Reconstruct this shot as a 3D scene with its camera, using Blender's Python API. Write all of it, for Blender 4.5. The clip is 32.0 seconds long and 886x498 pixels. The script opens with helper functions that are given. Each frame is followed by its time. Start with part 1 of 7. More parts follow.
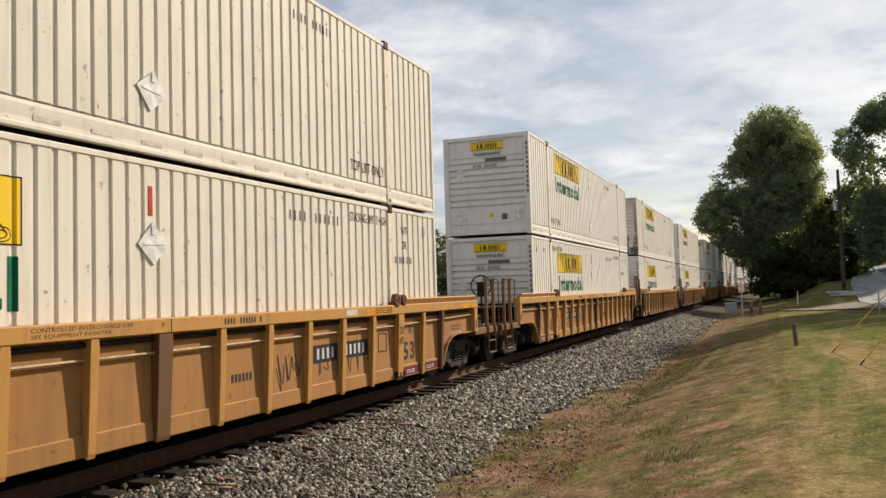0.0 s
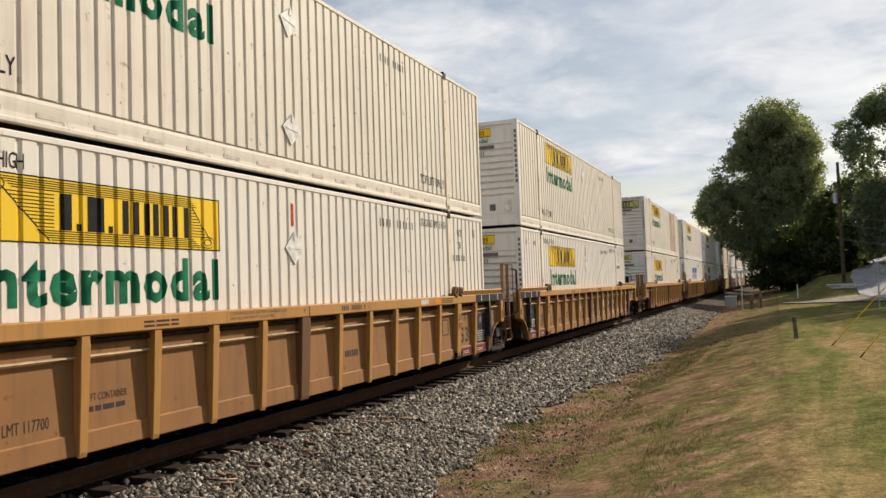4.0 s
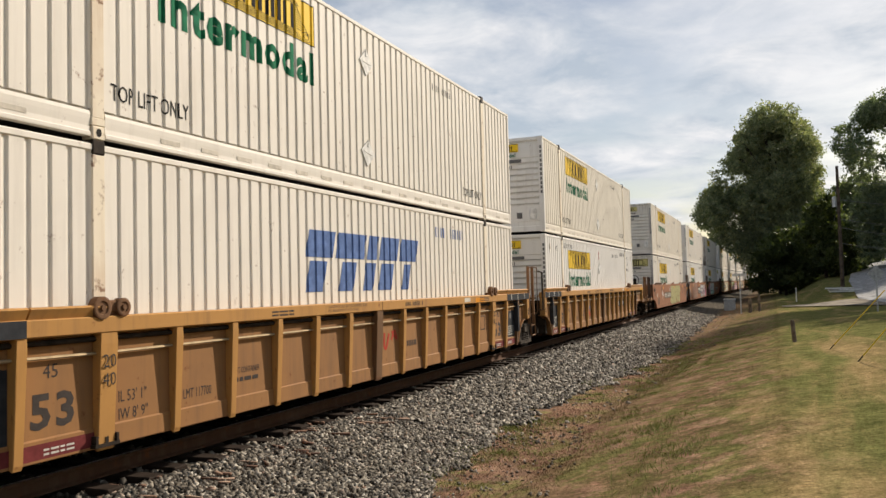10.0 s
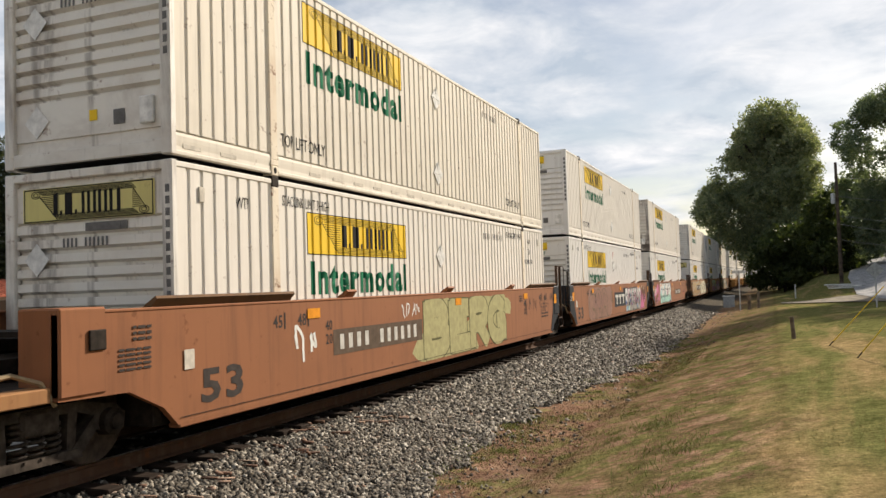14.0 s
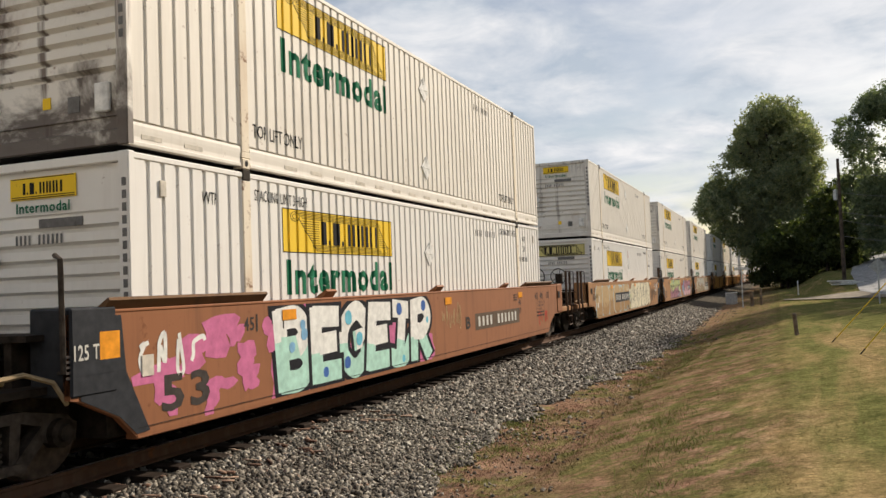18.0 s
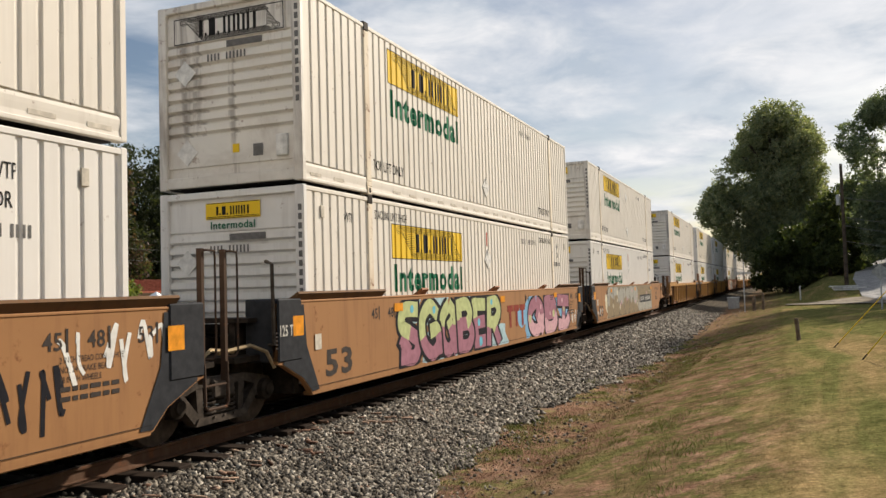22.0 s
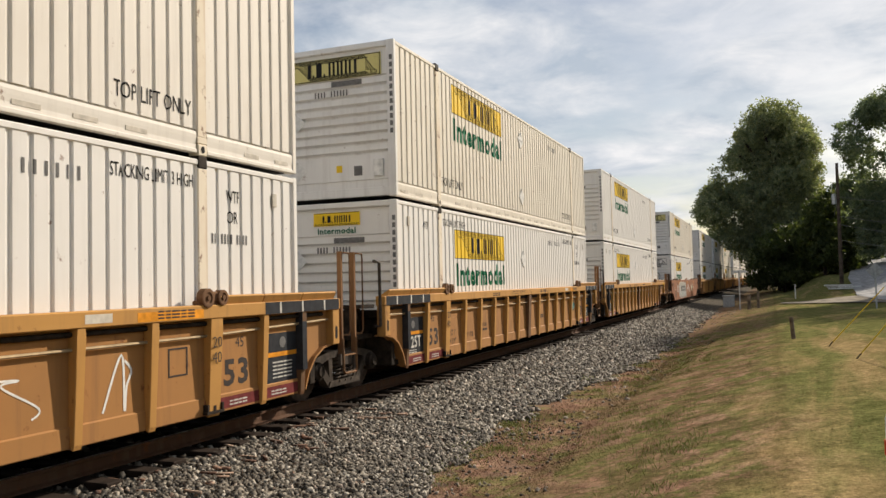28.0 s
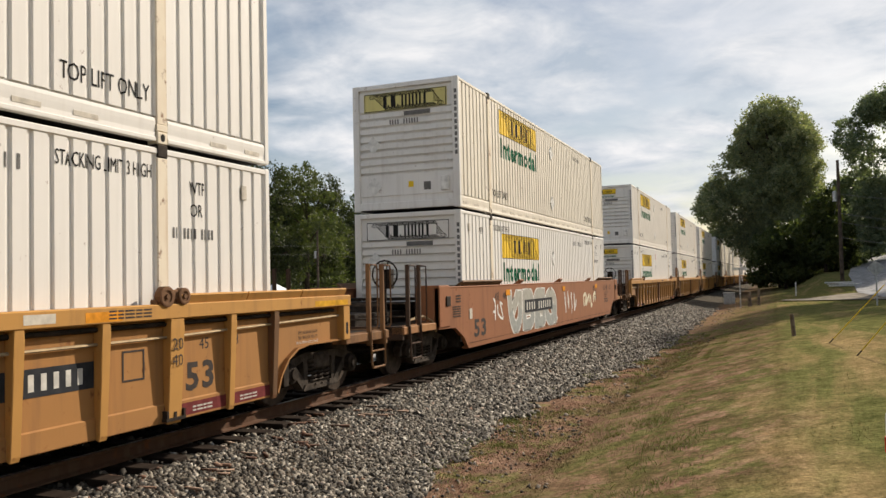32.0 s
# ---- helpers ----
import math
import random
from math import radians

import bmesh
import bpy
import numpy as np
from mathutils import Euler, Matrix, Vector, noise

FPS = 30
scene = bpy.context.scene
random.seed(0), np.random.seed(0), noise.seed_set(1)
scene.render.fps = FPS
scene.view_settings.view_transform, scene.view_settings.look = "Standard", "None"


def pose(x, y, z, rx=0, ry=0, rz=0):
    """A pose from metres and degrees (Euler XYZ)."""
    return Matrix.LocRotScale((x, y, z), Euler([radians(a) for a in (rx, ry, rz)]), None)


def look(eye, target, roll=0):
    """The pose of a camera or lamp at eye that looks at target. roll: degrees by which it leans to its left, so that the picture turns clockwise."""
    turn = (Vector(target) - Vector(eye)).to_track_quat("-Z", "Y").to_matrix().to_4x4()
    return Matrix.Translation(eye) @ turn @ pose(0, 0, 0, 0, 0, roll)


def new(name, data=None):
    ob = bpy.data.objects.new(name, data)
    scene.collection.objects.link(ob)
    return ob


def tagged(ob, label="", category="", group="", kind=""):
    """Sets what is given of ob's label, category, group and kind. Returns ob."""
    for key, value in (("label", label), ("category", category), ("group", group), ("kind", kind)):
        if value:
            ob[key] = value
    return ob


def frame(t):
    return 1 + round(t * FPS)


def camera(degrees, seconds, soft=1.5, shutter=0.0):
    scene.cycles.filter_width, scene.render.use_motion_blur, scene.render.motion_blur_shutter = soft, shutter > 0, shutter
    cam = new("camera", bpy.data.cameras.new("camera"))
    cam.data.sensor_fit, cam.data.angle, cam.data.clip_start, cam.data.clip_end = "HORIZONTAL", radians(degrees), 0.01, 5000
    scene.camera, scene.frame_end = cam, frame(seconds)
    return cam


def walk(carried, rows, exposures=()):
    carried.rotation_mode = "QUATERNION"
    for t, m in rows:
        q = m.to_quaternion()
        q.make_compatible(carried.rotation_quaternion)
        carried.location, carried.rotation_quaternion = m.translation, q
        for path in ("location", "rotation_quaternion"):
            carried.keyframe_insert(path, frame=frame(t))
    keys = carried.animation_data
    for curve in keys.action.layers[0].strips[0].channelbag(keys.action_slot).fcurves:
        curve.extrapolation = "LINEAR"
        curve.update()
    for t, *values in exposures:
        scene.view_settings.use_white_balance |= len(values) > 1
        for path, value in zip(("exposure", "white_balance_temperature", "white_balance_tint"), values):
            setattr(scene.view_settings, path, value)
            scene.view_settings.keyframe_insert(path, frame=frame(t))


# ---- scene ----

# ---- camera: a hand-held phone beside the line; z = 0 is the top of the rail ----
EYE = Vector((0.0, 0.0, 1.75))
FOV = 56.68


def aim(yaw, pitch, roll):
    a, b = radians(yaw), radians(pitch)
    way = Vector((-math.sin(a) * math.cos(b), math.cos(a) * math.cos(b), math.sin(b)))
    return look(EYE, EYE + way * 10, roll)


VIEW = [
    (0, 21.94, 3.05, -1.66), (0.5, 21.94, 3.01, -1.62), (1, 21.85, 2.98, -1.84), (1.5, 21.79, 2.93, -1.81), (2, 21.75, 2.92, -1.91),
    (2.5, 21.79, 2.83, -2.00), (3, 21.85, 2.81, -2.00), (3.5, 21.90, 2.75, -1.98), (5.5, 22.06, 2.48, -1.71), (6, 22.07, 2.46, -1.64),
    (6.5, 22.11, 2.49, -1.59), (7, 22.10, 2.55, -1.70), (7.5, 22.11, 2.59, -1.69), (8, 22.10, 2.68, -1.74), (8.5, 21.99, 2.76, -1.76),
    (9, 21.88, 2.82, -1.72), (9.5, 21.88, 2.76, -1.57), (10, 21.88, 2.73, -1.52), (10.5, 21.85, 2.71, -1.53), (11, 21.82, 2.65, -1.49),
    (11.5, 21.72, 2.60, -1.60), (12, 21.74, 2.62, -1.94), (12.5, 21.81, 2.58, -1.88), (13, 21.80, 2.68, -1.94), (13.5, 21.82, 2.75, -1.95),
    (14, 21.82, 2.62, -1.81), (14.5, 21.80, 2.56, -1.94), (16.5, 22.08, 2.47, -1.80), (17, 22.08, 2.56, -1.81), (17.5, 22.02, 2.64, -2.00),
    (18, 21.97, 2.51, -2.10), (18.5, 21.96, 2.39, -2.14), (19, 21.94, 2.37, -1.97), (19.5, 21.94, 2.44, -1.81), (20, 21.97, 2.56, -1.77),
    (20.5, 22.10, 2.59, -1.60), (21, 22.16, 2.65, -1.60), (21.5, 22.22, 2.68, -1.58), (22, 22.11, 2.67, -1.66), (22.5, 21.99, 2.62, -1.71),
    (23, 21.92, 2.60, -1.65), (23.5, 21.93, 2.67, -1.69), (24, 21.89, 2.70, -1.68), (24.5, 21.89, 2.69, -1.56), (25, 21.88, 2.68, -1.43),
    (25.5, 21.87, 2.73, -1.47), (27.5, 21.86, 2.55, -1.31), (28, 21.85, 2.42, -1.30), (28.5, 21.91, 2.36, -1.22), (29, 21.98, 2.37, -1.36),
    (29.5, 21.91, 2.36, -1.22), (30, 21.86, 2.40, -1.14), (30.5, 21.84, 2.35, -1.11), (31, 21.85, 2.29, -1.08), (31.5, 21.90, 2.23, -1.22),
    (32, 21.89, 2.22, -1.29),
]
cam = camera(FOV, 32.0, soft=1.5)
walk(cam, [(t, aim(a, b, c)) for t, a, b, c in VIEW], exposures=[(0.0, 0.42), (1.2, 0.43), (2.5, 0.38), (6.0, 0.43), (7.4, 0.50), (8.2, 0.48), (9.0, 0.40), (11.0, 0.41), (12.8, 0.42), (14.0, 0.54), (15.0, 0.48), (17.0, 0.40), (19.2, 0.41), (20.0, 0.56), (20.7, 0.42), (24.0, 0.42), (28.0, 0.39), (29.0, 0.43), (30.2, 0.39), (32.0, 0.40)])

# ---- light ----
SUN_EL, SUN_AZ = 29.0, 65.0      # degrees up, and from the track's side (+x) towards its far end (+y)
sun_way = Vector((math.cos(radians(SUN_AZ)) * math.cos(radians(SUN_EL)),
                  math.sin(radians(SUN_AZ)) * math.cos(radians(SUN_EL)), math.sin(radians(SUN_EL))))
sun = new("sun", bpy.data.lights.new("sun", "SUN"))
sun.data.energy, sun.data.angle, sun.data.color = 5.0, radians(1.0), (1.0, 0.885, 0.74)
sun.matrix_world = look(sun_way * 100, (0, 0, 0))

world = bpy.data.worlds.new("sky")
scene.world = world
world.use_nodes = True
wn, wl = world.node_tree.nodes, world.node_tree.links
wn.clear()


def wnode(kind, **values):
    n = wn.new(kind)
    for k, v in values.items():
        n.inputs[k].default_value = v
    return n


sky = wn.new("ShaderNodeTexSky")
sky.sky_type, sky.sun_disc = "NISHITA", False
sky.sun_elevation, sky.sun_rotation = radians(SUN_EL), radians(90 - SUN_AZ)
sky.air_density, sky.dust_density, sky.ozone_density = 1.0, 1.5, 1.0
# clouds: two layers of noise on a plane far overhead
co = wn.new("ShaderNodeTexCoord")
sep = wn.new("ShaderNodeSeparateXYZ")
wl.new(co.outputs["Generated"], sep.inputs[0])
up = wn.new("ShaderNodeMath"); up.operation = "ADD"; up.inputs[1].default_value = 0.16
wl.new(sep.outputs["Z"], up.inputs[0])
mx = wn.new("ShaderNodeMath"); mx.operation = "MAXIMUM"; mx.inputs[1].default_value = 0.03
wl.new(up.outputs[0], mx.inputs[0])
dx = wn.new("ShaderNodeMath"); dx.operation = "DIVIDE"
dy = wn.new("ShaderNodeMath"); dy.operation = "DIVIDE"
wl.new(sep.outputs["X"], dx.inputs[0]); wl.new(mx.outputs[0], dx.inputs[1])
wl.new(sep.outputs["Y"], dy.inputs[0]); wl.new(mx.outputs[0], dy.inputs[1])
plane = wn.new("ShaderNodeCombineXYZ")
wl.new(dx.outputs[0], plane.inputs[0]); wl.new(dy.outputs[0], plane.inputs[1])
big = wnode("ShaderNodeTexNoise", Scale=1.25, Detail=8.0, Roughness=0.55, Distortion=0.3)
small = wnode("ShaderNodeTexNoise", Scale=3.1, Detail=9.0, Roughness=0.60, Distortion=0.35)
wl.new(plane.outputs[0], big.inputs["Vector"]); wl.new(plane.outputs[0], small.inputs["Vector"])
cover = wn.new("ShaderNodeValToRGB")
cover.color_ramp.elements[0].position, cover.color_ramp.elements[1].position = 0.40, 0.58
wl.new(big.outputs["Fac"], cover.inputs[0])
tone = wn.new("ShaderNodeValToRGB")
tone.color_ramp.elements[0].position, tone.color_ramp.elements[1].position = 0.36, 0.66
tone.color_ramp.elements[0].color = (6.0, 6.8, 7.8, 1)
tone.color_ramp.elements[1].color = (10.8, 10.7, 10.8, 1)
wl.new(small.outputs["Fac"], tone.inputs[0])
# the cloud breaks up overhead, where the sky is deeper
high = wn.new("ShaderNodeMapRange")
high.inputs[1].default_value, high.inputs[2].default_value, high.inputs[3].default_value, high.inputs[4].default_value = 0.36, 0.62, 1.0, 0.62
wl.new(sep.outputs["Z"], high.inputs[0])
thin = wn.new("ShaderNodeMath"); thin.operation = "MULTIPLY"
wl.new(cover.outputs[0], thin.inputs[0]); wl.new(high.outputs[0], thin.inputs[1])
mix = wn.new("ShaderNodeMix"); mix.data_type = "RGBA"
wl.new(thin.outputs[0], mix.inputs["Factor"])
wl.new(sky.outputs[0], mix.inputs["A"]); wl.new(tone.outputs[0], mix.inputs["B"])
bg = wn.new("ShaderNodeBackground"); bg.inputs["Strength"].default_value = 0.064
wl.new(mix.outputs["Result"], bg.inputs["Color"])
out = wn.new("ShaderNodeOutputWorld")
wl.new(bg.outputs[0], out.inputs["Surface"])

# ---- materials ----
def material(name):
    m = bpy.data.materials.new(name)
    m.use_nodes = True
    return m, m.node_tree.nodes, m.node_tree.links, m.node_tree.nodes["Principled BSDF"]


def ramp(n, l, src, stops):
    r = n.new("ShaderNodeValToRGB")
    e = r.color_ramp.elements
    while len(e) < len(stops):
        e.new(0.5)
    for k, (p, c) in zip(e, stops):
        k.position, k.color = p, (*c, 1) if len(c) == 3 else c
    l.new(src, r.inputs[0])
    return r.outputs[0]


def noise_of(n, l, vec, scale, detail=5.0, rough=0.6, distort=0.0):
    t = n.new("ShaderNodeTexNoise")
    t.inputs["Scale"].default_value, t.inputs["Detail"].default_value = scale, detail
    t.inputs["Roughness"].default_value, t.inputs["Distortion"].default_value = rough, distort
    if vec:
        l.new(vec, t.inputs["Vector"])
    return t.outputs["Fac"]


def stretched(n, l, sx, sy, sz, source="Object"):
    c = n.new("ShaderNodeTexCoord")
    m = n.new("ShaderNodeMapping")
    m.inputs["Scale"].default_value = (sx, sy, sz)
    l.new(c.outputs[source], m.inputs["Vector"])
    return m.outputs[0]


def blend(n, l, fac, a, b, how="MIX"):
    m = n.new("ShaderNodeMix")
    m.data_type, m.blend_type = "RGBA", how
    for k, v in (("Factor", fac), ("A", a), ("B", b)):
        s = m.inputs[k]
        if hasattr(v, "is_linked"):
            l.new(v, s)
        elif k == "Factor":
            s.default_value = v
        else:
            s.default_value = (*v, 1)
    return m.outputs["Result"]


def bump(n, l, b, height, strength=0.3, distance=0.01):
    k = n.new("ShaderNodeBump")
    k.inputs["Strength"].default_value, k.inputs["Distance"].default_value = strength, distance
    l.new(height, k.inputs["Height"])
    l.new(k.outputs[0], b.inputs["Normal"])


def paint(name, base, spread=0.0, rough=0.5, streak=0.35, rust=0.0, dirt=(0.20, 0.15, 0.11), metal=0.0, vary=None, world=False):
    """Weathered paint: rain streaks, blotches of grime, specks of rust."""
    m, n, l, b = material(name)
    src = "Object"
    fine = noise_of(n, l, stretched(n, l, 6, 6, 6, src), 1.0, 8, 0.65)
    run = noise_of(n, l, stretched(n, l, 7, 7, 0.5, src), 1.0, 6, 0.6)
    blot = noise_of(n, l, stretched(n, l, 0.6, 0.6, 0.8, src), 1.0, 5, 0.6, 0.4)
    col = base
    if vary:
        info = n.new("ShaderNodeObjectInfo")
        col = ramp(n, l, info.outputs["Random"], vary)
    f1 = ramp(n, l, run, [(0.50, (0, 0, 0)), (0.78, (streak,) * 3)])
    c = blend(n, l, f1, col, dirt)
    f2 = ramp(n, l, blot, [(0.48, (0, 0, 0)), (0.8, (streak * 0.7,) * 3)])
    c = blend(n, l, f2, c, dirt)
    if rust:
        f3 = ramp(n, l, fine, [(0.66 - 0.12 * rust, (0, 0, 0)), (0.74 - 0.1 * rust, (0.8, 0.8, 0.8))])
        c = blend(n, l, f3, c, (0.16, 0.06, 0.025))
    l.new(c, b.inputs["Base Color"])
    b.inputs["Roughness"].default_value, b.inputs["Metallic"].default_value = min(0.9, rough + 0.15), metal
    b.inputs["Specular IOR Level"].default_value = 0.10
    bump(n, l, b, fine, 0.12, 0.004)
    return m


def plain(name, base, rough=0.6, metal=0.0, grain=0.15, scale=8.0):
    m, n, l, b = material(name)
    f = noise_of(n, l, stretched(n, l, scale, scale, scale), 1.0, 6)
    dark = tuple(v * (1 - 2.2 * grain) for v in base)
    light = tuple(min(1, v * (1 + grain)) for v in base)
    l.new(ramp(n, l, f, [(0.3, dark), (0.7, light)]), b.inputs["Base Color"])
    b.inputs["Roughness"].default_value, b.inputs["Metallic"].default_value = rough, metal
    b.inputs["Specular IOR Level"].default_value = 0.35 if metal > 0.5 else 0.06
    bump(n, l, b, f, 0.1, 0.004)
    return m


M_WHITE = paint("container_white", (0.73, 0.685, 0.615), streak=0.18, rust=0.12, rough=0.45)
M_WHITE_B = paint("container_cream", (0.71, 0.655, 0.56), streak=0.26, rust=0.25, rough=0.5)
M_WHITE_C = paint("container_chalk", (0.74, 0.715, 0.675), streak=0.12, rust=0.03, rough=0.42)
M_WHITE_E = paint("container_end", (0.74, 0.725, 0.70), streak=0.28, rust=0.12, rough=0.5)
M_POSTS = paint("post_rusting", (0.74, 0.66, 0.53), streak=0.45, rust=0.75, rough=0.6, dirt=(0.34, 0.15, 0.05))
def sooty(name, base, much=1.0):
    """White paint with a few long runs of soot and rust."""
    m, n, l, b = material(name)
    fine = noise_of(n, l, stretched(n, l, 6, 6, 6), 1.0, 8, 0.65)
    run = noise_of(n, l, stretched(n, l, 3.4, 3.4, 0.30), 1.0, 5, 0.62, 0.5)
    blot = noise_of(n, l, stretched(n, l, 1.1, 1.1, 1.3), 1.0, 6, 0.65, 0.4)
    c = blend(n, l, ramp(n, l, blot, [(0.45, (0, 0, 0)), (0.75, (0.15 + 0.6 * much,) * 3)]), base, (0.30, 0.19, 0.11))
    c = blend(n, l, ramp(n, l, run, [(0.53, (0, 0, 0)), (0.66, (0.35 + 0.55 * much,) * 3)]), c, (0.085, 0.05, 0.032))
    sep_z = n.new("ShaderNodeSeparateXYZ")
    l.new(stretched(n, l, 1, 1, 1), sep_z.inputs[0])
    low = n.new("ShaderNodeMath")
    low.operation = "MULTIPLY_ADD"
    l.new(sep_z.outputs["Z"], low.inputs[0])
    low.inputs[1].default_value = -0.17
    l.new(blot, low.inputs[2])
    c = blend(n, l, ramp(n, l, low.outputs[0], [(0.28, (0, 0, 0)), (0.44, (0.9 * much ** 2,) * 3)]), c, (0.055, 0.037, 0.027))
    c = blend(n, l, ramp(n, l, fine, [(0.62, (0, 0, 0)), (0.72, (0.8, 0.8, 0.8))]), c, (0.17, 0.07, 0.03))
    l.new(c, b.inputs["Base Color"])
    b.inputs["Roughness"].default_value = 0.6
    bump(n, l, b, fine, 0.12, 0.004)
    return m


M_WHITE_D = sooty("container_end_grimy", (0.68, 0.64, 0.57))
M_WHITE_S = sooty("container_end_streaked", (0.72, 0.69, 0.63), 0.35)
def rusted(name, base):
    """White paint eaten by rust in long runs and flaking patches."""
    m, n, l, b = material(name)
    fine = noise_of(n, l, stretched(n, l, 9, 9, 5), 1.0, 8, 0.72)
    run = noise_of(n, l, stretched(n, l, 6, 5.5, 0.55), 1.0, 7, 0.68, 0.4)
    tone = noise_of(n, l, stretched(n, l, 2, 2, 1.2), 1.0, 5, 0.6)
    rust = ramp(n, l, tone, [(0.3, (0.20, 0.062, 0.028)), (0.55, (0.36, 0.135, 0.055)), (0.75, (0.50, 0.26, 0.13))])
    c = blend(n, l, ramp(n, l, run, [(0.46, (0, 0, 0)), (0.60, (0.9, 0.9, 0.9))]), base, rust)
    c = blend(n, l, ramp(n, l, fine, [(0.56, (0, 0, 0)), (0.66, (0.85, 0.85, 0.85))]), c, rust)
    l.new(c, b.inputs["Base Color"])
    b.inputs["Roughness"].default_value = 0.9
    b.inputs["Specular IOR Level"].default_value = 0.05
    bump(n, l, b, fine, 0.3, 0.006)
    return m


M_RUSTY = rusted("container_rusted", (0.66, 0.56, 0.46))
M_REDBOX = paint("container_red", (0.36, 0.10, 0.06), streak=0.3, rust=0.3)
M_ROOF = paint("container_roof", (0.60, 0.58, 0.54), streak=0.4)
M_UNDER = plain("underside_black", (0.03, 0.028, 0.026), 0.8)
M_YELLOW = paint("logo_yellow", (0.80, 0.53, 0.03), streak=0.16, rust=0.05)
M_YELLOW_PALE = paint("logo_pale_yellow", (0.62, 0.55, 0.22), streak=0.3, rust=0.05)
M_GREEN = plain("letter_green", (0.012, 0.13, 0.065), 0.85)
M_BLACK = plain("letter_black", (0.025, 0.024, 0.024), 0.85)
M_NAVY = plain("letter_blue", (0.12, 0.19, 0.40), 0.85)
M_SLATE = plain("letter_slate", (0.13, 0.14, 0.19), 0.85)
M_RED = plain("marker_red", (0.52, 0.06, 0.03), 0.5)
M_GREYTXT = plain("letter_grey", (0.17, 0.165, 0.16), 0.85)
M_FILM = plain("placard_holder", (0.72, 0.71, 0.68), 0.45)
M_TAPE = plain("tape_pale", (0.58, 0.53, 0.45), 0.5)
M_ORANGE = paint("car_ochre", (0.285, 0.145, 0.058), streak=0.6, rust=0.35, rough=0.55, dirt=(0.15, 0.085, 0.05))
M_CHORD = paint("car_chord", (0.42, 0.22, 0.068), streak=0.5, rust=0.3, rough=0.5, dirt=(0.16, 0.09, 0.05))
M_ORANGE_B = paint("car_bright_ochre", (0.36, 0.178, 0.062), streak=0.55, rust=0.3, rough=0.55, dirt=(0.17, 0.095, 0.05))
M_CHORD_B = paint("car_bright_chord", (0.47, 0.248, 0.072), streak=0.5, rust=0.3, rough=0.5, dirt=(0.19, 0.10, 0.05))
M_BROWN = paint("car_brown", (0.275, 0.115, 0.054), streak=0.45, rust=0.3, rough=0.55, dirt=(0.11, 0.05, 0.03))
M_BROWN_B = paint("car_tan", (0.33, 0.168, 0.072), streak=0.45, rust=0.3, rough=0.55, dirt=(0.16, 0.075, 0.04))
M_STEEL = plain("bogie_steel", (0.072, 0.058, 0.047), 0.75, 0.1, 0.3)
M_GREASE = plain("greasy_iron", (0.036, 0.028, 0.022), 0.7, 0.1, 0.3)
M_LOCK = paint("lock_rust", (0.16, 0.085, 0.045), streak=0.5, rust=0.6, rough=0.65, dirt=(0.07, 0.045, 0.03))
M_WHEEL = plain("wheel_iron", (0.085, 0.065, 0.052), 0.55, 0.4, 0.3)
M_LADDER = paint("car_ladder", (0.145, 0.08, 0.04), streak=0.6, rust=0.5, rough=0.6, dirt=(0.06, 0.04, 0.03))
M_STEP = paint("step_ochre", (0.205, 0.108, 0.050), streak=0.7, rust=0.5, rough=0.6, dirt=(0.06, 0.04, 0.03))
M_DARKBAR = paint("dark_bar", (0.070, 0.043, 0.029), streak=0.5, rust=0.4, rough=0.65, dirt=(0.04, 0.03, 0.025))
M_RODS = plain("brake_pipe", (0.36, 0.27, 0.16), 0.5, 0.2)
M_PANEL = plain("stencil_panel", (0.035, 0.037, 0.042), 0.6)
M_MAROON = plain("maroon_band", (0.16, 0.035, 0.035), 0.6)
M_STENCIL = plain("stencil_white", (0.60, 0.58, 0.53), 0.6)
M_REFLECT = plain("reflector_orange", (0.75, 0.30, 0.03), 0.45)
M_RAIL = paint("rail_rust", (0.095, 0.050, 0.030), streak=0.3, rust=0.6, rough=0.7)
M_RAILTOP = plain("rail_head", (0.50, 0.46, 0.42), 0.28, 0.9, 0.1)
M_TIE = plain("tie_wood", (0.042, 0.030, 0.023), 0.85, 0.0, 0.3, 3.0)

# ---- shaping helpers ----
def box(bm, x0, x1, y0, y1, z0, z1):
    vs = [bm.verts.new((x, y, z)) for z in (z0, z1) for x, y in ((x0, y0), (x1, y0), (x1, y1), (x0, y1))]
    for q in ((3, 2, 1, 0), (4, 5, 6, 7), (0, 1, 5, 4), (1, 2, 6, 5), (2, 3, 7, 6), (3, 0, 4, 7)):
        bm.faces.new([vs[i] for i in q])
    return vs


def boxes(*rows, bevel=0.0):
    bm = bmesh.new()
    for r in rows:
        box(bm, *r)
    if bevel:
        bmesh.ops.bevel(bm, geom=bm.edges[:], offset=bevel, segments=1, affect="EDGES")
    return bm


def prism(bm, outline, axis, a, b):
    """A flat outline (u, v), drawn out along an axis from a to b. Axis x: (y, z); y: (x, z); z: (x, y)."""
    def at(u, v, w):
        return {"x": (w, u, v), "y": (u, w, v), "z": (u, v, w)}[axis]
    lo = [bm.verts.new(at(u, v, a)) for u, v in outline]
    hi = [bm.verts.new(at(u, v, b)) for u, v in outline]
    n = len(outline)
    bm.faces.new(lo), bm.faces.new(hi)
    for i in range(n):
        bm.faces.new((lo[i], lo[(i + 1) % n], hi[(i + 1) % n], hi[i]))
    return bm


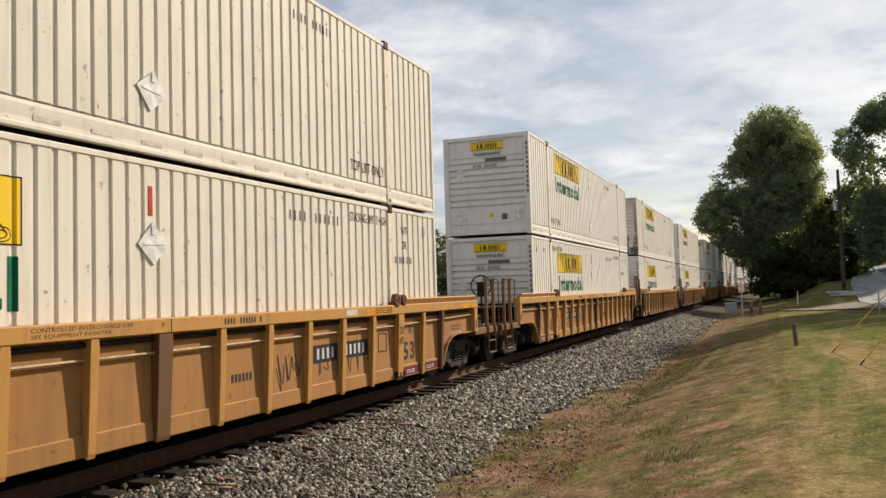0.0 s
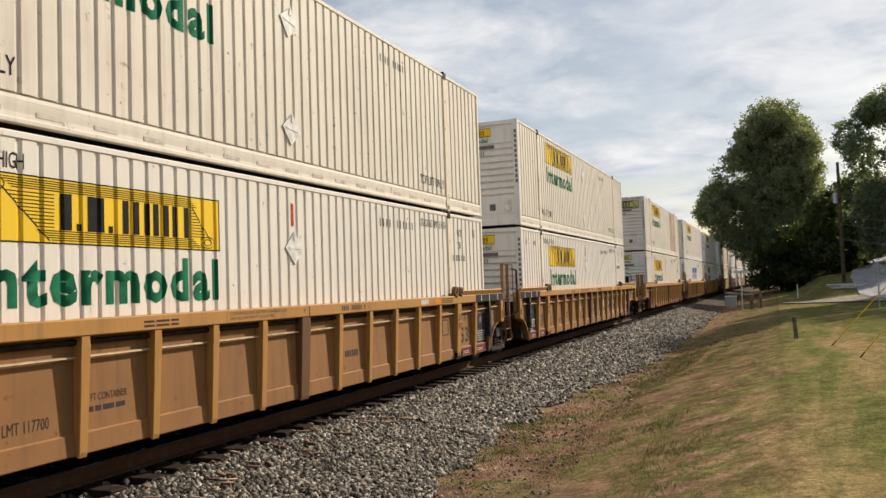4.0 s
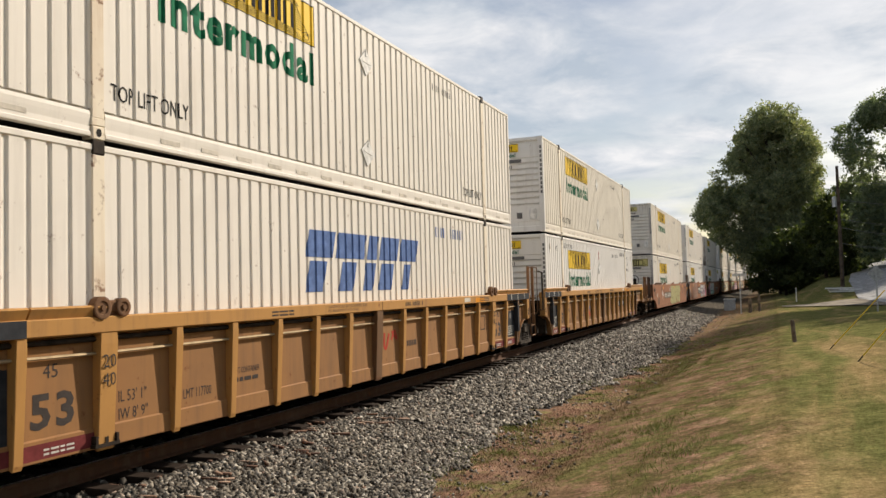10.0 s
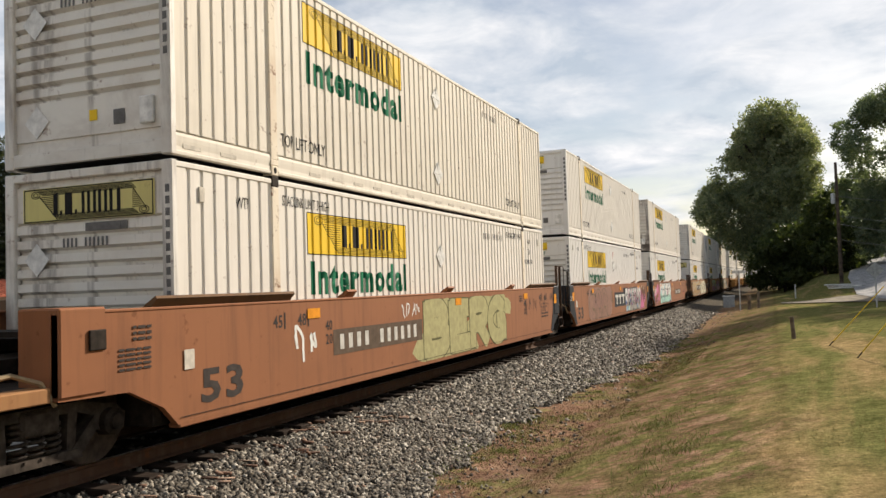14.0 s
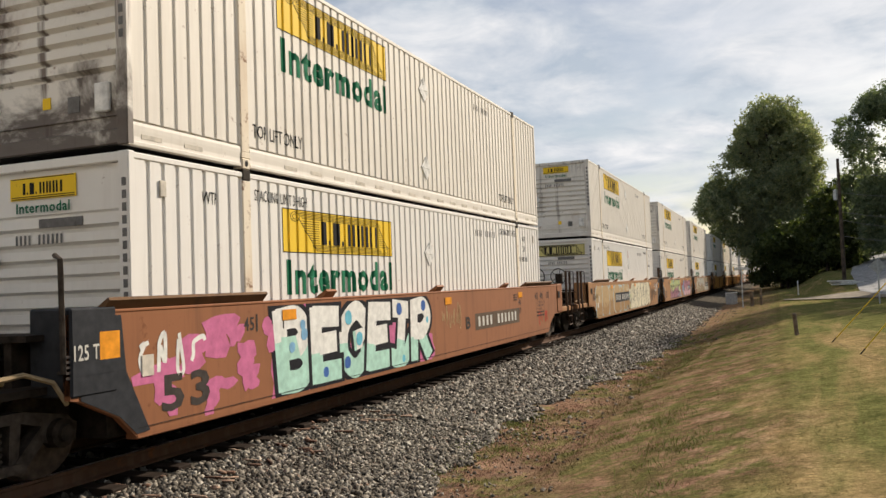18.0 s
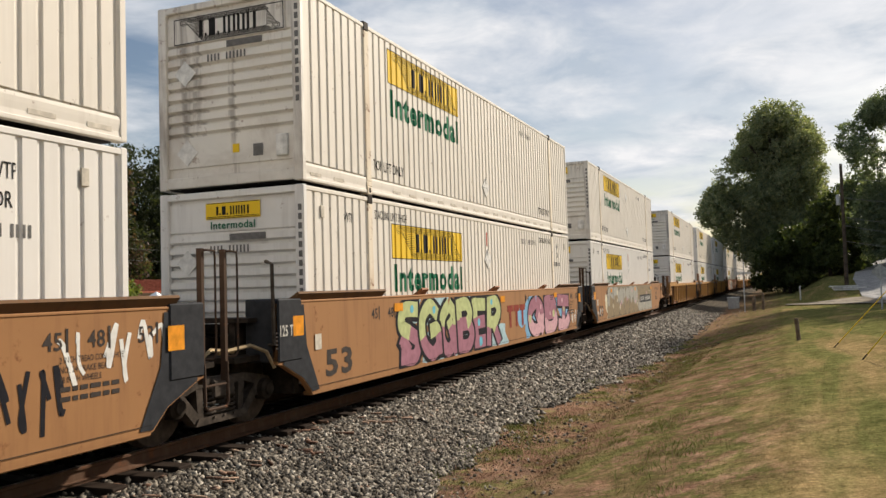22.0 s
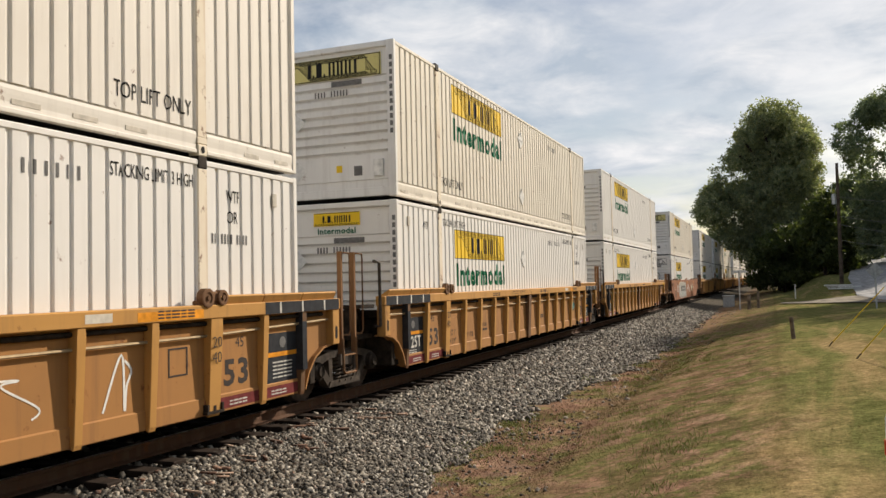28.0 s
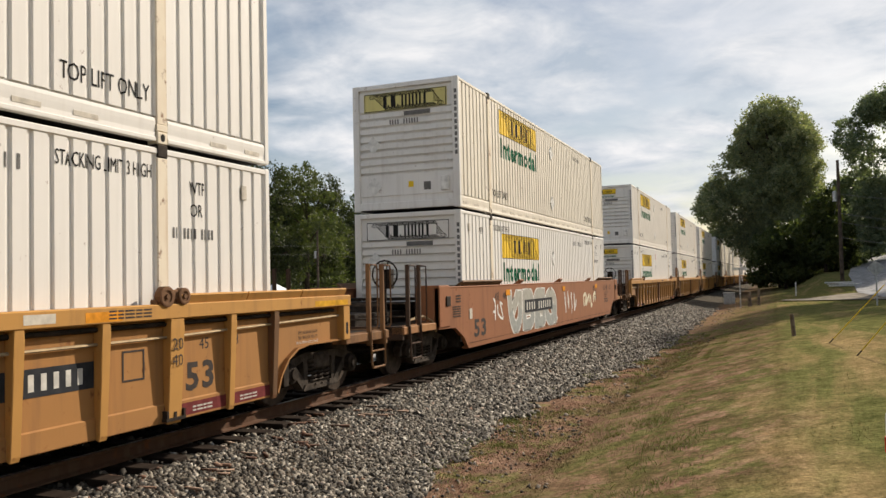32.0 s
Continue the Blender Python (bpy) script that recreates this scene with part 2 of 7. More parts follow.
def rod(bm, points, r, sides=6):
    """A round bar along a line of points."""
    pts = [Vector(p) for p in points]
    rings = []
    for i, p in enumerate(pts):
        way = (pts[min(i + 1, len(pts) - 1)] - pts[max(i - 1, 0)]).normalized()
        side = way.orthogonal().normalized() if i == 0 else (rings_side - way * rings_side.dot(way)).normalized()
        rings_side = side
        other = way.cross(side)
        rings.append([bm.verts.new(p + (side * math.cos(a) + other * math.sin(a)) * r)
                      for a in (2 * math.pi * k / sides for k in range(sides))])
    for a, b in zip(rings, rings[1:]):
        for k in range(sides):
            bm.faces.new((a[k], a[(k + 1) % sides], b[(k + 1) % sides], b[k]))
    bm.faces.new(rings[0]), bm.faces.new(rings[-1])
    return bm


def lathe(bm, profile, sides=24, axis="x", centre=(0, 0, 0)):
    """A turned body: profile (along, radius) about an axis."""
    c = Vector(centre)
    rings = []
    for w, r in profile:
        ring = []
        for k in range(sides):
            a = 2 * math.pi * k / sides
            u, v = r * math.cos(a), r * math.sin(a)
            ring.append(bm.verts.new(c + Vector({"x": (w, u, v), "y": (u, w, v), "z": (u, v, w)}[axis])))
        rings.append(ring)
    for a, b in zip(rings, rings[1:]):
        for k in range(sides):
            bm.faces.new((a[k], a[(k + 1) % sides], b[(k + 1) % sides], b[k]))
    bm.faces.new(rings[0]), bm.faces.new(rings[-1])
    return bm


def mesh_of(name, bm, mat):
    bmesh.ops.recalc_face_normals(bm, faces=bm.faces[:])
    me = bpy.data.meshes.new(name)
    bm.to_mesh(me)
    bm.free()
    me.materials.append(mat)
    return me


def part(name, bm, mat, parent, label="", at=None):
    """Links a bmesh, or a mesh that is shared, as one object under a thing or part."""
    me = bm if isinstance(bm, bpy.types.Mesh) else mesh_of(name, bm, mat)
    ob = new(name, me)
    ob.parent = parent
    if at is not None:
        ob.matrix_basis = at
    return tagged(ob, label, kind="stuff" if name in MARKS else "")


MARKS = {"number_mark", "name_mark", "banner_scroll", "reflective_tape", "company_mark", "stencil", "border"}


def thing(name, label, category, group="", at=None, kind=""):
    ob = new(name)
    ob.empty_display_size = 0.3
    if at is not None:
        ob.matrix_basis = at
    return tagged(ob, label, category, group, kind)


def smooth(me):
    me.polygons.foreach_set("use_smooth", [True] * len(me.polygons))
    return me


TEXTS = {}


def lettering(words, height, mat, width=None, bold=0.0):
    """A mesh of flat letters in the plane x-y, lower left corner at 0."""
    key = (words, height, mat.name, width, bold)
    if key not in TEXTS:
        cu = bpy.data.curves.new("lettering", "FONT")
        cu.body, cu.resolution_u, cu.offset, cu.space_character = words, 2, bold, 1.0 + 4.5 * bold
        ob = bpy.data.objects.new("lettering", cu)
        me = bpy.data.meshes.new_from_object(ob)
        bpy.data.objects.remove(ob)
        xy = np.array([v.co[:] for v in me.vertices])
        lo, hi = xy.min(0), xy.max(0)
        s = height / (hi[1] - lo[1])
        sx = width / (hi[0] - lo[0]) if width else s
        for v in me.vertices:
            v.co = ((v.co[0] - lo[0]) * sx, (v.co[1] - lo[1]) * s, 0)
        me.materials.clear()
        me.materials.append(mat)
        TEXTS[key] = me
    return TEXTS[key]


# faces of things: a flat drawing stands on the side that looks to +x, or on the end that looks to -y
ON_SIDE = Matrix(((0, 0, 1, 0), (1, 0, 0, 0), (0, 1, 0, 0), (0, 0, 0, 1)))
ON_END = Matrix(((1, 0, 0, 0), (0, 0, -1, 0), (0, 1, 0, 0), (0, 0, 0, 1)))


def on_side(x, y, z):
    return Matrix.Translation((x, y, z)) @ ON_SIDE


def on_end(x, y, z):
    return Matrix.Translation((x, y, z)) @ ON_END


def bars(widths, height, gap, mat, lines=1, lead=0.0):
    """Bars in the place of writing that is not spelled out."""
    key = ("bars", tuple(widths), height, gap, mat.name, lines, lead)
    if key not in TEXTS:
        bm = bmesh.new()
        for k in range(lines):
            x = 0.0
            for w in widths:
                if w > 0:
                    box(bm, x, x + w, k * lead, k * lead + height, -0.001, 0.001)
                x += abs(w) + gap
        TEXTS[key] = mesh_of("bars", bm, mat)
    return TEXTS[key]

# ---- shipping containers, 53 ft: x across, y along, z up from their floor ----
CL, CW, CH = 16.154, 2.591, 2.88
HL, HW = CL / 2, CW / 2
POST_Y = 5.985                      # the lifting posts stand 40 ft apart
SECTIONS = [(-HL + 0.10, -POST_Y - 0.085, 8), (-POST_Y + 0.085, POST_Y - 0.085, 51), (POST_Y + 0.085, HL - 0.10, 8)]


def rib_points(z0=None):
    """(y, x inwards) of the corrugated wall's outline."""
    rows = []
    for a, b, n in SECTIONS:
        p = (b - a) / n
        sec = []
        for k in range(n):
            y = a + k * p
            sec += [(y, 0.0), (y + p * 0.68, 0.0), (y + p * 0.75, -0.018), (y + p * 0.93, -0.018)]
        sec.append((b, 0.0))
        rows.append(sec)
    return rows


RIBS = rib_points()


def rib_depth(y):
    for sec in RIBS:
        if sec[0][0] <= y <= sec[-1][0]:
            for (a, u), (b, v) in zip(sec, sec[1:]):
                if a <= y <= b:
                    return u + (v - u) * (y - a) / max(b - a, 1e-6)
    return 0.0


WALL_X = HW - 0.012


def wall_strip(bm, y0, y1, z0, z1, off=0.0, close=False):
    """The corrugated wall, or a stretch of it that paint covers."""
    ys = [y0] + [y for sec in RIBS for y, _ in sec if y0 < y < y1] + [y1]
    prev = None
    for y in ys:
        x = WALL_X + rib_depth(y) + off
        pair = (bm.verts.new((x, y, z0)), bm.verts.new((x, y, z1)))
        if prev:
            bm.faces.new((prev[0], pair[0], pair[1], prev[1]))
        prev = pair
    return bm


def draped(me, y0, z0, off):
    """Letters laid into the ribs of the wall, lower left corner at y0, z0."""
    key = ("draped", me.name, y0, z0)
    if key not in TEXTS:
        bm = bmesh.new()
        bm.from_mesh(me)
        for v in bm.verts:
            v.co = (v.co.z, v.co.x + y0, v.co.y + z0)
        lo, hi = min(v.co.y for v in bm.verts), max(v.co.y for v in bm.verts)
        for sec in RIBS:
            for y, _ in sec:
                if lo < y < hi:
                    bmesh.ops.bisect_plane(bm, geom=bm.verts[:] + bm.edges[:] + bm.faces[:], plane_co=(0, y, 0), plane_no=(0, 1, 0))
        for v in bm.verts:
            v.co.x += WALL_X + rib_depth(v.co.y) + off
        m2 = bpy.data.meshes.new("letters")
        bm.to_mesh(m2)
        bm.free()
        m2.materials.append(me.materials[0])
        TEXTS[key] = m2
    return TEXTS[key]


def mirrored(bm):
    for v in bm.verts:
        v.co.x = -v.co.x
    return bm


BOX_MESHES = {}


def box_mesh(key, make, mat):
    k = (key, mat.name)
    if k not in BOX_MESHES:
        BOX_MESHES[k] = mesh_of(key, make(), mat)
    return BOX_MESHES[k]


def end_wall():
    """The front: slats below a flat panel that carries the mark."""
    bm = bmesh.new()
    y = -HL + 0.045
    rows = [(0.17, 0.03), (0.33, 0.03), (0.335, 0.0), (0.80, 0.0)]
    z = 0.80
    while z < 2.05:
        rows += [(z, 0.080), (z + 0.045, 0.072), (z + 0.078, 0.0), (z + 0.178, 0.004)]
        z += 0.178
    rows += [(z, 0.05), (z + 0.03, 0.05), (z + 0.05, 0.012), (2.71, 0.012), (2.715, 0.05), (CH - 0.09, 0.05)]
    prev = None
    for zz, d in rows:
        pair = (bm.verts.new((-HW + 0.13, y + d, zz)), bm.verts.new((HW - 0.13, y + d, zz)))
        if prev:
            bm.faces.new((prev[0], prev[1], pair[1], pair[0]))
        prev = pair
    return bm


def door_leaf(x0, x1):
    bm = boxes((x0, x1, HL - 0.05, HL - 0.012, 0.14, CH - 0.12))
    for k in range(5):
        z = 0.45 + k * 0.46
        box(bm, x0 + 0.08, x1 - 0.08, HL - 0.014, HL + 0.006, z, z + 0.09)
    return bm


def low_rail_bm(upper):
    """The deep bottom rail, cut where the lifting posts stand."""
    bm = bmesh.new()
    for a, b in ((-HL + 0.02, -POST_Y - 0.10), (-POST_Y + 0.10, POST_Y - 0.10), (POST_Y + 0.10, HL - 0.02)):
        prism(bm, [(HW - 0.09, 0.0), (HW - 0.002, 0.0), (HW + 0.001, 0.01), (HW + 0.001, 0.04), (HW - 0.008, 0.05), (HW - 0.012, 0.10), (HW - 0.006, 0.17), (HW - 0.004, 0.22), (HW - 0.012, 0.258),
                   (HW - 0.040, 0.262), (HW - 0.040, 0.30), (HW - 0.09, 0.30)], "y", a, b)
    return bm


def make_container(mat, end_mat, roof_mat=None):
    c = thing("shipping_container", "white corrugated steel intermodal shipping container", "container", "containers on the train")
    for k, s in enumerate((1, -1)):
        f = (lambda bm: bm) if s > 0 else mirrored
        part("side_wall", box_mesh(f"side_wall{k}", lambda: f(wall_strip(bmesh.new(), -HL + 0.08, HL - 0.08, 0.282, CH - 0.07)), mat), mat, c)
        part("bottom_rail", box_mesh(f"bottom_rail{k}", lambda: f(low_rail_bm(True)), mat), mat, c)
        part("top_rail", box_mesh(f"top_rail{k}", lambda: f(boxes((HW - 0.07, HW, -HL + 0.02, HL - 0.02, CH - 0.085, CH - 0.012), bevel=0.012)), mat), mat, c)
        for j, y in enumerate((-HL, HL)):
            e = -1 if y < 0 else 1
            ya, yb = sorted((y, y - e * 0.10))
            part("corner_post", box_mesh(f"corner_post{k}{j}", lambda: f(boxes((HW - 0.15, HW + 0.002, ya, yb, 0.0, CH), bevel=0.012)), end_mat if e < 0 else mat), mat, c)
            p = e * POST_Y
            part("lifting_post", box_mesh(f"lifting_post{k}{j}", lambda: f(boxes((HW - 0.06, HW + 0.004, p - 0.085, p + 0.085, 0.19, CH - 0.12), bevel=0.01)), M_POSTS), M_POSTS, c)
            part("corner_casting", box_mesh(f"top_casting{k}{j}", lambda: f(boxes((HW - 0.14, HW + 0.010, p - 0.085, p + 0.085, CH - 0.118, CH + 0.03), bevel=0.012)), M_GREASE), M_GREASE, c, "worn dark lifting casting")
            part("corner_casting", box_mesh(f"low_casting{k}{j}", lambda: f(boxes((HW - 0.14, HW + 0.010, p - 0.085, p + 0.085, -0.03, 0.11), (HW - 0.05, HW + 0.006, p - 0.095, p + 0.095, 0.11, 0.20), bevel=0.012)), M_POSTS), M_POSTS, c)
            if s > 0:
                part("latch_hole", box_mesh(f"latch_hole{k}{j}", lambda: f(prism(bmesh.new(), [(p + 0.035 * math.cos(a), 0.045 + 0.045 * math.sin(a)) for a in np.linspace(0, 2 * math.pi, 9)[:-1]], "x", HW + 0.008, HW + 0.013)), M_UNDER), M_UNDER, c)
    part("front_wall", box_mesh("front_wall", end_wall, end_mat), end_mat, c)
    part("front_sill", box_mesh("front_sill", lambda: boxes((-HW + 0.13, HW - 0.13, -HL + 0.01, -HL + 0.10, 0.02, 0.185), bevel=0.012), end_mat), end_mat, c)
    part("front_header", box_mesh("front_header", lambda: boxes((-HW + 0.13, HW - 0.13, -HL + 0.005, -HL + 0.09, CH - 0.11, CH - 0.005), bevel=0.012), end_mat), end_mat, c)
    part("door_leaf", box_mesh("door_l", lambda: door_leaf(-HW + 0.14, -0.01), mat), mat, c)
    part("door_leaf", box_mesh("door_r", lambda: door_leaf(0.01, HW - 0.14), mat), mat, c)
    part("roof", box_mesh("roof", lambda: boxes((-HW + 0.05, HW - 0.05, -HL + 0.03, HL - 0.03, CH - 0.06, CH - 0.02)), roof_mat or M_ROOF), M_ROOF, c)
    part("underframe", box_mesh("underframe", lambda: boxes((-HW + 0.10, HW - 0.10, -HL + 0.05, HL - 0.03, 0.01, 0.12)), M_UNDER), M_UNDER, c, "blackened steel underframe")
    return c


def diamond(bm, y, z, r, x0, x1):
    return prism(bm, [(y - r, z), (y, z - r), (y + r, z), (y, z + r)], "x", x0, x1)


def placard_side():
    """A riveted holder for a hazard sign; a bent diamond plate."""
    bm = diamond(bmesh.new(), 0.0, 0.0, 0.235, 0.0, 0.012)
    box(bm, 0.012, 0.018, -0.15, 0.15, -0.012, 0.012)
    box(bm, 0.012, 0.020, -0.025, 0.025, 0.10, 0.20)
    return bm


def placard_end():
    bm = bmesh.new()
    prism(bm, [(-0.2, 0), (0, -0.2), (0.2, 0), (0, 0.2)], "y", 0.0, 0.008)
    return bm


def logo_letters(width, height):
    """The mark's heavy letters as plain upright bars and two dots."""
    bm = bmesh.new()
    unit = width / 24.0
    for x, w in ((0.6, 1.5), (2.9, 0.8), (4.6, 2.6), (8.0, 0.8), (10.4, 1.0), (12.3, 1.0), (14.3, 1.0), (16.0, 1.0), (18.0, 1.0), (19.8, 1.0), (22.2, 1.2)):
        dot = w == 0.8
        box(bm, x * unit, (x + w) * unit, 0, height * (0.20 if dot else 1.0), -0.001, 0.001)
    return bm


LOGO = mesh_of("logo_blocks", logo_letters(1.95, 0.35), M_BLACK)
LOGO_SMALL = mesh_of("logo_blocks_small", logo_letters(0.62, 0.13), M_BLACK)
LOGO_WIDE = mesh_of("logo_blocks_wide", logo_letters(1.10, 0.26), M_BLACK)


def ribbon(bm, pts, width):
    """A thin flat line through points of the plane x-y."""
    for p, q in zip(pts, pts[1:]):
        p, q = Vector(p), Vector(q)
        d = (q - p).normalized()
        n = Vector((-d.y, d.x)) * width / 2
        prism(bm, [tuple(p + n), tuple(p - n), tuple(q - n), tuple(q + n)], "z", -0.001, 0.001)


def scroll_lines(w=3.48, h=0.62, t=0.010):
    """A border, and the thin lines of a banner rolled up at two corners."""
    bm = bmesh.new()
    def at(u, v):
        return (u * w, v * h)
    for k in range(5):
        v = 0.055 + 0.035 * k
        ribbon(bm, [at(0.275 - 0.012 * k, v), at(0.90 - 0.010 * k, v)], t * 0.8)
        ribbon(bm, [at(0.11 + 0.010 * k, 1 - v), at(0.845 + 0.008 * k, 1 - v)], t * 0.8)
    for k in range(10):
        v = 0.25 + 0.055 * k
        ribbon(bm, [at(0.265 - 0.155 * (v - 0.05) / 0.8, v), at(0.285, v)], t * 0.8)
        ribbon(bm, [at(0.850, v), at(0.955 - 0.105 * (v - 0.05) / 0.8, v)], t * 0.8)
    ribbon(bm, [at(0.12, 0.80), at(0.27, 0.04)], t)
    ribbon(bm, [at(0.855, 0.80), at(0.955, 0.16)], t)
    for u, v in ((0.095, 0.83), (0.935, 0.15)):
        for r in (1.0, 0.55):
            ribbon(bm, [at(u + 0.035 * r * math.cos(a), v + 0.11 * r * math.sin(a)) for a in np.linspace(0, 2 * math.pi, 13)], t * 0.9)
    for p, q in (((0, 0.008), (1, 0.008)), ((0, 0.992), (1, 0.992)), ((0.002, 0), (0.002, 1)), ((0.998, 0), (0.998, 1))):
        ribbon(bm, [at(*p), at(*q)], t * 1.3)
    return bm


SCROLL = mesh_of("banner_lines", scroll_lines(), M_BLACK)


def slanted_blocks(width, height):
    """Five slanted blocks with a thin line beneath, the other hauler's mark."""
    bm = bmesh.new()
    lean = height * 0.30
    x = 0.0
    for w, cut in ((0.78, 0.36), (0.95, 0.50), (0.36, 0.0), (0.72, 0.30), (0.75, 0.62)):
        u = width / 4.1
        def slab(a, b, z0, z1):
            prism(bm, [(x + a + lean * z0 / height, z0), (x + b + lean * z0 / height, z0), (x + b + lean * z1 / height, z1), (x + a + lean * z1 / height, z1)], "z", -0.001, 0.001)
        slab(0, w * u, height * 0.56, height)
        slab(w * u * cut * 0.5, w * u * (1 - cut * 0.5), 0, height * 0.50)
        x += (w + 0.10) * u
    return bm


PLAC_S = mesh_of("placard_holder", placard_side(), M_FILM)
PLAC_E = mesh_of("placard_holder", placard_end(), M_FILM)


def dress_container(c, upper, style, rng, front="small"):
    """The writing and fittings that the walls carry. style: banner, haul_blue; front: small, plain, pale, white, dark."""
    X = WALL_X
    if style == "banner":
        zp = 2.06 if upper else 1.86
        key = ("panel", upper)
        if key not in TEXTS:
            TEXTS[key] = mesh_of("logo_panel", wall_strip(bmesh.new(), -5.16, -1.68, zp, zp + 0.62, 0.002), M_YELLOW)
        lp = part("logo_panel", TEXTS[key], M_YELLOW, c, "yellow painted company panel with black scrolls")
        part("company_mark", draped(LOGO, -4.13, zp + 0.135, 0.005), M_BLACK, lp)
        part("banner_scroll", draped(SCROLL, -5.16, zp, 0.0035), M_BLACK, lp)
        part("lettering", draped(lettering("Intermodal", 0.50, M_GREEN, 3.36, 0.042), -5.08, zp - 0.60, 0.004), M_GREEN, c, "dark green word Intermodal")
    elif style == "haul_blue":
        if "haul" not in TEXTS:
            TEXTS["haul"] = mesh_of("blue_mark", slanted_blocks(4.1, 0.92), M_NAVY)
        part("company_mark", draped(TEXTS["haul"], -2.2, 1.32, 0.005), M_NAVY, c, "slanted blue company mark")
    if upper:
        part("lettering", draped(lettering("TOP LIFT ONLY", 0.18, M_BLACK, 1.22, 0.0), -5.80, 0.42, 0.004), M_BLACK, c)
        part("lettering", draped(lettering("TOP LIFT ONLY", 0.18, M_BLACK, 1.22, 0.0), 4.58, 0.42, 0.004), M_BLACK, c)
        if "tape" not in TEXTS:
            bm = bmesh.new()
            for k in range(-11, 12):
                y = k * 0.70
                if abs(abs(y) - POST_Y) > 0.4:
                    box(bm, HW - 0.014, HW - 0.006, y - 0.16, y + 0.16, 0.085, 0.135)
            TEXTS["tape"] = mesh_of("tape", bm, M_TAPE)
        part("reflective_tape", TEXTS["tape"], M_TAPE, c, "row of faded reflective tape pieces")
        part("number_mark", draped(bars([0.028] * 4 + [-0.05] + [0.028] * 6, 0.13, 0.074, M_GREYTXT), 2.95, 2.42, 0.004), M_GREYTXT, c)
    elif style == "haul_blue":
        part("number_mark", draped(bars([0.05] * 4 + [-0.16] + [0.05] * 6, 0.20, 0.09, M_NAVY), 2.92, 2.36, 0.004), M_NAVY, c, "blue number in bars")
        part("number_mark", bars([0.10], 0.13, 0.0, M_GREYTXT, 6, 0.22), M_GREYTXT, c, at=on_end(HW - 0.20, -HL - 0.003, 1.25))
    else:
        part("lettering", draped(lettering("STACKING LIMIT 3 HIGH", 0.15, M_BLACK, 1.30), -5.80, 2.52, 0.004), M_BLACK, c)
        part("lettering", draped(lettering("STACKING LIMIT 3 HIGH", 0.15, M_BLACK, 1.30), 4.52, 2.52, 0.004), M_BLACK, c)
        part("lettering", draped(lettering("WTP", 0.15, M_BLACK, 0.28), -6.85, 2.40, 0.004), M_BLACK, c)
        part("lettering", draped(lettering("WTP", 0.15, M_BLACK, 0.28), 6.45, 2.40, 0.004), M_BLACK, c)
        part("lettering", draped(lettering("OR", 0.15, M_BLACK, 0.20), 6.48, 2.14, 0.004), M_BLACK, c)
        part("number_mark", draped(bars([0.032] * 4 + [-0.08] + [0.032] * 6, 0.14, 0.098, M_GREYTXT), 2.75, 2.42, 0.004), M_GREYTXT, c)
        part("name_mark", draped(bars([0.028, 0.028, -0.03, 0.028, 0.028, 0.028, 0.028, -0.03, 0.028, 0.028, 0.028, 0.028], 0.12, 0.034, M_GREYTXT), 6.16, 1.88, 0.004), M_GREYTXT, c)
        if rng.random() < 0.75:
            part("marker_strip", box_mesh("marker", lambda: boxes((WALL_X + 0.001, WALL_X + 0.006, -0.06, 0.0, 2.26, 2.58)), M_RED), M_RED, c, "narrow red vertical marker")
        part("vent_cover", box_mesh("vent_n", lambda: boxes((X, X + 0.02, -7.60, -7.50, 2.42, 2.60), bevel=0.005), M_TAPE), M_TAPE, c)
        part("vent_cover", box_mesh("vent_f", lambda: boxes((X, X + 0.02, 7.45, 7.55, 2.42, 2.60), bevel=0.005), M_TAPE), M_TAPE, c)
    if style != "haul_blue":
        part("placard_holder", PLAC_S, M_FILM, c, "battered metal diamond placard holder", Matrix.Translation((X + 0.004, 0.0, 0.70 if upper else 1.95)) @ Matrix.Rotation(radians(rng.uniform(-8, 8)), 4, "X"))
    if upper and rng.random() < 0.8:
        part("placard_holder", PLAC_S, M_FILM, c, "battered metal diamond placard holder", Matrix.Translation((X + 0.004, 0.0, 2.25)) @ Matrix.Rotation(radians(rng.uniform(-10, 10)), 4, "X"))
    # the front end
    y = -HL + 0.040
    if front in ("pale", "white"):
        yel = M_YELLOW_PALE if front == "pale" else end_of(c)
        k = ("bigplate", yel.name)
        if k not in TEXTS:
            TEXTS[k] = mesh_of("end_panel", boxes((-1.02, 1.02, y - 0.006, y + 0.003, 2.26, 2.68)), yel)
        ep = part("end_panel", TEXTS[k], yel, c, "faded painted company panel on the front wall")
        part("company_mark", LOGO_WIDE, M_BLACK, ep, at=on_end(-0.55, y - 0.008, 2.34))
        if "end_scroll" not in TEXTS:
            TEXTS["end_scroll"] = mesh_of("end_scroll", scroll_lines(2.0, 0.40, 0.012), M_BLACK)
        part("border", TEXTS["end_scroll"], M_BLACK, ep, at=on_end(-1.0, y - 0.0075, 2.27))
    elif front == "dark":
        if "haul_end" not in TEXTS:
            TEXTS["haul_end"] = mesh_of("slate_mark", slanted_blocks(1.0, 0.24), M_SLATE)
        part("company_mark", TEXTS["haul_end"], M_SLATE, c, "slanted dark company mark", at=on_end(-0.55, y - 0.008, 2.36))
        part("number_mark", bars([0.05, 0.04, 0.06, 0.05, 0.06, 0.05, 0.04, 0.05], 0.035, 0.015, M_GREYTXT), M_GREYTXT, c, at=on_end(-0.36, y - 0.006, 2.28))
    else:
        yel = M_YELLOW if front == "small" else M_YELLOW_PALE
        k = ("smallplate", yel.name)
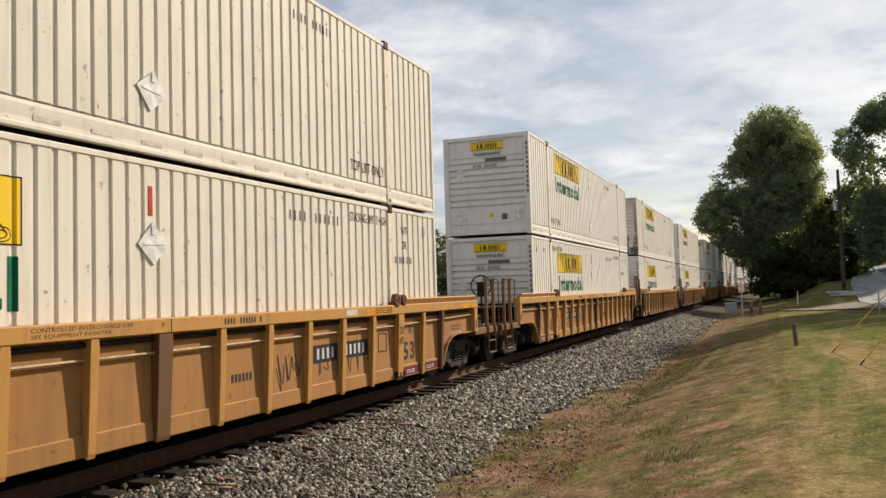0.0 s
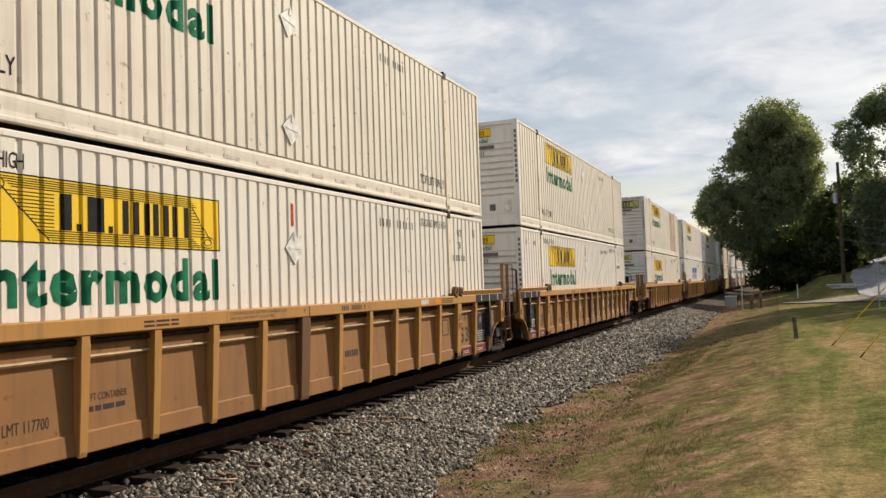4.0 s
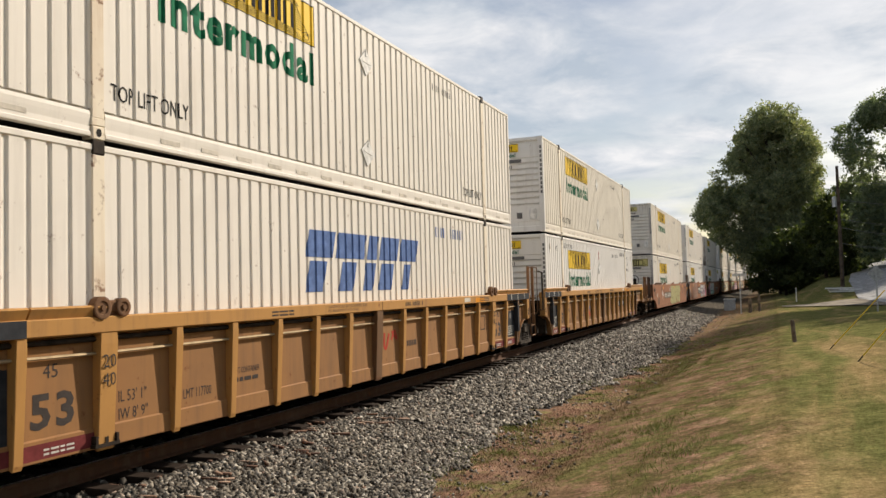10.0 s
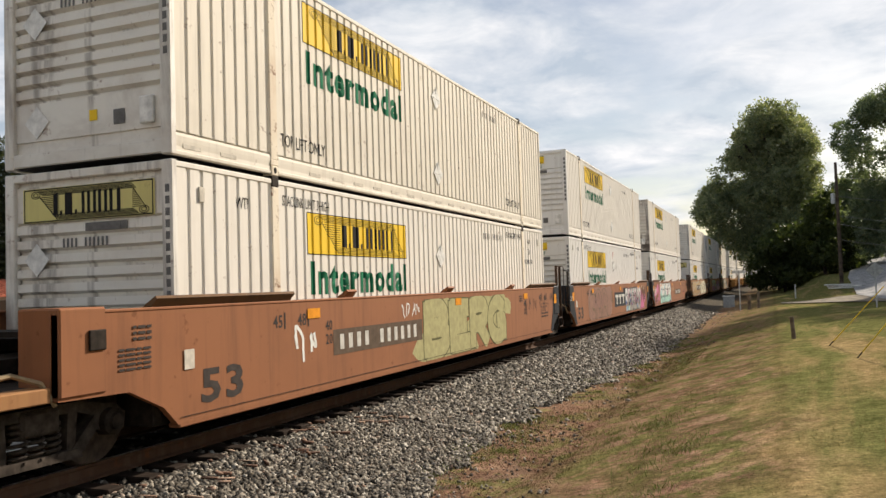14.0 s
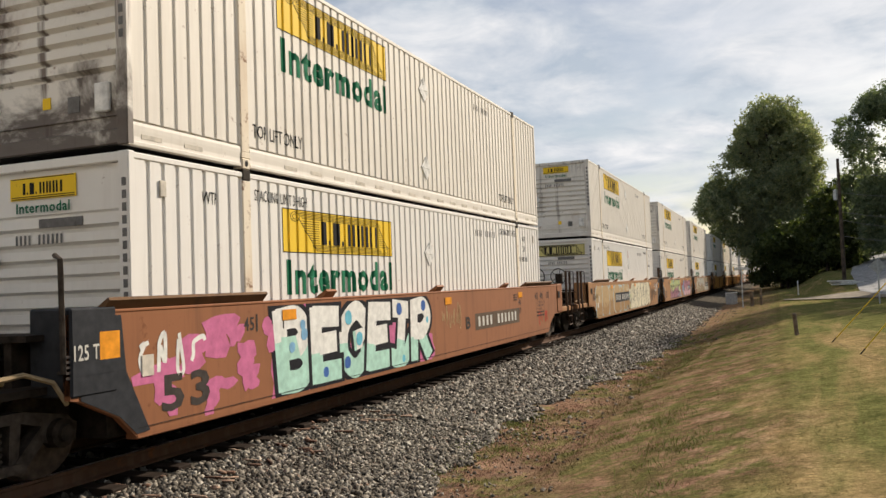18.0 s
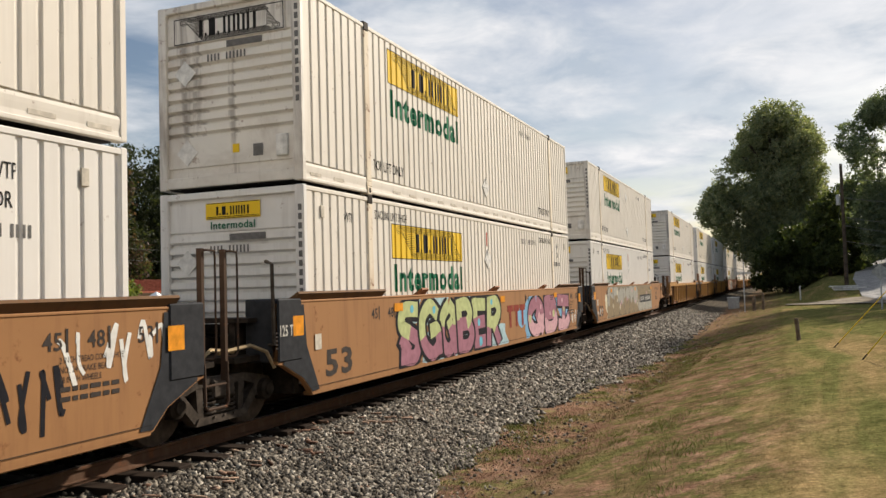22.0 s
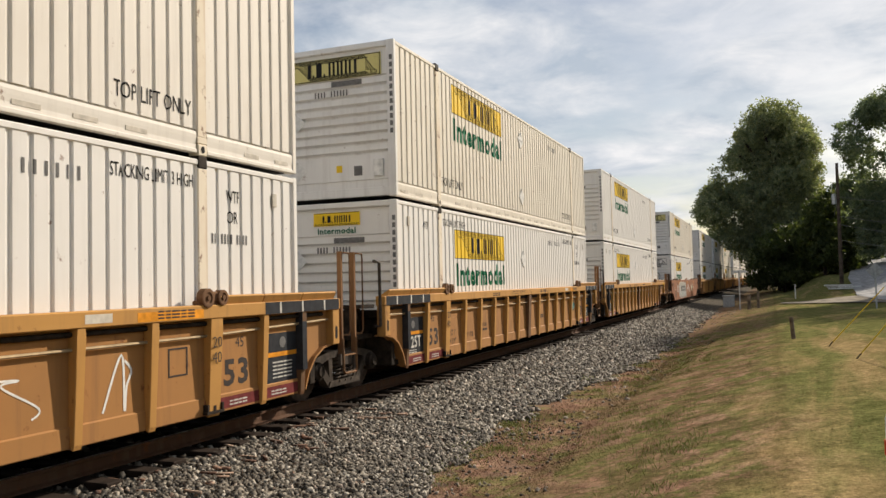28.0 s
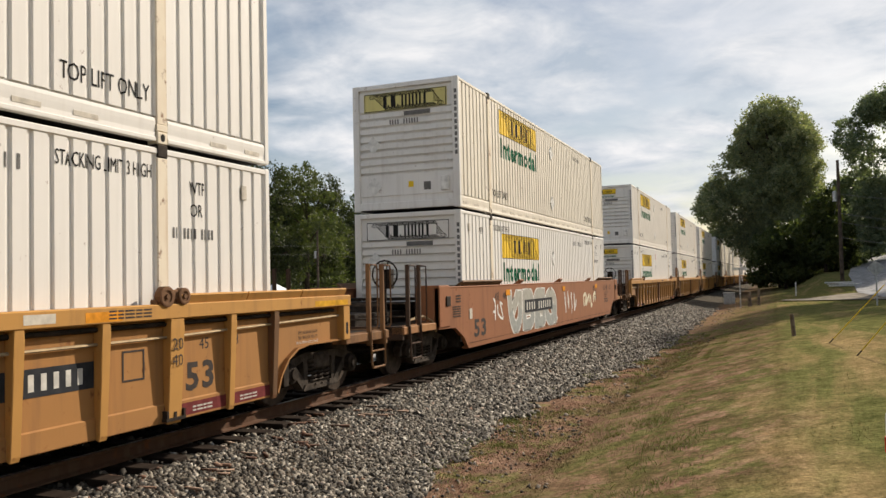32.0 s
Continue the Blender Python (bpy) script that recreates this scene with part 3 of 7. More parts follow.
        if k not in TEXTS:
            TEXTS[k] = mesh_of("end_panel", boxes((-0.45, 0.53, y - 0.006, y + 0.003, 2.45, 2.70)), yel)
        ep = part("end_panel", TEXTS[k], yel, c, "small yellow company panel on the front wall")
        part("company_mark", LOGO_SMALL, M_BLACK, ep, at=on_end(-0.27, y - 0.008, 2.51))
        part("border", box_mesh("small_lines", lambda: boxes(*[(-0.43, 0.51, y - 0.0075, y - 0.006, z, z + 0.010) for z in (2.458, 2.48, 2.685)]), M_BLACK), M_BLACK, ep)
        part("lettering", lettering("Intermodal", 0.115, M_BLACK if front == "plain" else M_GREEN, 0.80, 0.02), M_GREEN, c, at=on_end(-0.36, y - 0.008, 2.30))
    part("number_mark", bars([0.03] * 4 + [-0.05] + [0.03] * 6, 0.11, 0.035, M_GREYTXT), M_GREYTXT, c, at=on_end(-0.38, y - 0.004, 1.94))
    part("number_mark", bars([0.06], 0.09, 0.0, M_GREYTXT, 11, 0.135), M_GREYTXT, c, at=on_end(HW - 0.09, -HL - 0.003, 1.15))
    part("placard_holder", PLAC_E, M_FILM, c, at=Matrix.Translation((-0.78, y - 0.012, 0.56)))
    part("placard_holder", PLAC_E, M_FILM, c, at=Matrix.Translation((-0.80, y - 0.012, 1.80 if rng.random() < 0.7 else 1.5)))
    part("decal", box_mesh("decal_y", lambda: boxes((0.06, 0.18, y - 0.004, y, 0.50, 0.63)), M_YELLOW), M_YELLOW, c)
    part("decal", box_mesh("decal_g", lambda: boxes((0.43, 0.60, y - 0.004, y, 0.42, 0.60)), M_GREYTXT), M_GREYTXT, c)
    part("document_box", box_mesh("docbox", lambda: boxes((0.85, 1.05, y - 0.05, y, 0.38, 0.70), bevel=0.012), M_FILM), M_FILM, c)
    part("reader_tag", box_mesh("rtag", lambda: boxes((-0.02, 0.62, y - 0.008, y, 2.12, 2.22), (0.36, 0.52, y - 0.014, y, 2.12, 2.22)), M_GREYTXT), M_GREYTXT, c)


def end_of(c):
    return next(o for o in c.children if o.name.startswith("front_wall")).data.materials[0]

# ---- well cars: x across, y along the track, z up from the rail; the well holds one container ----
BOGIE_Y = 9.72
SIDE = 1.47


def make_bogie(car, y):
    """A three-piece truck with two turning wheelsets."""
    g = new("bogie")
    g.parent = car
    g.location = (0, y, 0)
    for s in (1, -1):
        def frame_bm():
            # a cast truss: top member, slanting ties, spring seat, two columns and the axle jaws
            bm = bmesh.new()
            x0, x1 = sorted((s * 0.93, s * 1.07))
            prism(bm, [(-1.12, 0.52), (-1.0, 0.62), (-0.50, 0.72), (0.50, 0.72), (1.0, 0.62), (1.12, 0.52), (0.66, 0.56), (0.46, 0.62), (-0.46, 0.62), (-0.66, 0.56)], "x", x0, x1)
            for e in (-1, 1):
                prism(bm, [(e * 0.70, 0.56), (e * 0.82, 0.50), (e * 0.50, 0.18), (e * 0.40, 0.26)], "x", x0, x1)
                prism(bm, [(e * 0.34, 0.22), (e * 0.44, 0.22), (e * 0.48, 0.64), (e * 0.36, 0.64)], "x", x0 + 0.01, x1 - 0.01)
                prism(bm, [(e * 0.72, 0.58), (e * 1.12, 0.54), (e * 1.10, 0.36), (e * 1.03, 0.36), (e * 1.02, 0.48), (e * 0.78, 0.50), (e * 0.77, 0.38), (e * 0.70, 0.42)], "x", x0, x1)
            prism(bm, [(-0.52, 0.17), (0.52, 0.17), (0.46, 0.26), (-0.46, 0.26)], "x", x0 - 0.02, x1 + 0.02)
            return bm
        part("side_frame", box_mesh(f"side_frame{s}", frame_bm, M_STEEL), M_STEEL, g)

        def spring_bm():
            pts = [(s * 1.02 + 0.075 * math.cos(a), 0.085 * math.sin(a), 0.24 + 0.36 * a / (12 * math.pi)) for a in np.linspace(0, 12 * math.pi, 60)]
            return rod(bmesh.new(), pts, 0.017, 4)
        for yy in (-0.19, 0.0, 0.19):
            part("coil_spring", box_mesh(f"spring{s}", spring_bm, M_STEEL), M_STEEL, g, at=Matrix.Translation((0, yy, 0)))
        for e in (-1, 1):
            part("bearing_cap", box_mesh(f"bearing{s}{e}", lambda: lathe(bmesh.new(), sorted([(s * 1.0, 0.15), (s * 1.14, 0.14), (s * 1.16, 0.09), (s * 1.19, 0.08)]), 12, "x", (0, e * 0.89, 0.46)), M_GREASE), M_GREASE, g)
        part("brake_beam", box_mesh(f"brake_beam{s}", lambda: boxes((-0.7, 0.7, s * 0.36 - 0.05, s * 0.36 + 0.05, 0.34, 0.44)), M_GREASE), M_GREASE, g)
    part("bolster", box_mesh("bolster", lambda: boxes((-1.12, 1.12, -0.22, 0.22, 0.46, 0.70), bevel=0.03), M_STEEL), M_STEEL, g)
    for e in (-1, 1):
        def wheelset():
            bm = bmesh.new()
            lathe(bm, [(-0.98, 0.08), (0.98, 0.08)], 10)
            for s in (-1, 1):
                lathe(bm, sorted([(s * 0.685, 0.30), (s * 0.69, 0.485), (s * 0.715, 0.485), (s * 0.725, 0.462), (s * 0.82, 0.455), (s * 0.825, 0.36), (s * 0.79, 0.34),
                                  (s * 0.77, 0.14), (s * 0.85, 0.12), (s * 0.85, 0.085)]), 28)
            for s in (-1, 1):
                for k in range(3):
                    a = k * 2.1
                    box(bm, s * 0.985 - 0.01, s * 0.985 + 0.01, 0.05 * math.cos(a) - 0.015, 0.05 * math.cos(a) + 0.015, 0.05 * math.sin(a) - 0.015, 0.05 * math.sin(a) + 0.015)
            return bm
        w = part("wheelset", box_mesh("wheelset", wheelset, M_WHEEL), M_WHEEL, g, "worn steel axle with two flanged wheels", Matrix.Translation((0, e * 0.89, 0.462)))
        WHEELSETS.append(w)
    return g


WHEELSETS = []


def ladder_bm(s, y, top, low, width=0.5):
    """Two flat uprights with grab irons, and a stirrup of bent bar with one rung below."""
    bm = bmesh.new()
    x = s * (SIDE - 0.02)
    x2 = s * (SIDE - 0.09)
    for yy in (y - width / 2, y + width / 2):
        box(bm, min(x, x2), max(x, x2), yy - 0.026, yy + 0.026, 0.72, top)
        rod(bm, [(x - s * 0.03, yy, top - 0.03), (x + s * 0.03, yy + 0.03, top - 0.02), (x + s * 0.05, yy + 0.15, top - 0.03), (x + s * 0.05, yy + 0.16, top - 0.10), (x + s * 0.05, yy + 0.16, 1.06), (x + s * 0.04, yy + 0.12, 1.0), (x - s * 0.03, yy, 1.0)], 0.014, 5)
    rod(bm, [(x, y - width / 2, 0.95), (x + s * 0.01, y - width / 2, low + 0.05), (x + s * 0.01, y - width / 2 + 0.04, low), (x + s * 0.01, y + width / 2 - 0.04, low), (x + s * 0.01, y + width / 2, low + 0.05), (x, y + width / 2, 0.95)], 0.020, 6)
    rod(bm, [(x, y - width / 2, low + 0.27), (x, y + width / 2, low + 0.27)], 0.016, 5)
    return bm


def coupler_bm(e):
    bm = boxes((-0.12, 0.12, min(e * 10.9, e * 11.55), max(e * 10.9, e * 11.55), 0.70, 0.92))
    prism(bm, [(-0.17, e * 11.50), (0.17, e * 11.50), (0.20, e * 11.64), (0.08, e * 11.69), (-0.10, e * 11.60), (-0.17, e * 11.66)], "z", 0.66, 0.96)
    return bm


def end_deck(car, kind, e, coupled):
    """Platform, bulkhead, ladders and gear beyond the well, at the end e of the car."""
    col = M_STEP if kind == "R" else M_DARKBAR
    sill = M_STEP if kind == "R" else M_BROWN_B
    y1 = 11.42 if coupled else 9.60
    def span(a, b):
        return tuple(sorted((e * a, e * b)))
    tag = f"{kind}{e}{int(coupled)}"
    ya, yb = span(8.62, y1)
    part("end_platform", box_mesh("deck" + tag, lambda: boxes((-1.18, 1.18, *span(8.9, y1), 0.86, 0.93), (-0.62, 0.62, *span(8.4, y1 - 0.1), 0.62, 0.88), (-0.42, 0.42, *span(8.3, y1 - 0.05), 0.92, 1.16)), M_GREASE), M_GREASE, car, "dark greasy end platform")
    part("end_bulkhead", box_mesh("bulk" + tag, lambda: boxes((-1.32, 1.32, *span(8.32, 8.46), 0.34, 1.30), (-1.32, 1.32, *span(8.46, 8.70), 1.18, 1.32), bevel=0.01), M_GREASE), M_GREASE, car)
    part("cross_walk", box_mesh("walk" + tag, lambda: boxes((-1.15, 1.15, *span(8.75, 9.25), 1.36, 1.42), (-0.9, -0.8, *span(8.8, 9.2), 0.93, 1.36), (0.8, 0.9, *span(8.8, 9.2), 0.93, 1.36)), M_GREASE), M_GREASE, car)
    if coupled:
        for s in (1, -1):
            x0, x1 = sorted((s * 1.18, s * (SIDE - 0.04)))
            part("platform_sill", box_mesh(f"psill{tag}{s}", lambda: boxes((x0, x1, *span(9.9, y1), 0.80, 0.94), bevel=0.012), sill), sill, car)
            part("ladder", box_mesh(f"lad{tag}{s}", lambda: ladder_bm(s, e * 10.95, 2.06, 0.36), col), col, car, "corner steps with two upright grab irons")
        part("end_sill", box_mesh("esill" + tag, lambda: boxes((-1.40, 1.40, *span(y1 - 0.10, y1), 0.70, 0.95), bevel=0.012), col), col, car)
        part("coupler", box_mesh("coupler" + tag, lambda: coupler_bm(e), M_GREASE), M_GREASE, car, "rusty cast knuckle coupler")
        part("air_hose", box_mesh("hose" + tag, lambda: rod(bmesh.new(), [(0.35, e * 11.40, 0.74), (0.37, e * 11.62, 0.62), (0.30, e * 11.74, 0.40), (0.15, e * 11.76, 0.30)], 0.028), M_GREASE), M_GREASE, car)
        part("cross_bar", box_mesh("cbar" + tag, lambda: rod(rod(bmesh.new(), [(-1.35, e * 11.2, 1.36), (1.35, e * 11.2, 1.36)], 0.016), [(-1.35, e * 11.2, 1.12), (1.35, e * 11.2, 1.12)], 0.016), M_STEEL), M_STEEL, car)
        if e < 0 or kind == "S":
            part("brake_tank", box_mesh("tank" + tag, lambda: lathe(bmesh.new(), [(-0.55, 0.05), (-0.52, 0.19), (0.5, 0.19), (0.55, 0.05)], 16, "x", (-0.35, e * 9.8, 1.18)), M_GREASE), M_GREASE, car, "black air tank")
            part("hand_wheel", box_mesh("hwheel" + tag, lambda: hand_wheel(e), M_GREASE), M_GREASE, car, "spoked hand brake wheel")
    else:
        for s in (1, -1):
            if e > 0:
                part("ladder", box_mesh(f"lad{tag}{s}", lambda: ladder_bm(s, e * 9.28, 2.28, 0.42, 0.42), col), col, car, "corner steps with two upright grab irons")
            else:
                part("grab_bar", box_mesh(f"bar{tag}{s}", lambda: rod(bmesh.new(), [(s * 1.30, -9.02, 1.06), (s * 1.44, -9.10, 1.06), (s * 1.44, -9.12, 2.12), (s * 1.30, -9.05, 2.16)], 0.028, 6), M_STEEL), M_STEEL, car, "bent dark grab bar")
        part("joint", box_mesh("joint" + tag, lambda: boxes((-0.3, 0.3, *span(9.3, 9.72), 0.66, 0.94), bevel=0.03), M_GREASE), M_GREASE, car)


def hand_wheel(e):
    bm = bmesh.new()
    c = Vector((0.55, e * 10.35, 1.90))
    ring = [(c.x + 0.27 * math.cos(a), c.y, c.z + 0.27 * math.sin(a)) for a in np.linspace(0, 2 * math.pi, 17)]
    rod(bm, ring, 0.018, 5)
    for k in range(5):
        a = k * 2 * math.pi / 5
        rod(bm, [c, (c.x + 0.26 * math.cos(a), c.y, c.z + 0.26 * math.sin(a))], 0.013, 4)
    rod(bm, [(c.x, c.y, 0.93), (c.x, c.y, 1.95)], 0.03, 6)
    box(bm, c.x - 0.12, c.x + 0.12, c.y + (0.03 if e < 0 else -0.15), c.y + (0.15 if e < 0 else -0.03), 1.62, 2.0)
    return bm


def ribbed_sides(car, near, far, full=True, panel_mat=None, chord_mat=None):
    """Ribbed well sides under a deep top chord. near, far: where the sides end at -y and +y."""
    for s in (1, -1):
        f = (lambda bm: bm) if s > 0 else mirrored
        tag = f"{near}{far}{s}"
        def panel():
            bm = bmesh.new()
            def arch(y, e):
                c = e * 8.06
                return [(c, 0.30), (c + e * 0.10, 0.52), (c + e * 0.28, 0.72), (c + e * 0.52, 0.84), (c + e * 0.80, 0.88), (y - e * 0.02, 0.88)]
            line = arch(far, 1) + [(far - 0.02, 1.42), (near + 0.02, 1.42)] + arch(near, -1)[::-1]
            prism(bm, line, "x", 1.315, 1.345)
            return bm
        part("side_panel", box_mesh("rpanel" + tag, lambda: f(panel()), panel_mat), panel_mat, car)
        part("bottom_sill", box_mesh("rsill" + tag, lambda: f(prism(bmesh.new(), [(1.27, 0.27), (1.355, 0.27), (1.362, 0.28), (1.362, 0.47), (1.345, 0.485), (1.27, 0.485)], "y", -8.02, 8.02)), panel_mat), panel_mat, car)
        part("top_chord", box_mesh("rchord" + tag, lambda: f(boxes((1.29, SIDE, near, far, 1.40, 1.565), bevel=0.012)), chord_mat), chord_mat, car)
        for e, y in ((-1, near), (1, far)) if full else ():
            a, b = sorted((e * 6.05, y - e * 0.15))
            n = 3
            for q in range(n):
                u, v = a + (b - a) * q / n + 0.012, a + (b - a) * (q + 1) / n - 0.012
                part("guide_flange", box_mesh(f"rguide{tag}{e}{q}", lambda: f(prism(bmesh.new(), [(1.30, 1.565), (1.44, 1.565), (1.485, 1.655), (1.465, 1.675), (1.34, 1.60)], "y", u, v)), chord_mat), chord_mat, car)
            def lock():
                c = e * 5.98
                bm = boxes((1.33, 1.44, c - 0.26, c + 0.26, 1.555, 1.62), (1.40, 1.46, c - 0.05, c + 0.07, 1.60, 1.72), bevel=0.015)
                for d, r in ((-0.15, 0.115), (0.13, 0.095)):
                    lathe(bm, [(1.40, r), (1.485, r), (1.49, r - 0.015), (1.49, r * 0.62), (1.478, r * 0.55), (1.478, 0.03), (1.50, 0.028), (1.50, 0.01)], 14, "x", (0, c + d, 1.645))
                return bm
            part("lock_block", box_mesh(f"rlock{tag}{e}", lambda: f(lock()), M_LOCK), M_LOCK, car, "worn rusty container lock with two rollers")
            part("end_post", box_mesh(f"rendp{tag}{e}", lambda: f(boxes((1.30, SIDE - 0.01, *sorted((y - e * 0.02, y - e * 0.22)), 0.88, 1.41), bevel=0.012)), chord_mat), chord_mat, car)
            part("slot", box_mesh(f"rslot{tag}{e}", lambda: f(prism(bmesh.new(), [(y - e * 0.12 + 0.035 * math.cos(a), 1.06 + (0.06 if math.sin(a) >= 0 else -0.06) + 0.035 * math.sin(a)) for a in np.linspace(0.01, 2 * math.pi + 0.01, 13)[:-1]], "x", SIDE - 0.012, SIDE - 0.008)), M_UNDER), M_UNDER, car)
            part("arch_flange", box_mesh(f"rarch{tag}{e}", lambda: f(arch_flange(e, y)), panel_mat), panel_mat, car)
        ys = [e * v for v in (1.0, 2.0, 2.98, 3.97, 4.98, 6.02, 7.04, 7.97) for e in (-1, 1)] + [0.0]
        for y in ys:
            w = 0.11 if abs(abs(y) - 6.02) > 0.2 and abs(y) > 0.1 else 0.22
            # posts take the lighter chord colour: the light they catch is painted in
            m = M_LADDER if abs(y) > 7.5 or y == 0.0 else chord_mat
            part("post", box_mesh(f"rpost{s}{w}", lambda: f(post_bm(w, 0.245)), m), m, car, at=Matrix.Translation((0, y, 0)))
        for e in (-1, 1) if full else ():
            part("jack_step", box_mesh(f"rjack{s}{e}", lambda: f(boxes((1.362, 1.43, e * 6.02 - 0.16, e * 6.02 + 0.16, 0.285, 0.32), (1.362, 1.43, e * 6.02 - 0.15, e * 6.02 - 0.12, 0.32, 0.40), (1.362, 1.43, e * 6.02 + 0.12, e * 6.02 + 0.15, 0.32, 0.40), (1.362, 1.42, e * 6.02 - 0.02, e * 6.02 + 0.02, 0.32, 0.38))), M_GREASE), M_GREASE, car, "black jacking step")
        part("brake_pipe", box_mesh("rpipe" + tag, lambda: f(rod(bmesh.new(), [(1.385, near + 0.25, 1.24), (1.385, -6, 1.20), (1.385, 6, 1.20), (1.385, far - 0.25, 1.26)], 0.017)), M_RODS), M_RODS, car)
        part("upper_pipe", box_mesh("rpipe2" + tag, lambda: f(rod(bmesh.new(), [(1.375, near + 0.4, 1.345), (1.375, far - 0.4, 1.345)], 0.028)), M_GREASE), M_GREASE, car)


def arch_flange(e, y):
    bm = bmesh.new()
    c = e * 8.06
    pts = [(c, 0.30), (c + e * 0.10, 0.52), (c + e * 0.28, 0.72), (c + e * 0.52, 0.84), (c + e * 0.80, 0.88), (y - e * 0.02, 0.88)]
    prev = None
    for u, v in pts:
        pair = [bm.verts.new((x, u + dy, v + dz)) for x in (1.24, 1.41) for dy, dz in ((0, 0), (-e * 0.02, 0.025))]
        if prev:
            for a, b in ((0, 1), (1, 3), (3, 2), (2, 0)):
                bm.faces.new((prev[a], prev[b], pair[b], pair[a]))
        prev = pair
    return bm


def post_bm(w, low):
    bm = bmesh.new()
    prism(bm, [(1.34, low + 0.035), (1.395, low), (1.41, low + 0.05), (SIDE - 0.010, 1.30), (SIDE - 0.010, 1.405), (1.34, 1.405)], "y", -w / 2, w / 2)
    bmesh.ops.bevel(bm, geom=bm.edges[:], offset=0.008, segments=1, affect="EDGES")
    return bm


def smooth_sides(car, near, far, mat):
    """Flush plated well sides with leaning guide plates on top."""
    for s in (1, -1):
        f = (lambda bm: bm) if s > 0 else mirrored
        tag = f"{near}{far}{s}"
        def plate():
            bm = bmesh.new()
            prism(bm, [(-8.22, 0.33), (8.22, 0.33), (8.45, 0.55), (8.95, 0.78), (far, 0.80), (far, 1.60), (near, 1.60), (near, 0.80), (-8.95, 0.78), (-8.45, 0.55)], "x", 1.38, SIDE - 0.01)
            return bm
        part("side_plate", box_mesh("splate" + tag, lambda: f(plate()), mat), mat, car)
        part("bottom_sill", box_mesh("ssill" + tag, lambda: f(boxes((1.30, SIDE - 0.012, -8.2, 8.2, 0.29, 0.345), bevel=0.012)), mat), mat, car)
        part("top_chord", box_mesh("schord" + tag, lambda: f(boxes((1.31, SIDE, near + 0.02, far - 0.02, 1.595, 1.63), bevel=0.01)), mat), mat, car)
        for a, b in ((-8.6, -5.9), (-4.4, -4.1), (-0.2, 0.15), (4.1, 4.4), (5.9, 8.6)):
            part("guide_plate", box_mesh(f"sguide{s}{a}", lambda: f(prism(bmesh.new(), [(1.32, 1.63), (1.44, 1.63), (1.52, 1.72), (1.50, 1.75), (1.36, 1.66)], "y", a, b)), M_LADDER if abs(a) > 5 else M_BROWN), M_BROWN, car)
        for e, y in ((-1, near), (1, far)):
            part("equipment_box", box_mesh(f"sbox{tag}{e}", lambda: f(boxes((0.95, SIDE + 0.012, *sorted((y, y - e * 0.58)), 0.82, 1.66), bevel=0.02)), mat if abs(y) > 9.5 else M_PANEL), mat, car)
            if abs(y) > 9.5:
                part("box_handle", box_mesh(f"shandle{tag}{e}", lambda: f(boxes((SIDE + 0.01, SIDE + 0.035, y - e * 0.45 - 0.11, y - e * 0.45 + 0.11, 1.24, 1.44), bevel=0.01)), M_GREASE), M_GREASE, car)
            part("brake_pipe", box_mesh(f"spipe{tag}{e}", lambda: f(rod(bmesh.new(), [(1.2, y + e * 0.9, 1.02), (1.28, y + e * 0.35, 1.08), (1.34, y + e * 0.08, 0.98), (1.38, y - e * 0.04, 0.76)], 0.025)), M_RODS), M_RODS, car)


def make_car(kind, first, last, mat=None, full=True):
    label = ("ochre ribbed steel double-stack well car" if kind == "R" else "rust-brown smooth-sided steel double-stack well car") + " with a loaded well"
    car = thing("well_car", label, "rail car", "well cars of the train")
    reach_c, reach_a = (10.0, 8.98) if kind == "R" else (9.85, 9.05)
    near, far = -(reach_c if first else reach_a), (reach_c if last else reach_a)
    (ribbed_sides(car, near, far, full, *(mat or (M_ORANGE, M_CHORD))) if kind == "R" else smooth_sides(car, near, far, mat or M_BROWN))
    part("well_floor", box_mesh("well_floor", lambda: boxes((-1.28, 1.28, -8.35, 8.35, 0.33, 0.42), *[(-1.30, 1.30, y - 0.12, y + 0.12, 0.30, 0.34) for y in (-6, -3, 0, 3, 6)]), M_GREASE), M_GREASE, car)
    if full:
        end_deck(car, kind, -1, first)
        end_deck(car, kind, 1, last)
    make_bogie(car, -BOGIE_Y)
    if last:
        make_bogie(car, BOGIE_Y)
    return car

# ---- the line and the ground ----
TRACK_X, CURVE_Y, CURVE_R = -7.57, 112.0, 1700.0


def along(s):
    """The track's centre and heading at s metres past the camera."""
    if s <= CURVE_Y:
        return TRACK_X, s, 0.0
    a = (s - CURVE_Y) / CURVE_R
    return TRACK_X + CURVE_R * (1 - math.cos(a)), CURVE_Y + CURVE_R * math.sin(a), a


def track_x(y):
    return TRACK_X if y <= CURVE_Y else TRACK_X + CURVE_R * (1 - math.cos(math.asin(min(0.9, (y - CURVE_Y) / CURVE_R))))


def lerp(v, rows):
    return float(np.interp(v, [r[0] for r in rows], [r[1] for r in rows]))


BED = [(-60, -1.25), (-14, -1.15), (-6.5, -0.95), (-3.6, -0.62), (-1.45, -0.27), (1.45, -0.245), (1.75, -0.30), (3.35, -0.60), (4.6, -0.62)]


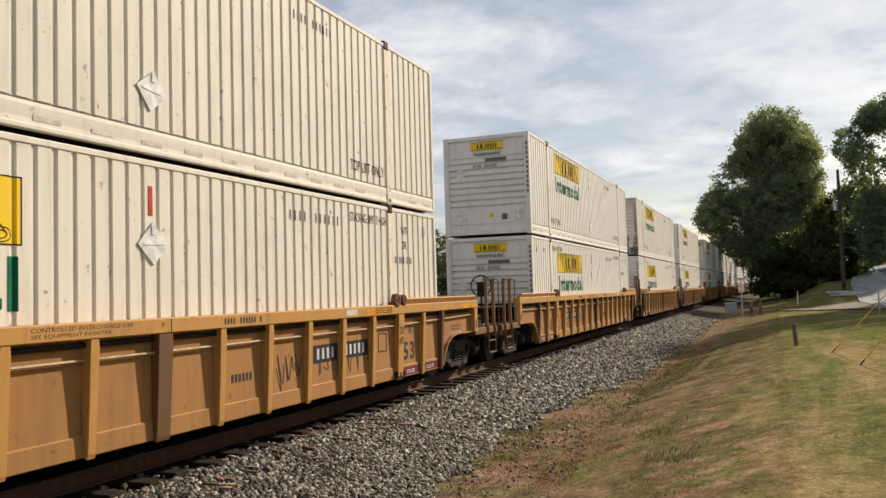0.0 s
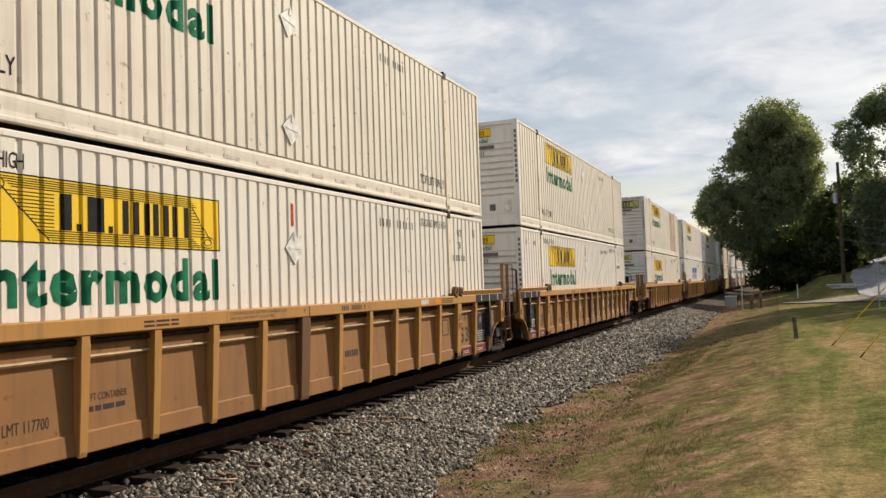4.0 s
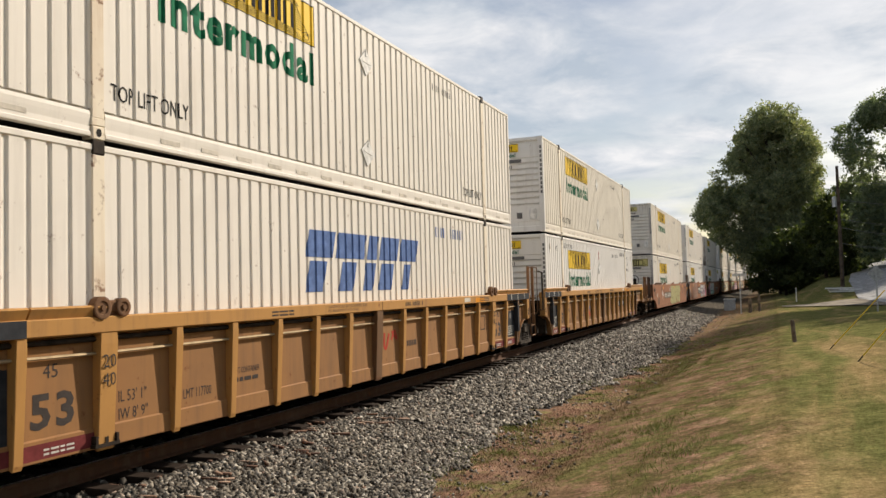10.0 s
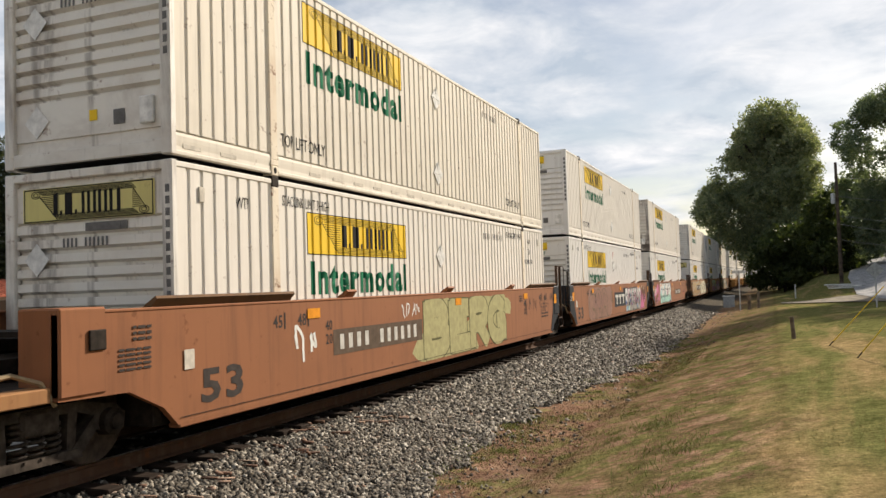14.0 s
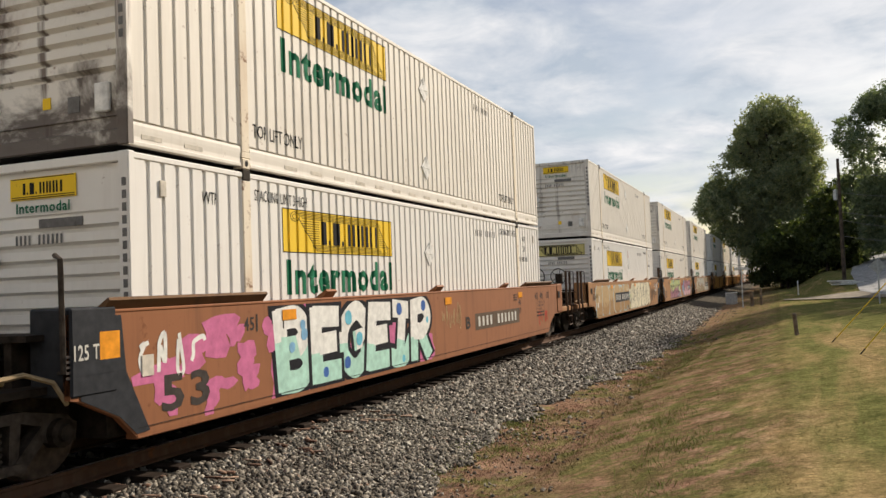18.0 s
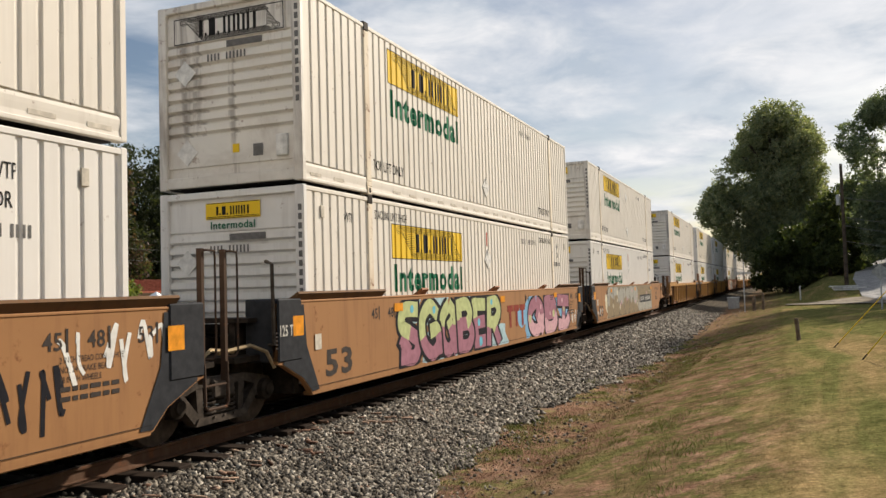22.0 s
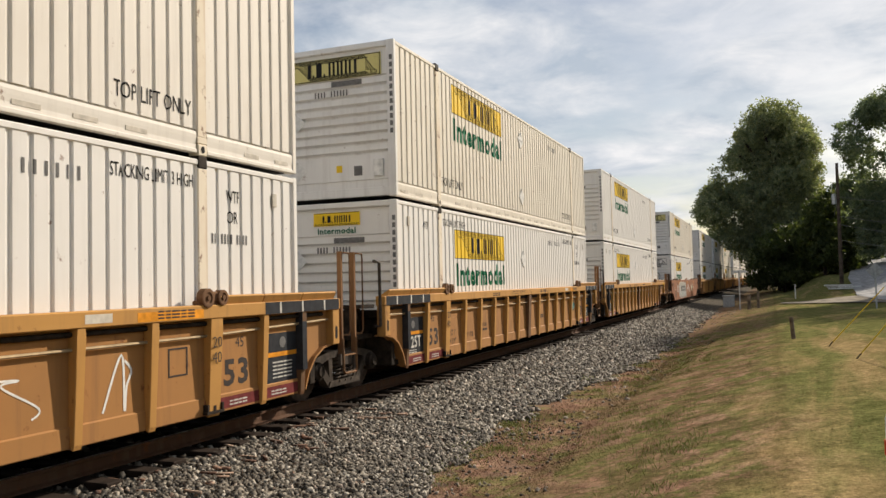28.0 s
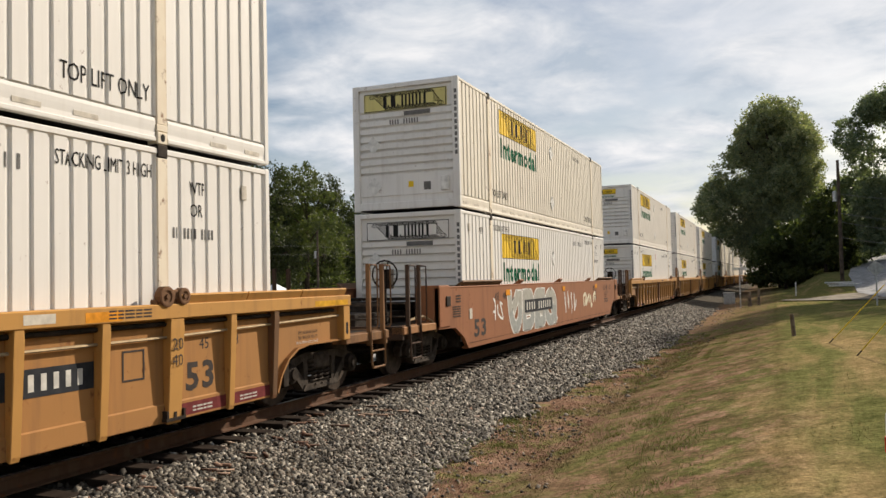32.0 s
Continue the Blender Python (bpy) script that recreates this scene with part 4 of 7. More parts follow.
def ground_z(x, y):
    u = x - track_x(y)
    if u < 4.6:
        return lerp(u, BED)
    # the grass rises from the ditch to the lawn; near the lane it levels out
    near = lerp(u, [(4.6, -0.62), (7.6, 0.10), (10.5, 0.42), (14, 0.95), (20, 1.6), (60, 3.0)])
    lane = lerp(u, [(4.6, -0.55), (8.0, -0.10), (14, 0.05), (18, 0.9), (40, 3.2), (80, 5.0)])
    k = min(1.0, max(0.0, (y - 26) / 26))
    k = k * k * (3 - 2 * k)
    z = near * (1 - k) + lane * k
    # a bank beyond the lane, on which the side road climbs
    up = min(1.0, max(0.0, (u - 8.5) / 4.5))
    z += lerp(y, [(58, 0.0), (78, 1.15), (175, 4.4), (400, 7.0)]) * up * up * (3 - 2 * up)
    return z


def axis(lo, hi, knots):
    """Grid lines, fine near the camera and coarse far off."""
    out = [lo]
    while out[-1] < hi:
        out.append(out[-1] + lerp(out[-1], knots))
    return out


XS = axis(-900, 900, [(-900, 90), (-100, 12), (-30, 2.5), (-12, 0.5), (-9.5, 0.30), (-3, 0.30), (8, 0.6), (25, 1.6), (60, 6), (200, 40), (900, 90)])
YS = axis(-160, 2600, [(-160, 30), (-20, 4), (0, 0.6), (30, 0.6), (60, 1.2), (120, 3), (260, 14), (600, 60), (2600, 300)])
verts = [(x, y, ground_z(x, y) + (0.012 * noise.noise((x * 0.7, y * 0.7, 0)) if abs(x - track_x(y)) > 3.6 else 0.0)) for y in YS for x in XS]
nx = len(XS)
faces = [(j * nx + i, j * nx + i + 1, (j + 1) * nx + i + 1, (j + 1) * nx + i) for j in range(len(YS) - 1) for i in range(nx - 1)]


# where the ballast ends, in metres from the line's middle, along the verge
SHOULDER = [(0, 3.75), (9, 3.70), (13, 3.25), (17, 3.45), (22, 3.95), (29, 4.15), (46, 3.85), (60, 3.8)]


def node_math(n, l, op, a, b=0.0):
    k = n.new("ShaderNodeMath")
    k.operation = op
    for i, v in enumerate((a, b)):
        if hasattr(v, "is_linked"):
            l.new(v, k.inputs[i])
        else:
            k.inputs[i].default_value = v
    return k.outputs[0]


def stepped(n, l, value, a, b, lo=0.0, hi=1.0):
    k = n.new("ShaderNodeMapRange")
    l.new(value, k.inputs[0])
    for i, v in enumerate((a, b, lo, hi)):
        k.inputs[i + 1].default_value = v
    return k.outputs[0]


def verge_colour(n, l, at, sp):
    """What grows where: reddish dry weeds by the ballast, worn olive grass, then streaky mown lawn."""
    patch = noise_of(n, l, at, 0.55, 6, 0.62)
    tone = noise_of(n, l, at, 2.3, 7, 0.68)
    spot = noise_of(n, l, at, 1.25, 6, 0.70)
    spot2 = noise_of(n, l, at, 0.8, 6, 0.72, 0.5)
    streak = noise_of(n, l, stretched(n, l, 1.0, 0.16, 1), 1.0, 5, 0.6, 0.4)
    dry = ramp(n, l, tone, [(0.28, (0.149, 0.085, 0.061)), (0.5, (0.257, 0.155, 0.108)), (0.72, (0.370, 0.244, 0.173))])
    olive = ramp(n, l, tone, [(0.28, (0.083, 0.066, 0.032)), (0.5, (0.147, 0.116, 0.056)), (0.72, (0.226, 0.173, 0.090))])
    green = ramp(n, l, tone, [(0.28, (0.089, 0.093, 0.033)), (0.5, (0.152, 0.150, 0.056)), (0.72, (0.228, 0.210, 0.085))])
    straw = ramp(n, l, tone, [(0.3, (0.223, 0.162, 0.077)), (0.7, (0.383, 0.280, 0.140))])
    x = node_math(n, l, "ADD", sp.outputs["X"], node_math(n, l, "MULTIPLY", node_math(n, l, "SUBTRACT", patch, 0.5), 4.0))
    clump = noise_of(n, l, stretched(n, l, 1.0, 0.8, 1), 4.2, 8, 0.82)
    mixed = node_math(n, l, "ADD", node_math(n, l, "MULTIPLY", spot, 0.55), node_math(n, l, "MULTIPLY", clump, 0.45))
    near = blend(n, l, ramp(n, l, mixed, [(0.505, (0, 0, 0)), (0.56, (0.9, 0.9, 0.9))]), dry, green)
    mixed2 = node_math(n, l, "ADD", node_math(n, l, "MULTIPLY", spot2, 0.5), node_math(n, l, "MULTIPLY", clump, 0.5))
    mid = blend(n, l, ramp(n, l, mixed2, [(0.46, (0, 0, 0)), (0.55, (1, 1, 1))]), olive, dry)
    mid = blend(n, l, ramp(n, l, mixed, [(0.455, (0.9, 0.9, 0.9)), (0.505, (0, 0, 0))]), mid, green)
    streak = node_math(n, l, "ADD", streak, stepped(n, l, sp.outputs["Y"], 9.0, 26.0, 0.05, -0.05))
    lawn = blend(n, l, ramp(n, l, streak, [(0.45, (0, 0, 0)), (0.62, (1, 1, 1))]), green, straw)
    c = blend(n, l, stepped(n, l, x, -3.0, -2.0), near, mid)
    c = blend(n, l, stepped(n, l, x, -0.8, 0.4), c, lawn)
    c = blend(n, l, 1.0, c, ramp(n, l, clump, [(0.30, (0.62, 0.64, 0.58)), (0.52, (1.0, 1.0, 1.0)), (0.72, (1.32, 1.28, 1.22))]), "MULTIPLY")
    # two worn wheel marks along the edge of the lawn
    for place, wide in ((0.02, 0.14), (-1.45, 0.22)):
        off = node_math(n, l, "ABSOLUTE", node_math(n, l, "SUBTRACT", node_math(n, l, "ADD", sp.outputs["X"], node_math(n, l, "MULTIPLY", patch, 0.6)), place + 0.3))
        c = blend(n, l, node_math(n, l, "MULTIPLY", stepped(n, l, off, 0.0, wide, 0.6, 0.0), spot2), c, (0.075, 0.066, 0.022))
    return c


def ground_material():
    m, n, l, b = material("ground_cover")
    at = stretched(n, l, 1, 1, 1)
    sp = n.new("ShaderNodeSeparateXYZ")
    l.new(at, sp.inputs[0])
    n2 = noise_of(n, l, at, 2.3, 7, 0.65)
    n3 = noise_of(n, l, at, 22.0, 4, 0.7)
    n5 = noise_of(n, l, at, 7.5, 6, 0.75)
    stone = ramp(n, l, noise_of(n, l, at, 34.0, 3, 0.7), [(0.30, (0.028, 0.024, 0.020)), (0.5, (0.088, 0.078, 0.063)), (0.70, (0.23, 0.205, 0.17))])
    grain = blend(n, l, 1.0, ramp(n, l, n3, [(0.28, (0.5, 0.5, 0.5)), (0.72, (1.4, 1.4, 1.4))]), ramp(n, l, n5, [(0.32, (0.66, 0.70, 0.64)), (0.68, (1.3, 1.26, 1.26))]), "MULTIPLY")
    c = blend(n, l, 1.0, verge_colour(n, l, at, sp), grain, "MULTIPLY")
    # ballast to both sides of the line with a ragged edge, thin gravel in the weeds, a grey stone lot beyond
    rim = ramp(n, l, node_math(n, l, "DIVIDE", sp.outputs["Y"], 60.0), [(y / 60.0, ((u - 3.0) / 1.5,) * 3) for y, u in SHOULDER])
    u = node_math(n, l, "SUBTRACT", node_math(n, l, "SUBTRACT", sp.outputs["X"], TRACK_X + 3.0), node_math(n, l, "MULTIPLY", rim, 1.5))
    rag = node_math(n, l, "ADD", u, node_math(n, l, "MULTIPLY", node_math(n, l, "SUBTRACT", node_math(n, l, "ADD", n2, n5), 1.0), 1.5))
    grassy = stepped(n, l, rag, -0.25, 0.15)
    bare = node_math(n, l, "MULTIPLY", ramp(n, l, noise_of(n, l, at, 1.1, 6, 0.7), [(0.58, (0, 0, 0)), (0.68, (0.6, 0.6, 0.6))]), stepped(n, l, u, 0.3, 1.8, 1.0, 0.0))
    grassy = node_math(n, l, "MULTIPLY", grassy, node_math(n, l, "SUBTRACT", 1.0, bare))
    grassy = node_math(n, l, "MULTIPLY", grassy, stepped(n, l, sp.outputs["Y"], 112.0, 150.0, 1.0, 0.4))
    c = blend(n, l, grassy, stone, c)
    lot = ramp(n, l, n2, [(0.3, (0.30, 0.29, 0.27)), (0.7, (0.46, 0.45, 0.43))])
    c = blend(n, l, stepped(n, l, node_math(n, l, "ADD", sp.outputs["X"], n2), -13.2, -11.2), lot, c)
    l.new(c, b.inputs["Base Color"])
    b.inputs["Roughness"].default_value = 0.95
    b.inputs["Specular IOR Level"].default_value = 0.0
    bump(n, l, b, n3, 0.4, 0.03)
    return m


gm = bpy.data.meshes.new("ground")
gm.from_pydata(verts, [], faces)
gm.materials.append(ground_material())
smooth(gm)
ground = tagged(new("ground", gm), "grassy verge, ballast shoulder and stony lot along the railway", "ground", kind="structure")

# rails and sleepers
track = thing("railway_track", "single railway track with rusty rails on timber sleepers", "railway track", kind="structure")
SECTION = [(-0.068, -0.172), (0.068, -0.172), (0.068, -0.158), (0.012, -0.135), (0.010, -0.045), (0.036, -0.032), (0.036, -0.006), (0.028, 0.0), (-0.028, 0.0), (-0.036, -0.006), (-0.036, -0.032), (-0.010, -0.045), (-0.012, -0.135), (-0.068, -0.158)]


def rail_bm(off):
    bm = bmesh.new()
    prev = None
    s = -60.0
    while s < 520:
        x, y, a = along(s)
        ring = [bm.verts.new((x + (off + u) * math.cos(a), y - (off + u) * math.sin(a), v)) for u, v in SECTION]
        if prev:
            for k in range(len(SECTION)):
                f = bm.faces.new((prev[k], prev[(k + 1) % 14], ring[(k + 1) % 14], ring[k]))
                f.material_index = 1 if k in (7,) else 0
        prev = ring
        s += 8.0 if s < 104 else 6.0
    return bm


for off in (-0.755, 0.755):
    r = part("rail", rail_bm(off), M_RAIL, track)
    r.data.materials.append(M_RAILTOP)
rng = random.Random(4)
TIE = mesh_of("tie", boxes((-1.30, 1.30, -0.115, 0.115, -0.352, -0.175), bevel=0.012), M_TIE)
s = -12.0
while s < 140:
    x, y, a = along(s + rng.uniform(-0.03, 0.03))
    tie = part("tie", TIE, M_TIE, track, at=pose(x + rng.uniform(-0.10, 0.10), y, rng.uniform(-0.02, 0.0), 0, 0, -math.degrees(a) + rng.uniform(-1.5, 1.5)))
    s += 0.545
bm = bmesh.new()
s = 140
while s < 330:
    x, y, a = along(s)
    box(bm, x - 1.3, x + 1.3, y - 0.115, y + 0.115, -0.35, -0.178)
    s += 0.56
tagged(part("far_ties", bm, M_TIE, track), kind="stuff")

# ---- the train ----
SPEED = 9.938                        # metres a second, towards the camera
# each unit: where its container begins at 13 s, kind of car, first and last of its set, look of the load
UNITS = [(-149.6, "R", 0, 0), (-130.15, "R", 0, 1),
         (-106.95, "R", 1, 0), (-87.55, "R", 0, 0), (-68.25, "R", 0, 1),
         (-45.1, "R", 1, 0), (-25.55, "R", 0, 0), (-6.0, "R", 0, 1),
         (17.4, "S", 1, 0), (36.95, "S", 0, 0), (56.45, "S", 0, 1),
         (80.0, "S", 1, 0), (99.6, "S", 0, 0), (119.2, "S", 0, 1),
         (143.0, "R", 1, 0), (162.5, "R", 0, 0), (182.05, "R", 0, 1),
         (205.5, "S", 1, 1)]
s = 229.15
while s < 520:
    UNITS += [(s, "R", 1, 0), (s + 19.5, "R", 0, 0), (s + 39.0, "R", 0, 1)]
    s += 62.4
STREAKED = {(5, 1), (8, 0), (12, 1), (13, 1), (6, 1), (14, 1), (21, 0), (8, 1), (11, 1)}       # fronts with rusty runs
GRIMY = {(3, 1), (10, 1)}   # fronts black with soot and rust
FRONTS = {(5, 1): "pale", (5, 0): "plain", (6, 0): "dark", (8, 1): "plain", (8, 0): "pale", (11, 0): "pale", (12, 1): "white", (15, 1): "pale", (17, 1): "pale", (17, 0): "white", (3, 0): "plain", (20, 1): "pale", (22, 0): "white"}
PAINTS = ("bbwwwbwcwcccwccccccwbw", "bbwbbbwbbwwwwwwbcbwwbw")   # lower and upper boxes: white, cream or chalk
RIDES = []                           # (thing, where its middle is at 13 s, height)
LOWER_Z, UPPER_Z = 0.425, 3.365
CARS, LOADS = [], []
rng = random.Random(11)
for k, (start, kind, first, last) in enumerate(UNITS):
    mid = start + HL
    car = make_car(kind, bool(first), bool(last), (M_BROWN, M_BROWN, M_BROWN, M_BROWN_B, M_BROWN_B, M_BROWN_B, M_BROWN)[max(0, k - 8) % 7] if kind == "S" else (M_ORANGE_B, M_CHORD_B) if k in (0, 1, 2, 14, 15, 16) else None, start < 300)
    CARS.append(car)
    RIDES.append((car, mid, 0.0))
    pair = []
    for up in (0, 1):
        style = "banner"
        mat = {"w": M_WHITE, "b": M_WHITE_B, "c": M_WHITE_C}[PAINTS[up][k % 22]]
        if k == 6 and not up:
            style = "haul_blue"
        if start > 470:
            mat, style = (M_REDBOX if rng.random() < 0.6 else M_WHITE_B), "bare"
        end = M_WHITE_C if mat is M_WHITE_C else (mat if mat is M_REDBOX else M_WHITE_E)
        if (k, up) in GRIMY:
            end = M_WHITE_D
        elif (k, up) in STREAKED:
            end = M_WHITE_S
        c = make_container(mat, end)
        if start < 300:
            dress_container(c, bool(up), style, rng, FRONTS.get((k, up), "small"))
        RIDES.append((c, mid, UPPER_Z if up else LOWER_Z))
        pair.append(c)
    LOADS.append(pair)

# ---- stencils, panels and spray paint on the cars ----
SPRAY = {k: plain("spray_" + k, c, 0.5, 0, 0.1) for k, c in dict(
    cream=(0.70, 0.64, 0.48), white=(0.75, 0.74, 0.70), black=(0.02, 0.02, 0.025), cyan=(0.16, 0.47, 0.60), teal=(0.10, 0.36, 0.36), pink=(0.60, 0.26, 0.32),
    plum=(0.25, 0.07, 0.13), magenta=(0.45, 0.06, 0.22), olive=(0.40, 0.37, 0.19), grey=(0.34, 0.35, 0.33), rose=(0.42, 0.16, 0.17), blue=(0.06, 0.13, 0.36), sand=(0.47, 0.33, 0.18), hotpink=(0.55, 0.16, 0.30), lime=(0.48, 0.53, 0.26), red=(0.42, 0.06, 0.04), paleblue=(0.40, 0.55, 0.60), moss=(0.11, 0.105, 0.05), mauve=(0.30, 0.175, 0.135), mint=(0.42, 0.66, 0.56), sky=(0.22, 0.42, 0.62), dune=(0.36, 0.22, 0.105), mauvepink=(0.36, 0.17, 0.22), pinkpale=(0.62, 0.38, 0.42), greypale=(0.40, 0.385, 0.34), khaki=(0.29, 0.225, 0.145), ash=(0.24, 0.21, 0.17), soot=(0.10, 0.095, 0.085)).items()}


def blob(cx, cz, w, h, rng, n=14, rough=0.18, slant=0.0):
    """An uneven rounded shape such as a spray can leaves."""
    pts = []
    ph = [rng.uniform(0, 6.28) for _ in range(4)]
    for k in range(n):
        a = 2 * math.pi * k / n
        r = 1 + rough * (math.sin(2 * a + ph[0]) + 0.8 * math.sin(3 * a + ph[1]) + 0.5 * math.sin(5 * a + ph[2])) / 1.6
        c, s = math.cos(a), math.sin(a)
        sq = 1 / max(abs(c), abs(s)) ** 0.45
        z = cz + s * sq * r * h / 2
        pts.append((cx + c * sq * r * w / 2 + slant * (z - cz), z))
    return pts


def stroke(pts, width):
    """A ribbon along a line of (y, z)."""
    left, right = [], []
    for i, p in enumerate(pts):
        a, b = pts[max(0, i - 1)], pts[min(len(pts) - 1, i + 1)]
        d = Vector((b[0] - a[0], b[1] - a[1])).normalized()
        left.append((p[0] - d.y * width / 2, p[1] + d.x * width / 2))
        right.append((p[0] + d.y * width / 2, p[1] - d.x * width / 2))
    return left, right


def flat_area(pts):
    """The area of an outline of (y, z), to pass over slivers."""
    return abs(sum(a[0] * b[1] - b[0] * a[1] for a, b in zip(pts, pts[1:] + pts[:1]))) / 2


def spray(car, name, label, x, shapes, mat, clip):
    """Flat paint on the side that faces the verge. shapes: outlines (y, z), or (left, right) ribbons; clip: lowest and highest z."""
    bm = bmesh.new()
    def at(p):
        return bm.verts.new((x, p[0], min(clip[1], max(clip[0], p[1]))))
    x0 = x
    for i, s in enumerate(shapes):
        x = x0 + i * 0.000035
        if isinstance(s, tuple):
            vs = [(at(a), at(b)) for a, b in zip(*s)]
            for n, (p, q) in enumerate(zip(vs, vs[1:])):
                d = Vector((n * 0.00003, 0, 0))             # a ribbon that crosses itself lies in layers
                four = (p[0], p[1], q[1], q[0])
                if flat_area([(w.co.y, w.co.z) for w in four]) > 1e-5:
                    bm.faces.new([bm.verts.new(w.co + d) for w in four])
            bmesh.ops.delete(bm, geom=[w for pair in vs for w in pair], context="VERTS")
        else:
            c = at((sum(p[0] for p in s) / len(s), sum(p[1] for p in s) / len(s)))
            ring = [at(p) for p in s]
            for i in range(len(s)):
                three = (c, ring[i], ring[(i + 1) % len(s)])
                if flat_area([(w.co.y, w.co.z) for w in three]) > 1e-6:
                    bm.faces.new(three)
    ob = part(name, bm, mat, car, label)
    return tagged(ob, kind="stuff")


def scrawl(car, y0, y1, z0, z1, n, mat, rng, x, label, width=0.03):
    """Quick zigzag loops of a tag; no letters."""
    shapes = []
    w, h = (y1 - y0) / n, z1 - z0
    for k in range(n):
        pts = []
        for i in range(rng.choice((4, 5, 6))):
            pts.append(Vector((y0 + w * (k + 0.5) + rng.uniform(-0.5, 0.5) * w, (z0 if i % 2 else z1) + (1 if i % 2 else -1) * rng.uniform(0.0, 0.45) * h)))
        pts.sort(key=lambda p: p.x + rng.uniform(-0.4, 0.4) * w)
        fine = []
        for i in range(len(pts) - 1):
            p0, p1, p2, p3 = (pts[max(0, min(len(pts) - 1, i + d))] for d in (-1, 0, 1, 2))
            for f in np.linspace(0, 1, 7)[:-1]:
                q = 0.5 * (2 * p1 + (p2 - p0) * f + (2 * p0 - 5 * p1 + 4 * p2 - p3) * f * f + (3 * p1 - p0 - 3 * p2 + p3) * f ** 3)
                fine.append((q.x, q.y))
        shapes.append(stroke(fine, width * rng.uniform(0.8, 1.15)))
    spray(car, "spray_tag", label, x, shapes, mat, (z0 - 0.05, z1 + 0.05))


def plate(car, name, mat, x, y0, y1, z0, z1, label=""):
    return part(name, boxes((x, x + 0.0012, y0, y1, z0, z1)), mat, car, label)


M_MAROONRED = plain("owner_red", (0.26, 0.05, 0.035), 0.6)
M_GUARDING = plain("reflector_yellow", (0.62, 0.33, 0.03), 0.5)
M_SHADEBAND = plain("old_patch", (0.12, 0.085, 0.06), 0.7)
M_DARKTXT = plain("stencil_dark", (0.06, 0.05, 0.045), 0.7)
PX = 1.346                                  # the ribbed car's panel
SX = SIDE - 0.009                           # the smooth car's plate


def number_panel(car, x, y0, y1, z0, z1, rng, mat=None):
    """Owner's mark and car number, in bars on a dark panel."""
    p = plate(car, "number_panel", mat or M_PANEL, x, y0, y1, z0, z1, "dark panel with the car's number in white bars")
    h = (z1 - z0) * 0.60
    w = (y1 - y0) / 12.2
    part("number_mark", bars([w * 0.44] * 4 + [-w * 0.44] + [w * 0.44] * 6, h, w * 0.56, M_STENCIL), M_STENCIL, p, at=on_side(x + 0.0024, y0 + w * 0.75, z0 + (z1 - z0) * 0.20))


# strokes of bold hand-painted shapes, in a square one unit wide
GLYPHS = {"B": [[(-.32, -.46), (-.32, .46)], [(-.32, .40), (.12, .42), (.30, .22), (.10, .03), (-.25, .02)], [(-.2, .02), (.2, 0), (.36, -.22), (.12, -.42), (-.32, -.42)]],
          "E": [[(-.30, -.46), (-.30, .46)], [(-.30, .40), (.34, .38)], [(-.30, .0), (.24, .02)], [(-.30, -.40), (.36, -.40)]],
          "R": [[(-.32, -.48), (-.32, .46)], [(-.32, .40), (.12, .42), (.32, .20), (.08, -.02), (-.25, -.02)], [(-.05, -.02), (.36, -.48)]],
          "G": [[(.34, .30), (.05, .44), (-.32, .22), (-.34, -.20), (.0, -.44), (.34, -.30)], [(.34, -.42), (.34, -.02), (.05, -.02)]],
          "a": [[(-.36, .46), (-.30, -.10), (-.05, -.44), (.28, -.20), (.36, .46)], [(-.1, .1), (.2, .46)]],
          "b": [[(-.36, -.46), (-.1, .46)], [(-.1, .46), (.1, .0), (.38, -.46)], [(-.34, .16), (.36, .22)]],
          "c": [[(-.36, .42), (.36, .36)], [(.06, .42), (-.06, -.46)], [(-.36, -.40), (.10, -.46), (.38, -.20)]],
          "d": [[(.0, .44), (-.34, .20), (-.34, -.22), (.0, -.44), (.34, -.22), (.34, .20), (.0, .44)], [(.05, .1), (.42, -.48)]],
          "e": [[(.34, .40), (-.20, .40), (-.34, .14), (.0, .0), (.34, -.16), (.18, -.42), (-.36, -.40)], [(-.34, -.1), (-.1, -.3)]],
          "f": [[(-.34, -.46), (-.34, .46)], [(.34, -.46), (.34, .46)], [(-.34, .44), (.34, -.44)]]}


